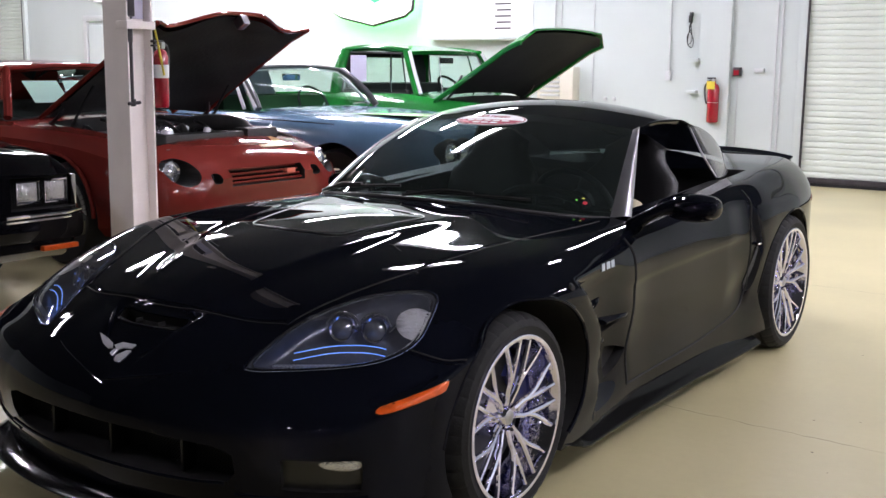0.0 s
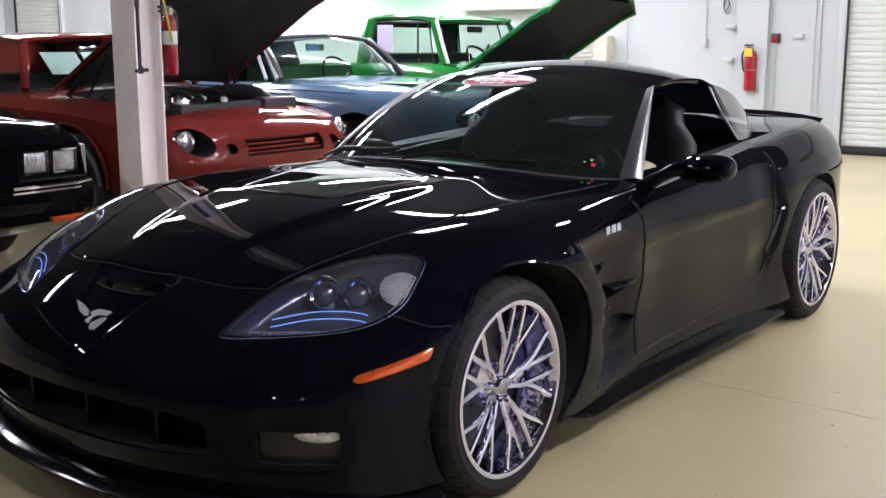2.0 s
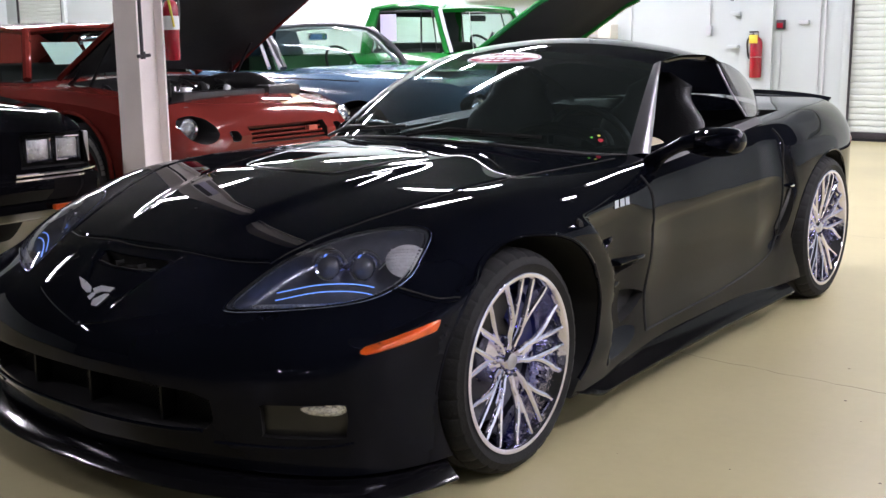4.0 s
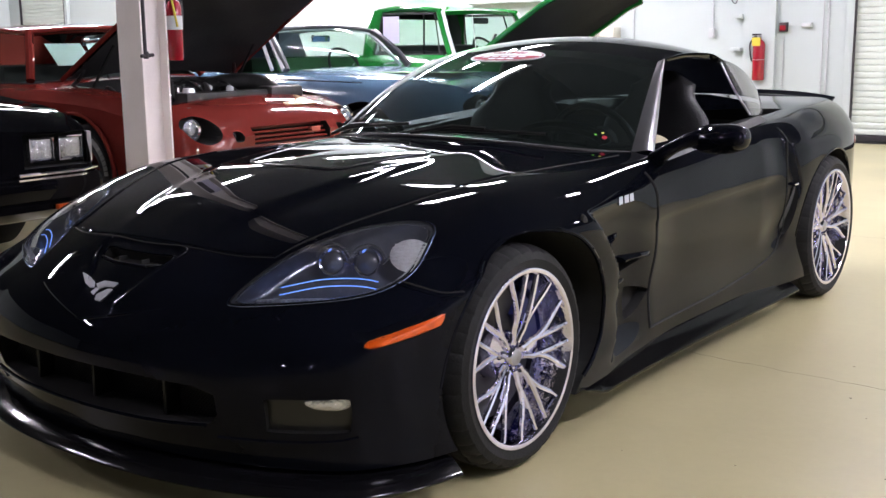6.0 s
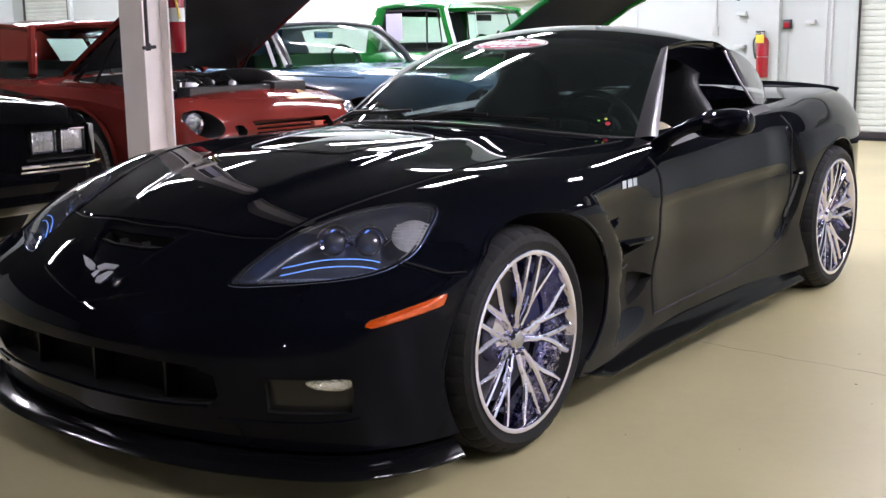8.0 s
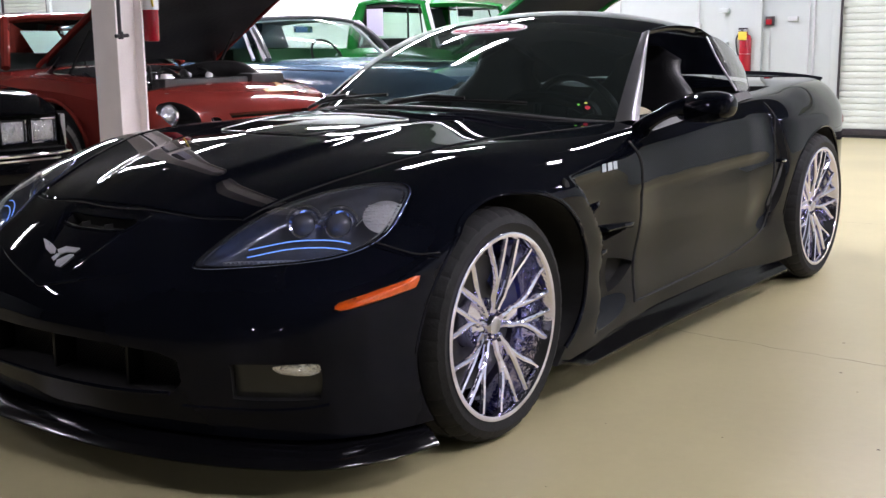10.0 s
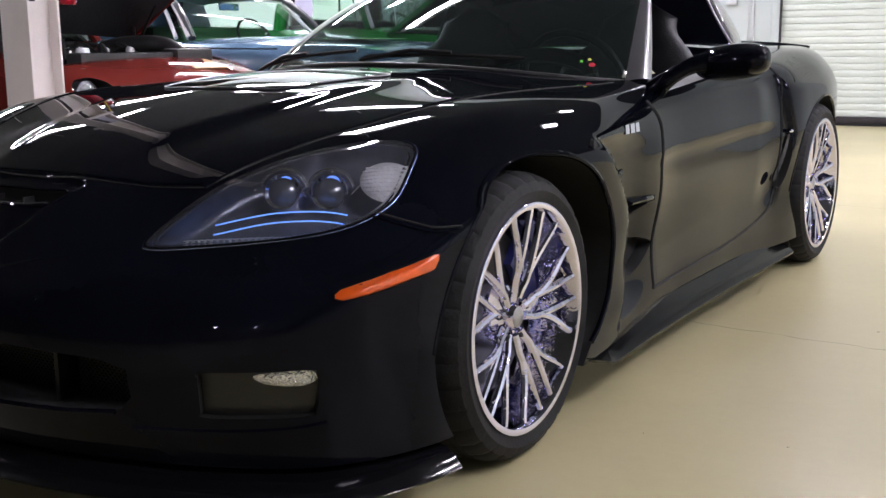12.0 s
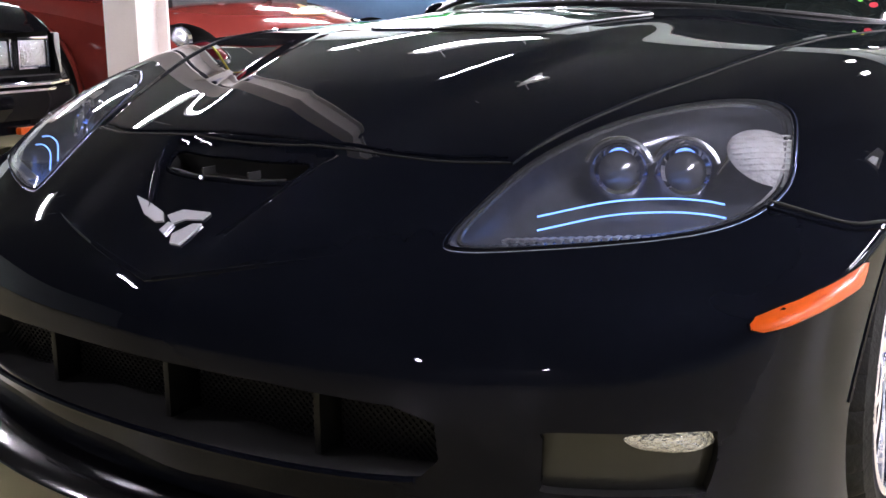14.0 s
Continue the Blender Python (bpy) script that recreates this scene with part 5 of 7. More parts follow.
def plain_wheel(parent, x, y, r, rim_mat, letters=False, spokes=5):
    sx = 1 if x > 0 else -1
    w = new("wheel")
    w.parent = parent
    w.matrix_basis = pose(x, y, r)
    fl = Matrix.Diagonal((sx, 1, 1, 1))
    hw, rr = 0.11, r * 0.58
    part("tyre", lathe(bmesh.new(), [(rr, -hw), (r - 0.03, -hw - 0.01), (r, -hw + 0.03), (r, hw - 0.03), (r - 0.03, hw + 0.008), (rr + 0.03, hw + 0.01), (rr, hw - 0.01)], 48, m=fl), RUBBER, w)
    if letters:
        for k in range(16):
            a = radians(38 + k * 7 + (30 if k > 7 else 0))
            bm = boxed(-0.002, 0.004, -0.014, 0.014, -0.017, 0.017, 0.0, fl @ Matrix.Translation((hw + 0.009, (r - 0.062) * math.cos(a), (r - 0.062) * math.sin(a))) @ Matrix.Rotation(a - math.pi / 2, 4, "X"))
            part("tyre_mark", bm, WHITE_LETTER, w, smooth=False)
    part("rim", lathe(bmesh.new(), [(rr, hw - 0.012), (rr - 0.012, hw + 0.004), (rr - 0.03, hw - 0.01), (rr - 0.045, hw - 0.05), (0.09, hw - 0.035), (0.07, hw - 0.01), (0.03, hw), (0.001, hw)], 40, m=fl), rim_mat, w)
    for k in range(spokes):
        a = 2 * math.pi * k / spokes
        part("spoke", tube(bmesh.new(), [(sx * (hw - 0.012), q * math.cos(a), q * math.sin(a)) for q in (0.04, rr * 0.55, rr - 0.03)], [0.03, 0.024, 0.028], 6), rim_mat, w)
    return w


def cabin(thing_, base, head, rear, tail, roof_mat, pillar_mat, glass, belt, inner, side_glass=None):
    """Windshield, roof, rear glass, pillars, side glass, from four cross lines (y, z, half width) and the belt (half width, height)."""
    def line(a, bow, drop):
        return lambda v: Vector((a[2] * v, a[0] + bow * v * v, a[1] - drop * v * v))

    lines = [line(base, 0.22, 0.02), line(head, 0.06, 0.035), line(rear, -0.02, 0.04), line(tail, -0.15, 0.01)]
    names = (("windshield", glass, 0.03), ("roof", roof_mat, 0.03), ("rear_window", glass, 0.02))
    fns = []
    for (name, mat, bulge), a, b in zip(names, lines, lines[1:]):
        fn = sheet(a, b, bulge)
        fns.append(fn)
        bm = bmesh.new()
        grid(bm, fn, 12, 24)
        if name == "roof":
            bmesh.ops.recalc_face_normals(bm, faces=bm.faces)
            bmesh.ops.solidify(bm, geom=bm.faces[:], thickness=0.03)
        part(name, bm, mat, thing_)
    part("header_rail", tube(bmesh.new(), [fns[0](1.0, k / 24) for k in range(25)], 0.018, 8), pillar_mat, thing_)
    for sx in (1, -1):
        bw, bz = belt
        front = [fns[0](k / 8, 1.0) for k in range(9)]
        part("a_pillar", tube(bmesh.new(), [(sx * p.x, p.y, p.z) for p in front], 0.03, 8), pillar_mat, thing_)
        top = [fns[1](k / 8, 1.0) for k in range(9)]
        part("drip_rail", tube(bmesh.new(), [(sx * (p.x + 0.005), p.y, p.z - 0.01) for p in top], 0.016, 8), pillar_mat, thing_)

        def quarter(u, v):
            p = fns[2](u, 1.0)
            low = Vector((bw, p.y + 0.02, bz))
            q = p.lerp(low, v)
            return Vector((sx * q.x, q.y, q.z))

        bm = bmesh.new()
        grid(bm, quarter, 10, 6)
        part("quarter_panel", bm, roof_mat, thing_)

        def side(u, v):
            p = fns[1](u, 1.0) + Vector((0.004, 0, -0.02))
            low = Vector((bw - 0.02, base[0] + 0.3 + (rear[0] - base[0] - 0.3) * u, bz))
            q = p.lerp(low, v)
            return Vector((sx * q.x, q.y, q.z))

        bm = bmesh.new()
        grid(bm, side, 10, 6)
        part("side_window", bm, side_glass if side_glass and sx < 0 else glass, thing_)
    part("dash", boxed(-belt[0] + 0.08, belt[0] - 0.08, base[0] + 0.2, base[0] + 0.5, base[1] - 0.16, base[1] - 0.03, 0.03), inner, thing_)
    part("bench", boxed(-belt[0] + 0.12, belt[0] - 0.12, rear[0] - 0.75, rear[0] - 0.55, base[1] - 0.5, base[1] + 0.08, 0.05), inner, thing_)
    m = Matrix.Translation((0.36, base[0] + 0.62, base[1] - 0.02)) @ Euler((radians(62), 0, 0)).to_matrix().to_4x4()
    part("steering_wheel", tube(bmesh.new(), [m @ Vector((0.19 * math.cos(a), 0.19 * math.sin(a), 0)) for a in [2 * math.pi * k / 28 for k in range(28)]], 0.012, 6, close=True), CAB_DARK, thing_)
    mm = boxed(-0.11, 0.11, head[0] + 0.06, head[0] + 0.085, head[1] - 0.13, head[1] - 0.07, 0.01)
    part("rear_view_mirror", mm, CHROME if glass is WINDOW and roof_mat is not GREEN_PAINT else CAB_DARK, thing_)
    return fns


def round_lamp(parent, x, y, z, r, bezel):
    face = Matrix.Translation((x, y, z)) @ Matrix.Rotation(math.pi / 2, 4, "X")
    lamp = new("headlight")
    lamp.parent = parent
    part("sealed_beam", lathe(bmesh.new(), [(0.001, 0.03), (r * 0.6, 0.024), (r * 0.95, 0.004), (r, -0.005)], 28, "z", face), SEAL_LAMP, lamp)
    part("lamp_ring", lathe(bmesh.new(), [(r - 0.002, 0.002), (r + 0.008, 0.012), (r + 0.016, 0.0), (r + 0.016, -0.05)], 28, "z", face), CHROME, lamp)
    if bezel:
        part("lamp_bezel", lathe(bmesh.new(), [(r + 0.014, -0.01), (r + 0.03, 0.03), (r + 0.04, 0.0), (r + 0.04, -0.08)], 28, "z", face), DARK, lamp)
    return lamp


# ---- red coupe with its hood up
def red_coupe():
    t = thing("muscle_coupe", "dark red old coupe, hood propped open, papers behind the windshield", "car", pose(-3.86, 2.83, 0, 0, 0, 90) @ Matrix.Scale(1.08, 4))
    sec = [(-0.99, 0.6, 0.34, 0.45, 0.52, 0.575, 0.5, 0.6), (-0.93, 0.74, 0.28, 0.45, 0.55, 0.63, 0.6, 0.665), (-0.8, 0.84, 0.24, 0.48, 0.62, 0.71, 0.66, 0.75), (-0.5, 0.9, 0.22, 0.52, 0.7, 0.79, 0.72, 0.83), (0.0, 0.92, 0.2, 0.55, 0.77, 0.85, 0.74, 0.89),
           (0.7, 0.925, 0.2, 0.55, 0.8, 0.885, 0.76, 0.92), (1.6, 0.925, 0.2, 0.55, 0.82, 0.89, 0.78, 0.91), (2.7, 0.94, 0.22, 0.58, 0.82, 0.9, 0.78, 0.92), (3.5, 0.9, 0.28, 0.6, 0.8, 0.86, 0.76, 0.88), (3.92, 0.82, 0.34, 0.6, 0.74, 0.8, 0.7, 0.82)]
    body_ = part("body", body_loft(sec), RED_PAINT, t)
    bpy.context.view_layer.update()
    cuts_ = [box_cut(-0.66, 0.66, -0.6, 0.42, 0.45, 1.1), box_cut(-0.72, 0.72, 0.72, 2.5, 0.4, 1.1)]
    for sx in (1, -1):
        for y in (0.0, 2.74):
            x0, x1 = sorted((sx * 0.55, sx * 1.1))
            cuts_.append(cutter_cylinder(y, 0.34, 0.375, x0, x1))
        cuts_.append(prism_y([(sx * 0.65 + 0.098 * math.cos(a), 0.632 + 0.082 * math.sin(a)) for a in [2 * math.pi * k / 28 for k in range(28)]], -1.2, -0.7))
        cuts_.append(prism_y([(sx * 0.452 + 0.038 * math.copysign(abs(math.cos(a)) ** 0.6, math.cos(a)), 0.585 + 0.032 * math.copysign(abs(math.sin(a)) ** 0.6, math.sin(a))) for a in [2 * math.pi * k / 24 for k in range(24)]], -1.2, -0.86))
    cuts_.append(box_cut(-0.335, 0.335, -1.2, -0.84, 0.53, 0.635))
    cut_away(body_, cuts_, DARK)
    for sx in (1, -1):
        lamp = round_lamp(t, sx * 0.68, -0.81, 0.632, 0.06, False)
        park = round_lamp(t, sx * 0.452, -0.9, 0.585, 0.026, False)
        park.name = "parking_lamp"
        for y in (0.0, 2.74):
            plain_wheel(t, sx * 0.78, y, 0.33, RED_WHEEL, True)
    for k in range(4):
        part("grille_slat", boxed(-0.335, 0.335, -0.965 + 0.02 * k, -0.85, 0.538 + k * 0.026, 0.554 + k * 0.026, 0.004), RED_PAINT, t)
    part("grille_badge", boxed(0.2, 0.28, -0.955, -0.92, 0.575, 0.605, 0.002), material("badge_orange", (0.5, 0.12, 0.08), rough=0.4), t)
    cabin(t, (0.5, 0.93, 0.74), (0.95, 1.265, 0.54), (1.95, 1.28, 0.53), (2.95, 0.93, 0.6), RED_PAINT, RED_PAINT, WINDOW, (0.76, 0.9), CAB_DARK)
    # hood, hinged at the cowl
    hinge = Matrix.Translation((0, 0.38, 0.93)) @ Matrix.Rotation(radians(-31), 4, "X")
    hood = new("hood")
    hood.parent = t

    def hood_at(u, v):
        x = (2 * v - 1)
        front = -1.2 - 0.13 * (1 - smoothstep(0.2, 0.78, abs(x))) - 0.06 * smoothstep(0.8, 1.0, abs(x))
        y = front * u
        crown = 0.05 * (1 - x * x) - 0.03 * u * u - 0.02 * max(0.0, u - 0.85) / 0.15
        return hinge @ Vector((x * (0.73 - 0.06 * u), y, crown))

    bm = bmesh.new()
    grid(bm, hood_at, 24, 40)
    part("hood_skin", bm, RED_PAINT, hood)
    bm = bmesh.new()
    grid(bm, lambda u, v: hood_at(0.02 + 0.955 * u, 0.02 + 0.96 * v) - (hinge.to_3x3() @ Vector((0, 0, 0.03 + 0.012 * math.sin(u * 14) * math.sin(v * 12)))), 30, 30)
    part("hood_liner", bm, UNDERHOOD, hood, "black underside of the hood")
    for v in (0.0, 1.0):
        part("hood_edge", tube(bmesh.new(), [hood_at(k / 20, v) - (hinge.to_3x3() @ Vector((0, 0, 0.012))) for k in range(21)], 0.016, 6), RED_PAINT, hood)
    part("hood_edge", tube(bmesh.new(), [hood_at(1, k / 40) - (hinge.to_3x3() @ Vector((0, 0, 0.012))) for k in range(41)], 0.014, 6), RED_PAINT, hood)
    part("hood_latch", boxed(-0.03, 0.03, -1.34, -1.26, -0.09, -0.02, 0.01, hinge), SILVER, hood)
    # engine
    part("air_cleaner", lathe(bmesh.new(), [(0.001, 0.9), (0.03, 0.9), (0.19, 0.885), (0.2, 0.87), (0.2, 0.82), (0.17, 0.81)], 32, "z", Matrix.Translation((0, 0.1, -0.02))), CHROME, t, "round chrome air cleaner")
    part("engine_block", boxed(-0.28, 0.28, -0.25, 0.5, 0.46, 0.78, 0.04), ENGINE_DARK, t)
    for sx in (1, -1):
        part("valve_cover", boxed(sx * 0.28 - 0.07, sx * 0.28 + 0.07, -0.2, 0.45, 0.74, 0.83, 0.03), CHROME, t)
        part("hood_hinge", tube(bmesh.new(), open_curve([(sx * 0.66, 0.4, 0.86), (sx * 0.66, 0.28, 0.93), (sx * 0.64, 0.25, 1.0), (sx * 0.63, 0.22, 1.1)], 12), 0.014, 6), STEEL, t)
    part("radiator_shroud", boxed(-0.5, 0.5, -0.58, -0.45, 0.55, 0.84, 0.02), ENGINE_DARK, t)
    part("radiator_hose", tube(bmesh.new(), open_curve([(-0.2, -0.45, 0.8), (-0.16, -0.35, 0.87), (-0.05, -0.25, 0.83), (0.0, -0.2, 0.8)], 14), 0.025, 8), ENGINE_DARK, t)
    part("washer_bottle", boxed(-0.62, -0.45, -0.2, 0.05, 0.6, 0.84, 0.03), ENGINE_GREY, t)
    part("battery", boxed(0.4, 0.62, -0.45, -0.2, 0.6, 0.83, 0.01), ENGINE_DARK, t)
    part("header_panel", boxed(-0.6, 0.6, -0.7, -0.58, 0.715, 0.76, 0.012), ENGINE_DARK, t)
    part("air_duct", tube(bmesh.new(), open_curve([(0.3, -0.55, 0.8), (0.28, -0.4, 0.87), (0.2, -0.22, 0.88), (0.12, -0.05, 0.85)], 14), 0.06, 10), ENGINE_DARK, t, "black intake duct")
    part("air_box", boxed(0.18, 0.48, -0.62, -0.46, 0.72, 0.86, 0.03), ENGINE_DARK, t)
    for k in range(3):
        part("engine_hose", tube(bmesh.new(), open_curve([(-0.5 + 0.3 * k, -0.42, 0.8), (-0.45 + 0.28 * k, -0.2, 0.89), (-0.35 + 0.3 * k, 0.05, 0.87), (-0.3 + 0.25 * k, 0.3, 0.9)], 16), 0.014, 6), ENGINE_DARK, t)
    part("filler_cap", lathe(bmesh.new(), [(0.001, 0.03), (0.035, 0.026), (0.04, 0.0)], 16, "z", Matrix.Translation((-0.42, -0.5, 0.84))), BRIGHT_TRIM, t)
    part("nose_decal", boxed(0.12, 0.4, -0.1, 0.1, -0.004, 0.004, 0.003, Matrix.Translation((0, -0.72, 0.768)) @ Matrix.Rotation(radians(14), 4, "X")), material("decal_tan", (0.42, 0.29, 0.13), rough=0.25, var=0.25, grain=5), t, "tan decal on the nose")
    mess = random.Random(7)
    for k in range(7):
        x0, y0 = mess.uniform(-0.6, 0.5), mess.uniform(-0.55, 0.1)
        pts = [(x0, y0, 0.8), (x0 + mess.uniform(-0.1, 0.15), y0 + 0.08, 0.86 + mess.uniform(0, 0.05)), (x0 + mess.uniform(0, 0.25), y0 + 0.2, 0.85), (x0 + mess.uniform(0, 0.3), y0 + 0.3, 0.8)]
        part("engine_cable", tube(bmesh.new(), open_curve(pts, 14), mess.uniform(0.006, 0.012), 6), ENGINE_DARK, t)
    for k in range(6):
        x0, y0 = mess.uniform(-0.6, 0.4), mess.uniform(-0.55, 0.2)
        part("fitting", lathe(bmesh.new(), [(0.001, 0.05), (0.02, 0.046), (0.026, 0.03), (0.018, 0.0)], 12, "z", Matrix.Translation((x0, y0, 0.825)) @ Euler((mess.uniform(-0.5, 0.5), 0.3, 0)).to_matrix().to_4x4()), BRIGHT_TRIM, t)
    for sx in (1, -1):
        part("hood_strut", tube(bmesh.new(), [(sx * 0.62, 0.22, 0.84), (sx * 0.61, 0.1, 1.0), (sx * 0.6, -0.02, 1.14)], 0.011, 6), DARK, t)
    # papers behind the glass
    for x, w, tilt in ((-0.36, 0.15, 4), (-0.02, 0.15, -14)):
        m = Matrix.Translation((x, 0.82, 1.08)) @ Euler((radians(48), 0, radians(tilt))).to_matrix().to_4x4()
        part("paper_sheet", boxed(-w, w, -0.1, 0.1, -0.001, 0.001, 0, m), PAPER, t, "pale green paper sheet", smooth=False)
    part("fender_flare", tube(bmesh.new(), [(-0.925, 0.385 * math.cos(a), 0.34 + 0.385 * math.sin(a)) for a in [math.pi * k / 24 for k in range(25)]], 0.013, 6), RED_PAINT, t)
    for k in range(2):
        part("fender_vent", boxed(-0.935, -0.92, 0.46 + 0.06 * k, 0.5 + 0.06 * k, 0.66, 0.76, 0.004), CAB_DARK, t)
    part("door_mirror", boxed(-1.02, -0.9, 0.95, 1.08, 0.9, 0.98, 0.03), RED_PAINT, t)
    return t


red_coupe()


# ---- black coupe with square lamps
def black_coupe():
    t = thing("black_coupe", "glossy black older coupe with paired rectangular headlamps", "car", pose(-3.85, 0.38, 0, 0, 0, 90) @ Matrix.Diagonal((1.0, 1.05, 1.16, 1)))
    sec = [(-1.08, 0.78, 0.3, 0.45, 0.6, 0.66, 0.6, 0.68), (-0.95, 0.86, 0.24, 0.5, 0.68, 0.74, 0.7, 0.77), (-0.5, 0.9, 0.22, 0.52, 0.72, 0.79, 0.74, 0.83), (0.0, 0.92, 0.2, 0.55, 0.76, 0.83, 0.76, 0.88), (0.7, 0.92, 0.2, 0.55, 0.8, 0.87, 0.76, 0.91),
           (1.6, 0.92, 0.2, 0.55, 0.82, 0.89, 0.78, 0.91), (2.7, 0.94, 0.22, 0.58, 0.82, 0.9, 0.78, 0.92), (3.9, 0.84, 0.34, 0.6, 0.76, 0.82, 0.7, 0.84)]
    body_ = part("body", body_loft(sec), BLACK_CAR, t)
    bpy.context.view_layer.update()
    cuts_ = [box_cut(-0.72, 0.72, 0.95, 2.5, 0.4, 1.1)]
    for sx in (1, -1):
        cuts_.append(box_cut(min(sx * 0.36, sx * 0.8), max(sx * 0.36, sx * 0.8), -1.3, -0.98, 0.5, 0.655))
        for y in (0.0, 2.74):
            x0, x1 = sorted((sx * 0.55, sx * 1.1))
            cuts_.append(cutter_cylinder(y, 0.34, 0.375, x0, x1))
    cut_away(body_, cuts_, DARK)
    for sx in (1, -1):
        for x in (0.5, 0.68):
            lamp = new("headlight")
            lamp.parent = t
            part("lamp_glass", boxed(sx * x - 0.068, sx * x + 0.068, -1.03, -0.98, 0.53, 0.628, 0.012), SEAL_LAMP, lamp)
            part("lamp_frame", tube(bmesh.new(), [(sx * x + a, -1.035, 0.58 + b) for a, b in ((-0.073, -0.053), (0.073, -0.053), (0.073, 0.053), (-0.073, 0.053))], 0.006, 6, close=True), CHROME, lamp)
        part("corner_lamp", boxed(min(sx * 0.8, sx * 0.83), max(sx * 0.8, sx * 0.83), -1.02, -0.9, 0.5, 0.65, 0.008), SILVER, t)
        part("side_marker", boxed(min(sx * 0.52, sx * 0.75), max(sx * 0.55, sx * 0.75), -1.125, -1.09, 0.3, 0.325, 0.006), AMBER, t, "amber side marker")
        for y in (0.0, 2.74):
            plain_wheel(t, sx * 0.78, y, 0.33, ENGINE_GREY)
        part("bumper_trim", tube(bmesh.new(), [(sx * 0.3, -1.12, 0.475), (sx * 0.7, -1.11, 0.475), (sx * 0.83, -1.05, 0.478)], 0.008, 6), CHROME, t)
        part("bumper_trim", tube(bmesh.new(), [(sx * 0.3, -1.115, 0.452), (sx * 0.7, -1.105, 0.452), (sx * 0.84, -1.04, 0.455)], 0.005, 6), CHROME, t)
    part("bumper", boxed(-0.84, 0.84, -1.1, -0.9, 0.34, 0.47, 0.04), BLACK_CAR, t)
    cabin(t, (0.78, 0.92, 0.72), (1.5, 1.2, 0.56), (2.25, 1.22, 0.55), (3.15, 0.93, 0.6), BLACK_CAR, BLACK_CAR, TINT, (0.74, 0.9), CAB_DARK)
    return t


black_coupe()


# ---- blue hardtop
def blue_coupe():
    t = thing("hardtop_coupe", "steel blue vintage hardtop with a white roof and chrome trim", "car", pose(-3.25, 5.05, 0, 0, 0, 90) @ Matrix.Scale(1.06, 4))
    sec = [(-0.95, 0.9, 0.35, 0.55, 0.72, 0.8, 0.82, 0.82), (-0.8, 0.94, 0.28, 0.58, 0.78, 0.85, 0.84, 0.87), (0.0, 0.96, 0.22, 0.6, 0.82, 0.89, 0.84, 0.93), (0.75, 0.96, 0.22, 0.6, 0.85, 0.91, 0.84, 0.96), (1.6, 0.96, 0.22, 0.6, 0.86, 0.92, 0.84, 0.95), (2.85, 0.96, 0.24, 0.6, 0.86, 0.93, 0.84, 0.95), (3.9, 0.9, 0.35, 0.6, 0.8, 0.86, 0.8, 0.88)]
    body_ = part("body", body_loft(sec), BLUE_PAINT, t)
    bpy.context.view_layer.update()
    cuts_ = [box_cut(-0.76, 0.76, 1.05, 2.6, 0.4, 1.1)]
    for sx in (1, -1):
        for y in (0.0, 2.85):
            x0, x1 = sorted((sx * 0.55, sx * 1.1))
            cuts_.append(cutter_cylinder(y, 0.34, 0.385, x0, x1))
    cut_away(body_, cuts_, DARK)
    for sx in (1, -1):
        for y in (0.0, 2.85):
            plain_wheel(t, sx * 0.8, y, 0.34, CHROME)
        for x in (0.6, 0.78):
            round_lamp(t, sx * x, -0.97, 0.68, 0.07, True)
        part("pillar_trim", tube(bmesh.new(), [(sx * 0.8, 0.95, 0.95), (sx * 0.74, 1.1, 1.12), (sx * 0.68, 1.26, 1.27)], 0.024, 6), BRIGHT_TRIM, t, "bright chrome pillar trim")
        part("pillar_trim", tube(bmesh.new(), [(sx * 0.825, 1.06, 0.95), (sx * 0.755, 1.21, 1.12), (sx * 0.69, 1.36, 1.27)], 0.016, 6), BRIGHT_TRIM, t)
        part("wiper", tube(bmesh.new(), [(sx * 0.2, 0.74, 0.975), (sx * 0.3 + 0.25, 0.86, 0.985)], 0.006, 5), SILVER, t)
        part("door_seam", tube(bmesh.new(), [(sx * 0.955, 0.92, 0.3), (sx * 0.96, 0.92, 0.6), (sx * 0.925, 0.92, 0.875)], 0.004, 5), DARK, t)
        part("belt_trim", tube(bmesh.new(), [(sx * 0.93, 0.0, 0.862), (sx * 0.932, 1.2, 0.885), (sx * 0.932, 2.6, 0.895)], 0.006, 5), CHROME, t)
    part("front_bumper", boxed(-0.95, 0.95, -1.08, -0.95, 0.42, 0.56, 0.04), CHROME, t)
    # Thin, mottled pale green panel laid over the hood.
    part("hood_panel", boxed(-0.5, -0.1, -0.5, 0.2, 0.925, 0.93, 0.002), material("panel_green", (0.35, 0.6, 0.25), rough=0.3, coat=0.6, var=0.4, grain=4), t, "thin pale green panel on the hood")
    cabin(t, (0.72, 0.965, 0.78), (1.22, 1.3, 0.66), (2.2, 1.32, 0.62), (3.0, 0.96, 0.66), WHITE_TOP, PILLAR_DARK, WINDOW, (0.8, 0.93), CAB_GREEN, TINT)
    return t


blue_coupe()


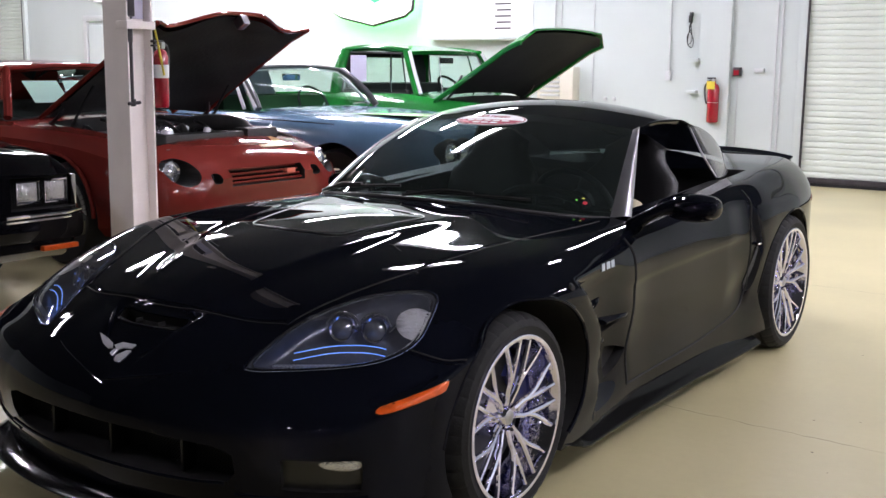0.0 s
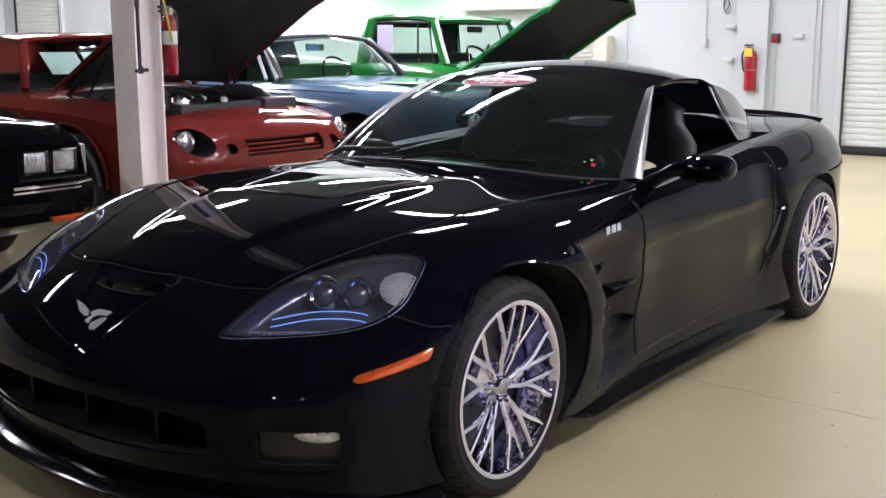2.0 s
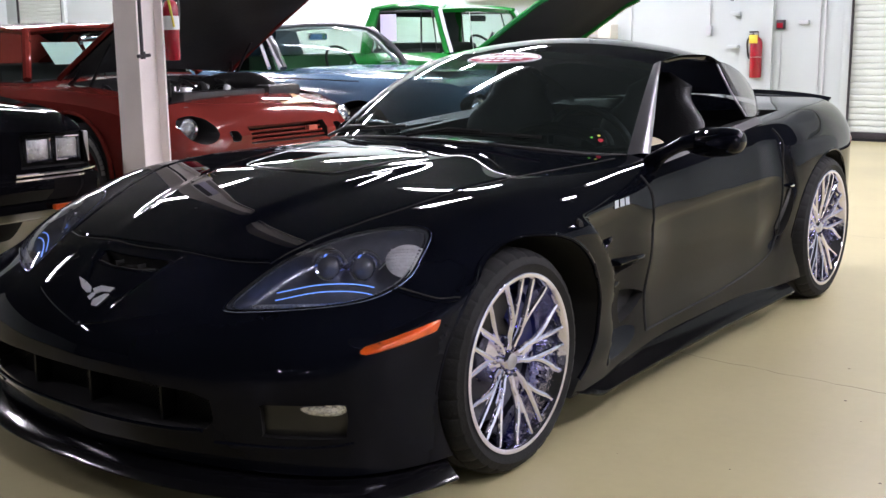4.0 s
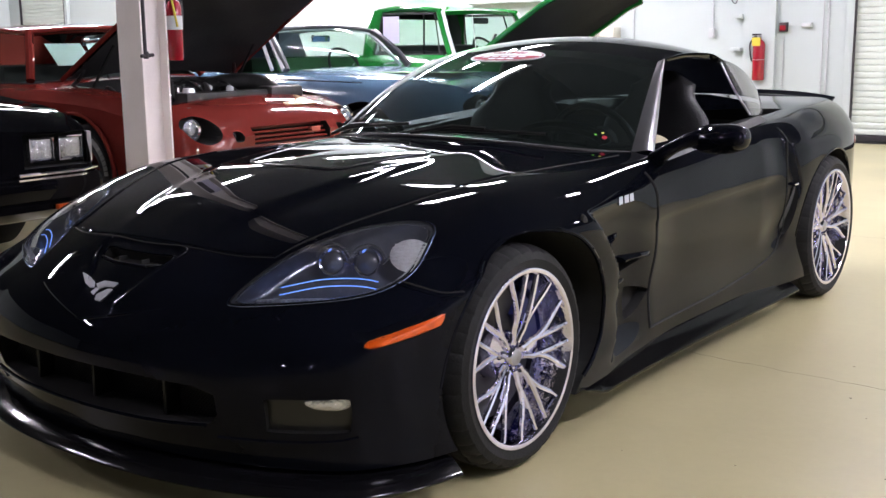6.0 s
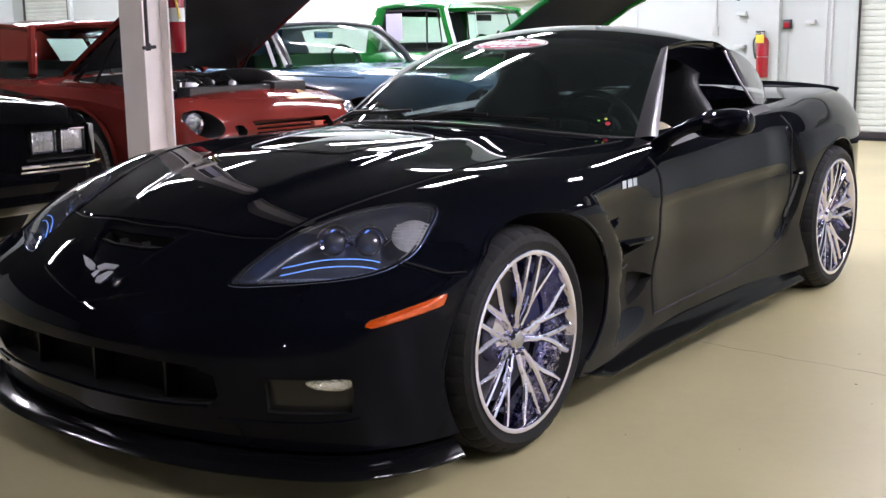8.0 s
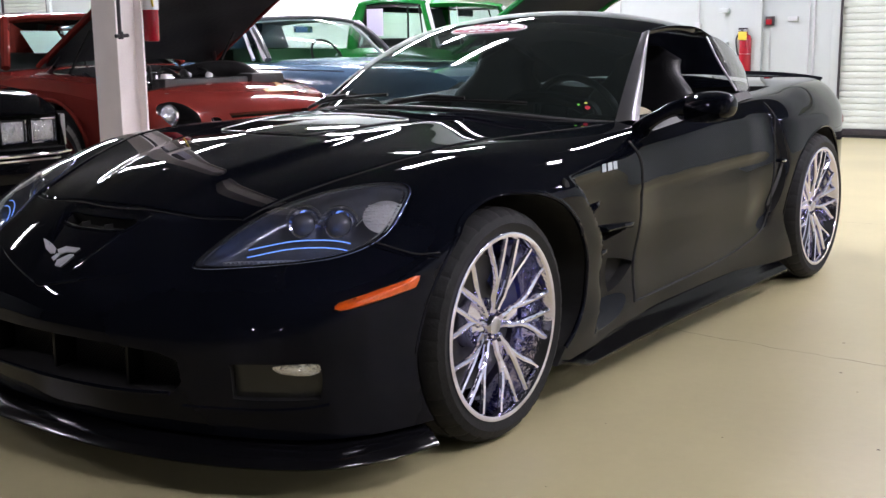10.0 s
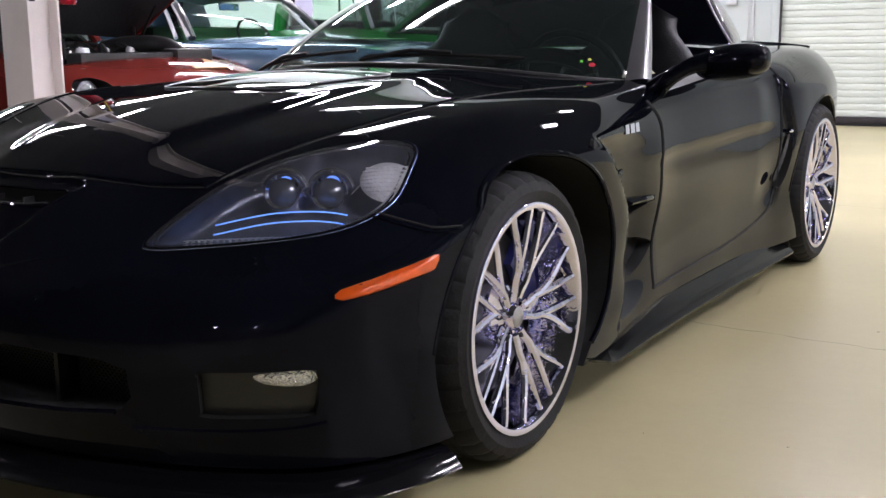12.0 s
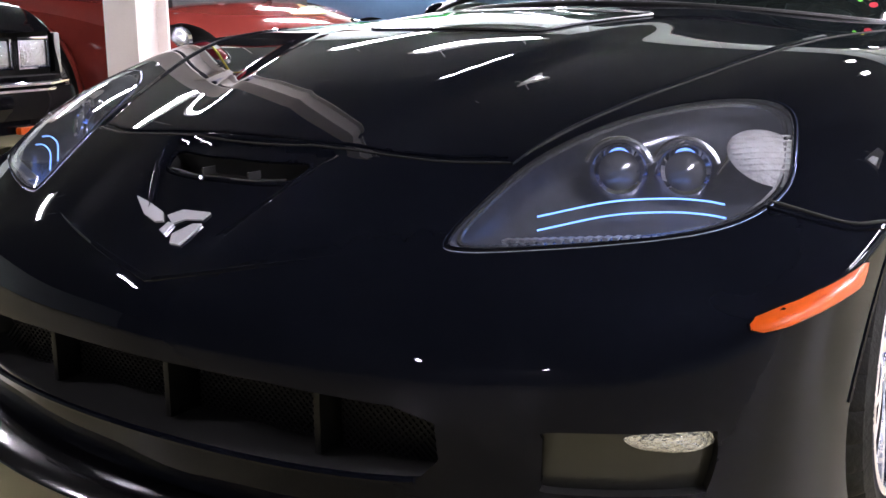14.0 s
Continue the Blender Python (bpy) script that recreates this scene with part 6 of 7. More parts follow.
# ---- green pickup with its hood up
def green_truck():
    t = thing("pickup_truck", "bright green vintage pickup truck with its hood raised", "truck", pose(-3.44, 7.42, 0, 0, 0, 90))
    sec = [(-0.75, 0.9, 0.4, 0.62, 0.85, 0.93, 0.8, 0.95), (-0.6, 0.94, 0.36, 0.65, 0.9, 0.98, 0.84, 1.0), (0.0, 0.96, 0.34, 0.66, 0.95, 1.02, 0.85, 1.04), (0.62, 0.97, 0.34, 0.66, 0.98, 1.06, 0.86, 1.09), (1.0, 0.97, 0.34, 0.66, 1.0, 1.1, 0.86, 1.12), (1.9, 0.97, 0.34, 0.66, 1.0, 1.1, 0.86, 1.12), (4.0, 0.95, 0.4, 0.66, 0.95, 1.03, 0.9, 1.03)]
    body_ = part("body", body_loft(sec), GREEN_PAINT, t)
    bpy.context.view_layer.update()
    cuts_ = [box_cut(-0.72, 0.72, -0.6, 0.5, 0.5, 1.3), box_cut(-0.78, 0.78, 0.95, 1.85, 0.5, 1.3), box_cut(-0.8, 0.8, 2.1, 3.9, 0.6, 1.3)]
    for sx in (1, -1):
        for y in (0.0, 2.92):
            x0, x1 = sorted((sx * 0.55, sx * 1.1))
            cuts_.append(cutter_cylinder(y, 0.36, 0.42, x0, x1))
    cut_away(body_, cuts_, DARK)
    for sx in (1, -1):
        for y in (0.0, 2.92):
            plain_wheel(t, sx * 0.8, y, 0.36, CHROME)
        round_lamp(t, sx * 0.72, -0.77, 0.78, 0.088, True)
    # cab
    def line(y, z, w, bow, drop):
        return lambda v: Vector((w * v, y + bow * v * v, z - drop * v * v))

    base, head, rear = line(0.68, 1.1, 0.8, 0.14, 0.0), line(0.98, 1.56, 0.7, 0.08, 0.02), line(1.88, 1.6, 0.7, -0.03, 0.03)
    low = line(2.0, 1.1, 0.82, -0.04, 0.0)
    for name, a, b, mat in (("windshield", base, head, WINDOW), ("roof", head, rear, GREEN_PAINT), ("rear_window", rear, low, WINDOW)):
        bm = bmesh.new()
        grid(bm, sheet(a, b, 0.035 if name == "roof" else 0.012), 10, 20)
        if name == "roof":
            bmesh.ops.recalc_face_normals(bm, faces=bm.faces)
            bmesh.ops.solidify(bm, geom=bm.faces[:], thickness=0.04)
        part(name, bm, mat, t)
    for sx in (1, -1):
        def pt(x, y, z):
            return (sx * x, y, z)
        part("a_pillar", tube(bmesh.new(), [pt(0.82, 0.83, 1.08), pt(0.77, 0.95, 1.32), pt(0.71, 1.06, 1.54)], 0.035, 8), GREEN_PAINT, t)
        part("pillar_trim", tube(bmesh.new(), [pt(0.815, 0.79, 1.1), pt(0.765, 0.91, 1.33), pt(0.705, 1.02, 1.54)], 0.022, 6), BRIGHT_TRIM, t)
        part("rear_pillar", tube(bmesh.new(), [pt(0.84, 1.93, 1.08), pt(0.8, 1.92, 1.3), pt(0.72, 1.86, 1.55)], 0.07, 10), GREEN_PAINT, t)
        part("roof_edge", tube(bmesh.new(), open_curve([pt(0.71, 1.04, 1.545), pt(0.725, 1.3, 1.575), pt(0.725, 1.6, 1.585), pt(0.72, 1.88, 1.56)], 20), 0.028, 8), GREEN_PAINT, t)
        part("window_frame", tube(bmesh.new(), [pt(0.845, 0.95, 1.1), pt(0.73, 1.1, 1.52), pt(0.735, 1.8, 1.53), pt(0.85, 1.84, 1.1)], 0.014, 6, close=True), TRIM_BLACK, t)
        part("vent_post", tube(bmesh.new(), [pt(0.845, 1.16, 1.1), pt(0.74, 1.24, 1.52)], 0.011, 6), CHROME, t)
        bm = bmesh.new()
        grid(bm, lambda u, v: Vector(pt(0.85 - 0.11 * v, 0.95 + 0.88 * u + 0.13 * v * (1 - u), 1.1 + 0.42 * v)), 6, 6)
        part("side_window", bm, WINDOW, t)
        part("door_card", boxed(min(sx * 0.76, sx * 0.8), max(sx * 0.76, sx * 0.8), 0.95, 1.85, 0.6, 1.14, 0.01), CAB_DARK, t)
    part("paper_sheet", boxed(-0.835, -0.832, 1.5, 1.72, 1.22, 1.5, 0, Matrix.Translation((0.0, 0, 0)) @ Matrix.Rotation(0, 4, "Y")), LILAC_PAPER, t, "lilac paper sheet in the door window", smooth=False)
    part("bench", boxed(-0.72, 0.72, 1.55, 1.75, 0.7, 1.2, 0.06), CAB_DARK, t)
    for x0, x1, z0, z1 in ((-0.74, -0.5, 1.1, 1.54), (0.5, 0.74, 1.1, 1.54), (-0.5, 0.5, 1.1, 1.2), (-0.5, 0.5, 1.48, 1.54)):
        part("cab_back", boxed(x0, x1, 1.84, 1.87, z0, z1, 0.004), CAB_DARK, t)
    part("dash", boxed(-0.74, 0.74, 0.78, 0.98, 0.95, 1.1, 0.03), CAB_GREEN, t)
    m = Matrix.Translation((0.36, 1.2, 1.12)) @ Euler((radians(50), 0, 0)).to_matrix().to_4x4()
    part("steering_wheel", tube(bmesh.new(), [m @ Vector((0.2 * math.cos(a), 0.2 * math.sin(a), 0)) for a in [2 * math.pi * k / 28 for k in range(28)]], 0.014, 6, close=True), CAB_DARK, t)
    part("rear_view_mirror", boxed(-0.13, 0.13, 1.02, 1.05, 1.42, 1.485, 0.012), CAB_DARK, t)
    part("antenna", tube(bmesh.new(), [(-0.82, 0.5, 1.05), (-0.82, 0.56, 1.5)], 0.004, 5), SILVER, t)
    part("door_mirror", boxed(0.98, 1.06, 0.92, 0.96, 1.2, 1.3, 0.02), TRIM_BLACK, t)
    # Three thin chrome lines stand in for highlights on the door.
    for z in (1.04, 0.98, 0.92):
        part("door_highlight_line", tube(bmesh.new(), [(-0.945 - 0.01 * (1.04 - z), 1.25, z - 0.03), (-0.945 - 0.01 * (1.04 - z), 1.7, z - 0.03)], 0.003, 5), CHROME, t)
    hinge = Matrix.Translation((0, 0.6, 1.08)) @ Matrix.Rotation(radians(-32), 4, "X")
    hood = new("hood")
    hood.parent = t

    def hood_at(u, v):
        x = 2 * v - 1
        edge = smoothstep(0.8, 1.0, abs(x))
        return hinge @ Vector((x * 0.88, -1.3 * u + 0.12 * edge * u, 0.05 * (1 - x * x) - 0.05 * edge - 0.03 * smoothstep(0.85, 1, u)))

    bm = bmesh.new()
    grid(bm, hood_at, 16, 24)
    part("hood_skin", bm, GREEN_PAINT, hood)
    bm = bmesh.new()
    grid(bm, lambda u, v: hood_at(0.02 + 0.95 * u, 0.03 + 0.94 * v) - (hinge.to_3x3() @ Vector((0, 0, 0.03))), 12, 20)
    part("hood_liner", bm, UNDERHOOD, hood, "black underside of the hood")
    for v in (0.0, 1.0):
        part("hood_edge", tube(bmesh.new(), [hood_at(k / 12, v) - (hinge.to_3x3() @ Vector((0, 0, 0.015))) for k in range(13)], 0.026, 6), GREEN_PAINT, hood)
    part("hood_edge", tube(bmesh.new(), [hood_at(1, k / 20) - (hinge.to_3x3() @ Vector((0, 0, 0.012))) for k in range(21)], 0.012, 6), GREEN_PAINT, hood)
    part("engine_block", boxed(-0.3, 0.3, -0.3, 0.45, 0.52, 0.92, 0.05), ENGINE_DARK, t)
    part("air_cleaner", lathe(bmesh.new(), [(0.001, 1.04), (0.18, 1.03), (0.19, 0.95)], 28, "z", Matrix.Translation((0, 0.05, 0))), CHROME, t)
    for sx in (1, -1):
        part("hood_hinge", tube(bmesh.new(), [(sx * 0.76, 0.55, 1.0), (sx * 0.78, 0.4, 1.12), (sx * 0.78, 0.3, 1.3)], 0.014, 6), STEEL, t)
    return t


green_truck()

# ---------------------------------------------------------------- steel column with crank and extinguisher
RED_ENAMEL = material("red_enamel", (0.27, 0.006, 0.016), rough=0.25, coat=0.6, var=0.1, grain=8)
DARK_STEEL = material("dark_steel", (0.05, 0.045, 0.05), rough=0.5, metal=0.7, var=0.3, grain=10)
YELLOW = material("yellow_tag", (0.65, 0.5, 0.05), rough=0.5, var=0.1, grain=10)
LABEL_WHITE = material("label_white", (0.7, 0.7, 0.7), rough=0.5)
CX, CY = -2.44, 1.345
bm = bmesh.new()
box(bm, CX - 0.1, CX + 0.1, CY - 0.09, CY - 0.077, 0, CEIL_Z, 0.003)
box(bm, CX - 0.1, CX + 0.1, CY + 0.077, CY + 0.09, 0, CEIL_Z, 0.003)
box(bm, CX + 0.03, CX + 0.04, CY - 0.077, CY + 0.077, 0, CEIL_Z)
tagged(part("column", bm, COLUMN_PAINT), "pale painted steel beam column standing on the floor", "column", kind="structure")
rack = thing("column_rod", "dark steel crank rod hanging on the column under a clamp", "rod", pose(CX, CY, 0))
part("clamp", boxed(0.02, 0.115, -0.1, 0.1, 1.572, 1.615, 0.004), COLUMN_PAINT, rack)
part("rod", tube(bmesh.new(), [(0.09, -0.06, 1.58), (0.09, -0.06, 1.18)], 0.011, 8), DARK_STEEL, rack)
part("rod_sleeve", tube(bmesh.new(), [(0.09, -0.068, 1.575), (0.09, -0.068, 1.5)], 0.02, 8), DARK_STEEL, rack)
part("rod_handle", tube(bmesh.new(), [(0.1, -0.095, 1.165), (0.1, -0.015, 1.17)], 0.01, 8), DARK_STEEL, rack)
part("rod_knob", lathe(bmesh.new(), [(0.001, 1.19), (0.018, 1.19), (0.022, 1.17), (0.018, 1.15), (0.001, 1.15)], 16, "z", Matrix.Translation((0.09, -0.06, 0))), DARK_STEEL, rack)


def extinguisher(m, r, h, label, hose=1):
    t = thing("fire_extinguisher", label, "fire extinguisher", m)
    part("cylinder", lathe(bmesh.new(), [(0.001, 0.0), (r * 0.9, 0.004), (r, 0.02), (r, h * 0.78), (r * 0.8, h * 0.86), (r * 0.35, h * 0.9), (r * 0.3, h * 0.94), (0.001, h * 0.94)], 28, "z"), RED_ENAMEL, t)
    part("label_band", lathe(bmesh.new(), [(r + 0.001, h * 0.46), (r + 0.001, h * (0.66 if r < 0.06 else 0.465))], 28, "z"), LABEL_WHITE, t)
    part("valve", boxed(-0.02, 0.02, -0.02, 0.02, h * 0.9, h, 0.005), SILVER, t)
    part("lever", boxed(-0.012, 0.012, -0.09, 0.02, h * 0.99, h * 1.03, 0.004), DARK_STEEL, t)
    part("lever", boxed(-0.012, 0.012, -0.09, 0.02, h * 0.93, h * 0.96, 0.004), DARK_STEEL, t)
    part("hose", tube(bmesh.new(), open_curve([(0, hose * y, h * z) for y, z in ((0.02, 0.95), (0.06, 0.95), (r + 0.04, 0.8), (r + 0.03, 0.55), (r + 0.01, 0.42))], 20), 0.011, 8), TRIM_BLACK, t)
    part("bracket", boxed(-r - 0.03, -r + 0.004, -0.03, 0.03, h * 0.3, h * 0.8, 0.003), STEEL, t)
    return t


part("box", boxed(0.05, 0.1, -0.085, -0.03, 1.64, 1.95, 0.004), DARK_STEEL, rack)
part("card", boxed(0.045, 0.06, -0.02, 0.06, 1.63, 2.0, 0.002), LILAC_PAPER, rack)
extinguisher(pose(CX + 0.1, CY + 0.142, 1.135, 0, 0, 20), 0.043, 0.37, "red fire extinguisher with a white label, hung on the column")
part("strap", tube(bmesh.new(), open_curve([(0.12, 0.09, 1.57), (0.13, 0.11, 1.45), (0.145, 0.125, 1.32)], 10), 0.006, 6), YELLOW, rack, "yellow strap")
wall_ext = extinguisher(pose(-2.6, FAR_Y - 0.1, 0.72, 0, 0, -90), 0.075, 0.55, "red fire extinguisher with a yellow tag, hung on the white wall", -1)
part("tag", boxed(0.08, 0.086, -0.06, 0.045, 0.42, 0.52, 0.002), YELLOW, wall_ext, "yellow inspection tag")

# ---------------------------------------------------------------- far wall: pilaster, roller doors, conduits, sign, shelf
GREY_LINE = material("conduit_grey", (0.5, 0.52, 0.53), rough=0.5, metal=0.3)
tagged(part("pilaster", boxed(-2.82, -2.42, FAR_Y - 0.07, FAR_Y, 0, CEIL_Z, 0.004), WHITE_WALL, smooth=False), "white boxed-in wall pilaster", "pilaster", kind="structure")


SLAT = 0.0735


def roller_door(x0, x1, top, label):
    t = thing("roller_door", label, "roller door", kind="structure")
    n = int((top - 0.1) / SLAT)
    bm = bmesh.new()
    prof = [(0, 0.0), (-0.013, 0.005), (-0.017, 0.02), (-0.0175, 0.045), (-0.015, 0.062), (-0.006, 0.07), (0.0, 0.0725)]
    a = [bm.verts.new((x0, y, z)) for y, z in prof]
    b = [bm.verts.new((x1, y, z)) for y, z in prof]
    for k in range(len(prof) - 1):
        bm.faces.new((a[k], b[k], b[k + 1], a[k + 1]))
    first = part("slat", bm, DOOR_PAINT, t)
    first.matrix_basis = pose(0, FAR_Y - 0.012, 0.1)
    for k in range(1, n):
        s = first.copy()
        scene.collection.objects.link(s)
        s.matrix_basis = pose(0, FAR_Y - 0.012, 0.1 + SLAT * k)
    part("bottom_bar", boxed(x0, x1, FAR_Y - 0.05, FAR_Y - 0.012, 0.035, 0.1, 0.004), DARK_STEEL, t)
    part("bottom_seal", boxed(x0, x1, FAR_Y - 0.06, FAR_Y - 0.01, 0.0, 0.035), RUBBER, t)
    for x in (x0 - 0.05, x1 + 0.05):
        part("guide_rail", boxed(x - 0.045, x + 0.045, FAR_Y - 0.07, FAR_Y - 0.003, 0, top + 0.1, 0.004), WHITE_WALL, t)
        part("rail_gap", boxed(x + (0.047 if x < x0 else -0.062), x + (0.062 if x < x0 else -0.047), FAR_Y - 0.075, FAR_Y - 0.01, 0, top + 0.1), DARK_STEEL, t)
    part("hood_box", boxed(x0 - 0.1, x1 + 0.1, FAR_Y - 0.35, FAR_Y - 0.003, top + 0.1, top + 0.5, 0.01), WHITE_WALL, t)
    return t


roller_door(-1.48, 2.3, 3.6, "pale ribbed metal roller door, closed down to the floor")
roller_door(-20.5 + 2, -16.95, 3.2, "white ribbed metal roller door, closed")
# man door at the far end
d = thing("door_1", "white painted metal door in a plain frame", "door", kind="structure")
part("door_leaf", boxed(-14.95, -14.05, FAR_Y - 0.04, FAR_Y - 0.003, 0, 2.08, 0.004), WHITE_WALL, d)
for x in (-15.03, -13.97):
    part("jamb", boxed(x - 0.05, x + 0.05, FAR_Y - 0.06, FAR_Y - 0.003, 0, 2.16, 0.004), GREY_LINE, d)
part("lintel", boxed(-15.08, -13.92, FAR_Y - 0.06, FAR_Y - 0.003, 2.16, 2.26, 0.004), GREY_LINE, d)
twin = thing("emergency_light", "small white emergency light with two round lamps", "emergency light")
part("case", boxed(-14.7, -14.3, FAR_Y - 0.1, FAR_Y, 2.5, 2.62, 0.01), FIXTURE, twin)
for x in (-14.82, -14.2):
    part("lamp_head", lathe(bmesh.new(), [(0.001, -0.06), (0.08, -0.05), (0.085, 0.0), (0.05, 0.05)], 18, "z", Matrix.Translation((x, FAR_Y - 0.1, 2.62)) @ Matrix.Rotation(math.pi / 2, 4, "X")), FIXTURE, twin)


def conduit(points, r=0.012, label="thin grey conduit running down the white wall"):
    t = thing("conduit", label, "conduit", group="wall conduits")
    part("pipe", tube(bmesh.new(), points, r, 8), GREY_LINE, t)


W = FAR_Y - 0.012
conduit([(-2.33, W, 1.3), (-2.33, W, 0.0)], 0.006)
conduit([(-1.8, W, CEIL_Z), (-1.8, W, 0.0)], 0.014)
conduit([(-1.86, W, CEIL_Z), (-1.86, W, 0.0)], 0.008)
conduit([(-3.25, W, CEIL_Z), (-3.25, W, 1.35)], 0.01)
conduit([(-4.95, W, CEIL_Z), (-4.95, W, 0.9)], 0.012)
conduit([(-4.85, W, CEIL_Z), (-4.85, W, 0.9)], 0.008)
conduit([(-4.35, W, CEIL_Z), (-4.35, W, 0.5)], 0.006)


def wall_box(x, z, w, h, mat, name, label, cat, depth=0.05):
    t = thing(name, label, cat)
    part("case", boxed(x - w / 2, x + w / 2, FAR_Y - depth, FAR_Y, z - h / 2, z + h / 2, 0.006), mat, t)
    return t


b = wall_box(-2.33, 1.36, 0.1, 0.11, DARK_STEEL, "alarm_box", "dark alarm call box with a red front on the wall", "alarm")
part("front", boxed(-2.37, -2.3, FAR_Y - 0.056, FAR_Y - 0.05, 1.32, 1.38, 0.003), RED_ENAMEL, b)
wall_box(-2.05, 1.38, 0.12, 0.05, GREY_LINE, "junction_box", "small grey junction box on the wall", "junction box")
b = wall_box(-2.88, 1.5, 0.12, 0.05, WHITE_WALL, "junction_box", "small white junction box on the wall", "junction box", 0.12)
b = wall_box(-2.9, 1.1, 0.13, 0.04, WHITE_WALL, "wall_bracket", "small white bracket on the pilaster", "bracket", 0.12)
b = wall_box(-3.25, 1.3, 0.07, 0.12, GREY_LINE, "outlet_box", "grey outlet box at the end of a conduit", "outlet")
for k, x in enumerate((-4.15, -4.02)):
    wall_box(x, 0.98, 0.05, 0.05, GREY_LINE, "wall_bolt", "small grey bolt plate on the wall", "bolt plate", 0.03)
cable = thing("hanging_cable", "coiled black cable hanging on the wall", "cable")
part("hook", boxed(-2.98, -2.95, FAR_Y - 0.06, FAR_Y, 2.05, 2.1, 0.004), STEEL, cable)
part("plug", boxed(-2.985, -2.945, FAR_Y - 0.075, FAR_Y - 0.03, 1.97, 2.06, 0.008), TRIM_BLACK, cable)
for x, low in ((-0.012, 1.7), (0.014, 1.66)):
    loop = [(-2.965 + x, FAR_Y - 0.05, 1.99), (-2.965 - x, FAR_Y - 0.055, 1.9), (-2.965 + x * 3.2, FAR_Y - 0.05, low + 0.1), (-2.965 + x * 2, FAR_Y - 0.05, low), (-2.965 - x * 2.2, FAR_Y - 0.05, low + 0.05), (-2.965 - x, FAR_Y - 0.045, 1.88), (-2.965 + x, FAR_Y - 0.04, 1.98)]
    part("cord", tube(bmesh.new(), open_curve(loop, 40), 0.006, 6), TRIM_BLACK, cable)

# shield sign with green edge light, shelf, list
BOARD_WHITE = material("board_white", (0.52, 0.56, 0.56), rough=0.45, var=0.03)
SIGN_WHITE = material("sign_white", (0.85, 0.86, 0.86), rough=0.35)
SIGN_GREEN = material("sign_green", (0.05, 0.45, 0.2), rough=0.4)
GREEN_TUBE = material("green_neon", (0.1, 0.8, 0.2), emit=(0.12, 1.0, 0.18), strength=30.0)
sign = thing("shield_sign", "white shield-shaped wall sign edged in dark metal, lit green behind", "sign")
SHIELD = [(-0.8, 0.95), (-0.78, 0.15), (-0.62, 0.07), (0.0, -0.06), (0.6, 0.07), (0.72, 0.15), (0.82, 0.95)]


def slab(points, y0, y1, cx, cz, k=1.0):
    bm = bmesh.new()
    a = [bm.verts.new((cx + x * k, y0, cz + z)) for x, z in points]
    b = [bm.verts.new((cx + x * k, y1, cz + z)) for x, z in points]
    bm.faces.new(a)
    bm.faces.new(b)
    for q in range(len(a)):
        w = (q + 1) % len(a)
        bm.faces.new((a[q], a[w], b[w], b[q]))
    return bm


part("face", slab(SHIELD, FAR_Y - 0.24, FAR_Y - 0.14, -7.98, 2.06), SIGN_WHITE, sign, smooth=False)
part("edge", tube(bmesh.new(), [(-7.98 + x, FAR_Y - 0.19, 2.06 + z) for x, z in SHIELD], 0.034, 4, close=True), DARK_STEEL, sign, smooth=False)
part("emblem", slab([(-0.35, 0.44), (-0.1, 0.37), (0.1, 0.54), (0.3, 0.54), (0.1, 0.4), (0.3, 0.34), (0.05, 0.26), (-0.1, 0.34)], FAR_Y - 0.247, FAR_Y - 0.243, -7.98, 2.06), SIGN_GREEN, sign, smooth=False)
part("neon_tube", tube(bmesh.new(), [(-7.98 + x * 0.85, FAR_Y - 0.1, 2.08 + z * 0.88) for x, z in SHIELD], 0.022, 6, close=True), GREEN_TUBE, sign, "green glowing tube behind the sign")
for x in (-8.4, -7.5):
    part("standoff", boxed(x - 0.02, x + 0.02, FAR_Y - 0.15, FAR_Y, 2.5, 2.54), DARK_STEEL, sign)
shelf = thing("wall_shelf", "long narrow white shelf fixed to the wall", "shelf")
part("board", boxed(-7.0, -5.4, FAR_Y - 0.16, FAR_Y, 1.77, 1.82, 0.006), WHITE_WALL, shelf)
board = thing("paper_list", "white sheet with rows of dark print on the wall", "notice")
part("sheet", boxed(-6.0, -5.55, FAR_Y - 0.014, FAR_Y - 0.002, 1.86, 2.7), SIGN_WHITE, board, smooth=False)
for k in range(9):
    part("text_bar", boxed(-5.93 + 0.03 * (k % 2), -5.66, FAR_Y - 0.017, FAR_Y - 0.015, 1.92 + k * 0.085, 1.945 + k * 0.085), DARK_STEEL, board, smooth=False)
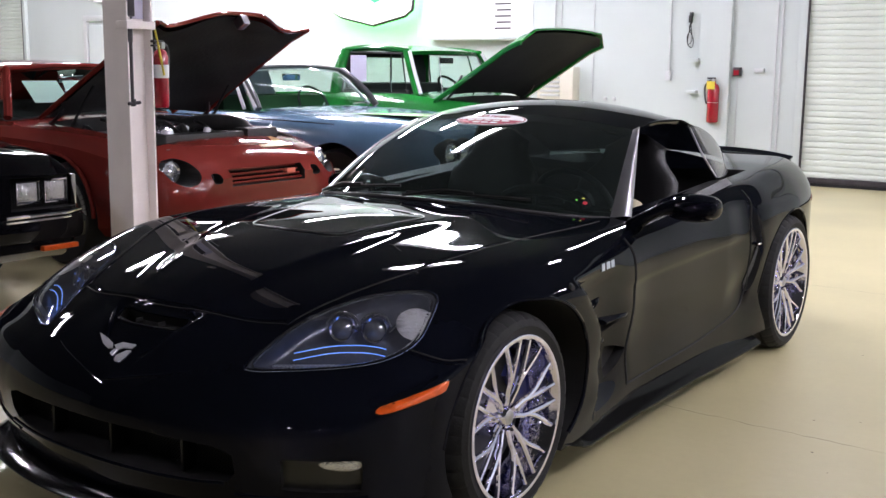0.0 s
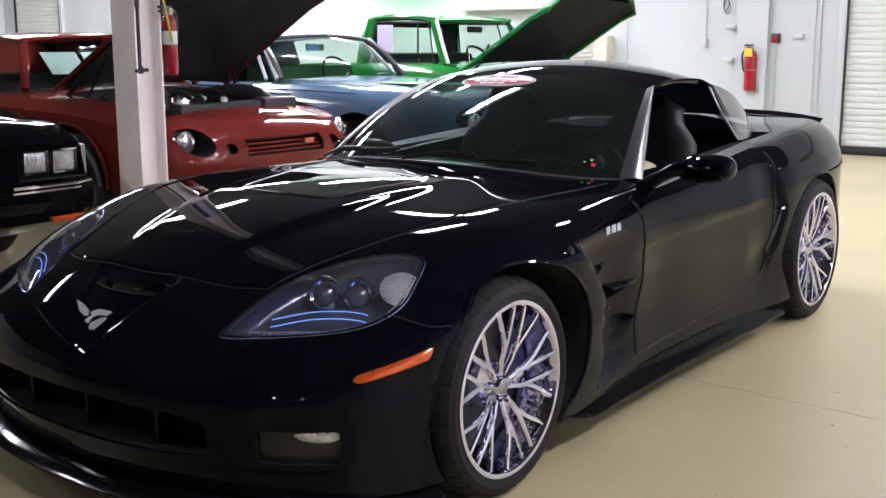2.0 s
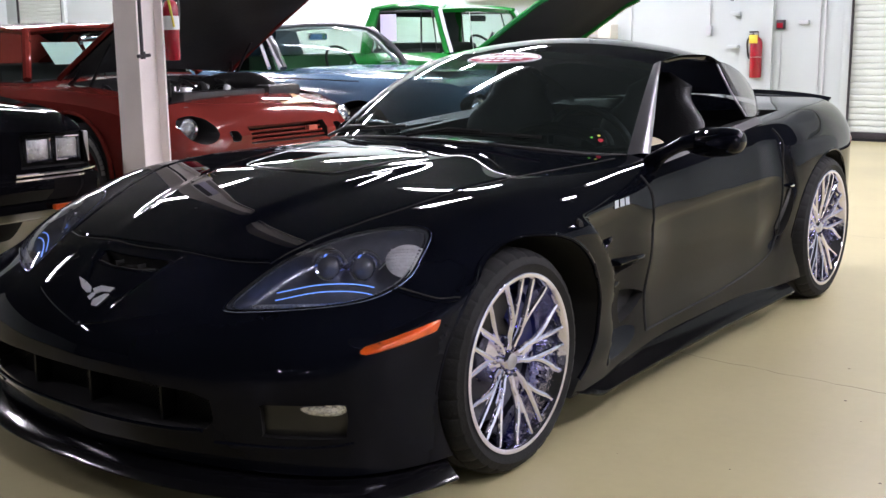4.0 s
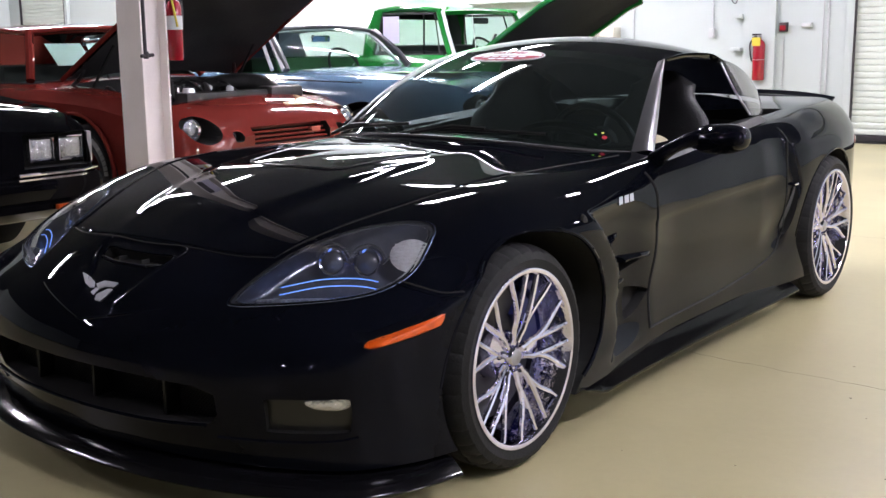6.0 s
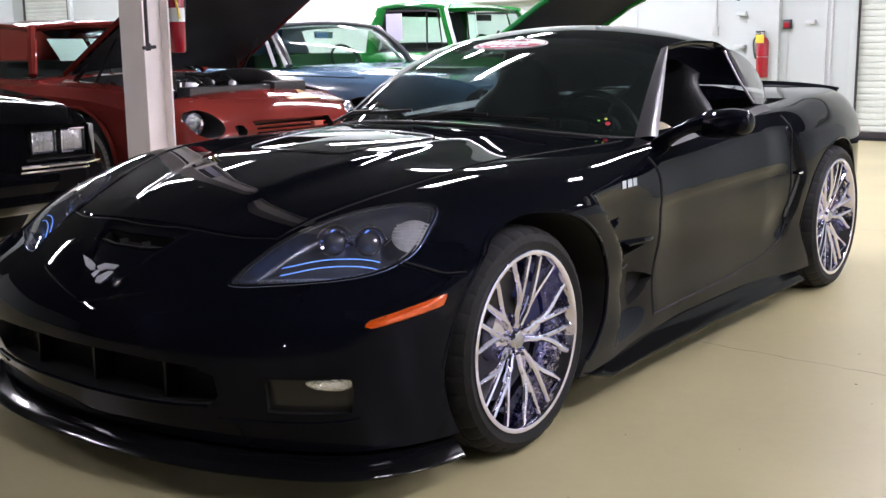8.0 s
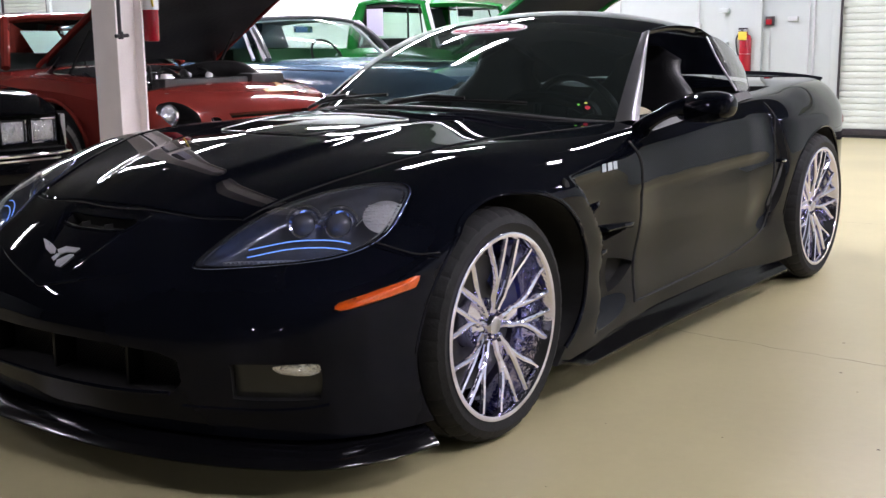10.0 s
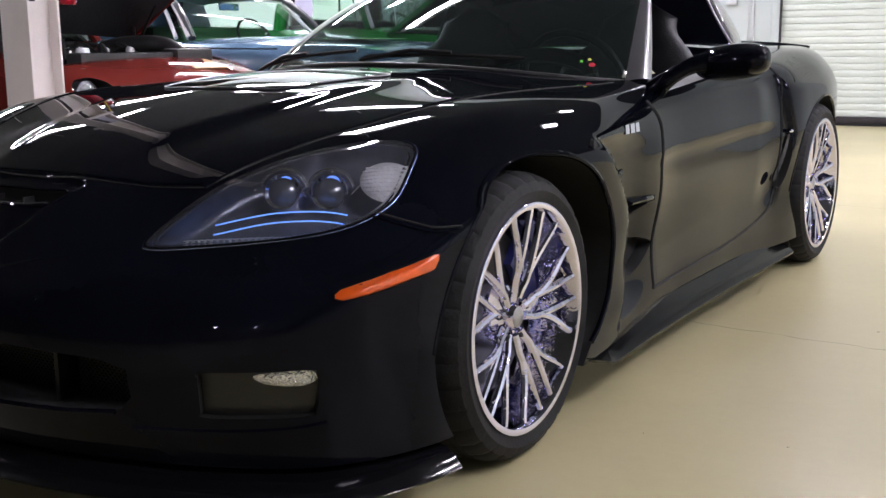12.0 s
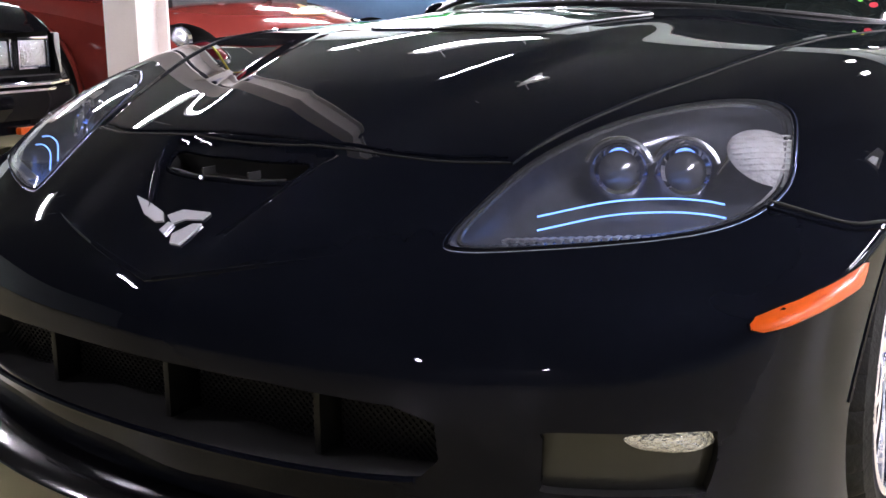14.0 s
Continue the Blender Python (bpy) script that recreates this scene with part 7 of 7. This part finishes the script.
tagged(part("wall_panel_board", boxed(-7.3, -5.3, FAR_Y - 0.006, FAR_Y - 0.002, 1.82, 3.2), BOARD_WHITE, smooth=False), "large white board above the shelf", "board")
heater = thing("wall_vent", "beige louvred metal vent unit on the wall", "vent")
part("case", boxed(-5.1, -4.55, FAR_Y - 0.2, FAR_Y, 0.95, 1.4, 0.01), material("beige_metal", (0.6, 0.58, 0.5), rough=0.5, var=0.06), heater)
for k in range(6):
    part("louvre", boxed(-5.05, -4.75, FAR_Y - 0.22, FAR_Y - 0.2, 1.0 + 0.06 * k, 1.03 + 0.06 * k, 0.002), GREY_LINE, heater)

# ---------------------------------------------------------------- floor cracks
crack = material("crack_dark", (0.12, 0.1, 0.075), rough=0.8)
rnd = random.Random(4)
for pts in ([(0.5, 1.42), (0.9, 1.375), (1.22, 1.345), (1.6, 1.33), (2.6, 1.28), (4.2, 1.25)], [(0.2, 4.4), (1.8, 4.33), (3.5, 4.36)]):
    bm = bmesh.new()
    line = []
    for a, b in zip(pts, pts[1:]):
        for k in range(10):
            t = k / 10
            line.append((a[0] + (b[0] - a[0]) * t, a[1] + (b[1] - a[1]) * t + rnd.uniform(-0.008, 0.008)))
    for a, b in zip(line, line[1:]):
        w = rnd.uniform(0.0008, 0.0022)
        bm.faces.new([bm.verts.new((x, y, 0.0012)) for x, y in ((a[0], a[1] - w), (b[0], b[1] - w), (b[0], b[1] + w), (a[0], a[1] + w))])
    tagged(part("floor_crack", bm, crack, smooth=False), "hairline crack in the concrete floor", "crack", kind="structure")

rnd = random.Random(11)
bm = bmesh.new()
for k in range(70):
    x, y, r = rnd.uniform(0.9, 4.2), rnd.uniform(-1.6, 4.5), rnd.uniform(0.002, 0.007)
    if abs(x) < 1.0 and y > -0.9:
        continue
    bm.faces.new([bm.verts.new((x + r * rnd.uniform(0.5, 1.4) * math.cos(a), y + r * rnd.uniform(0.5, 1.2) * math.sin(a), 0.0012)) for a in [2 * math.pi * q / 7 for q in range(7)]])
tagged(part("floor_specks", bm, crack, smooth=False), "tiny dark specks of dirt on the floor", "dirt", kind="stuff")
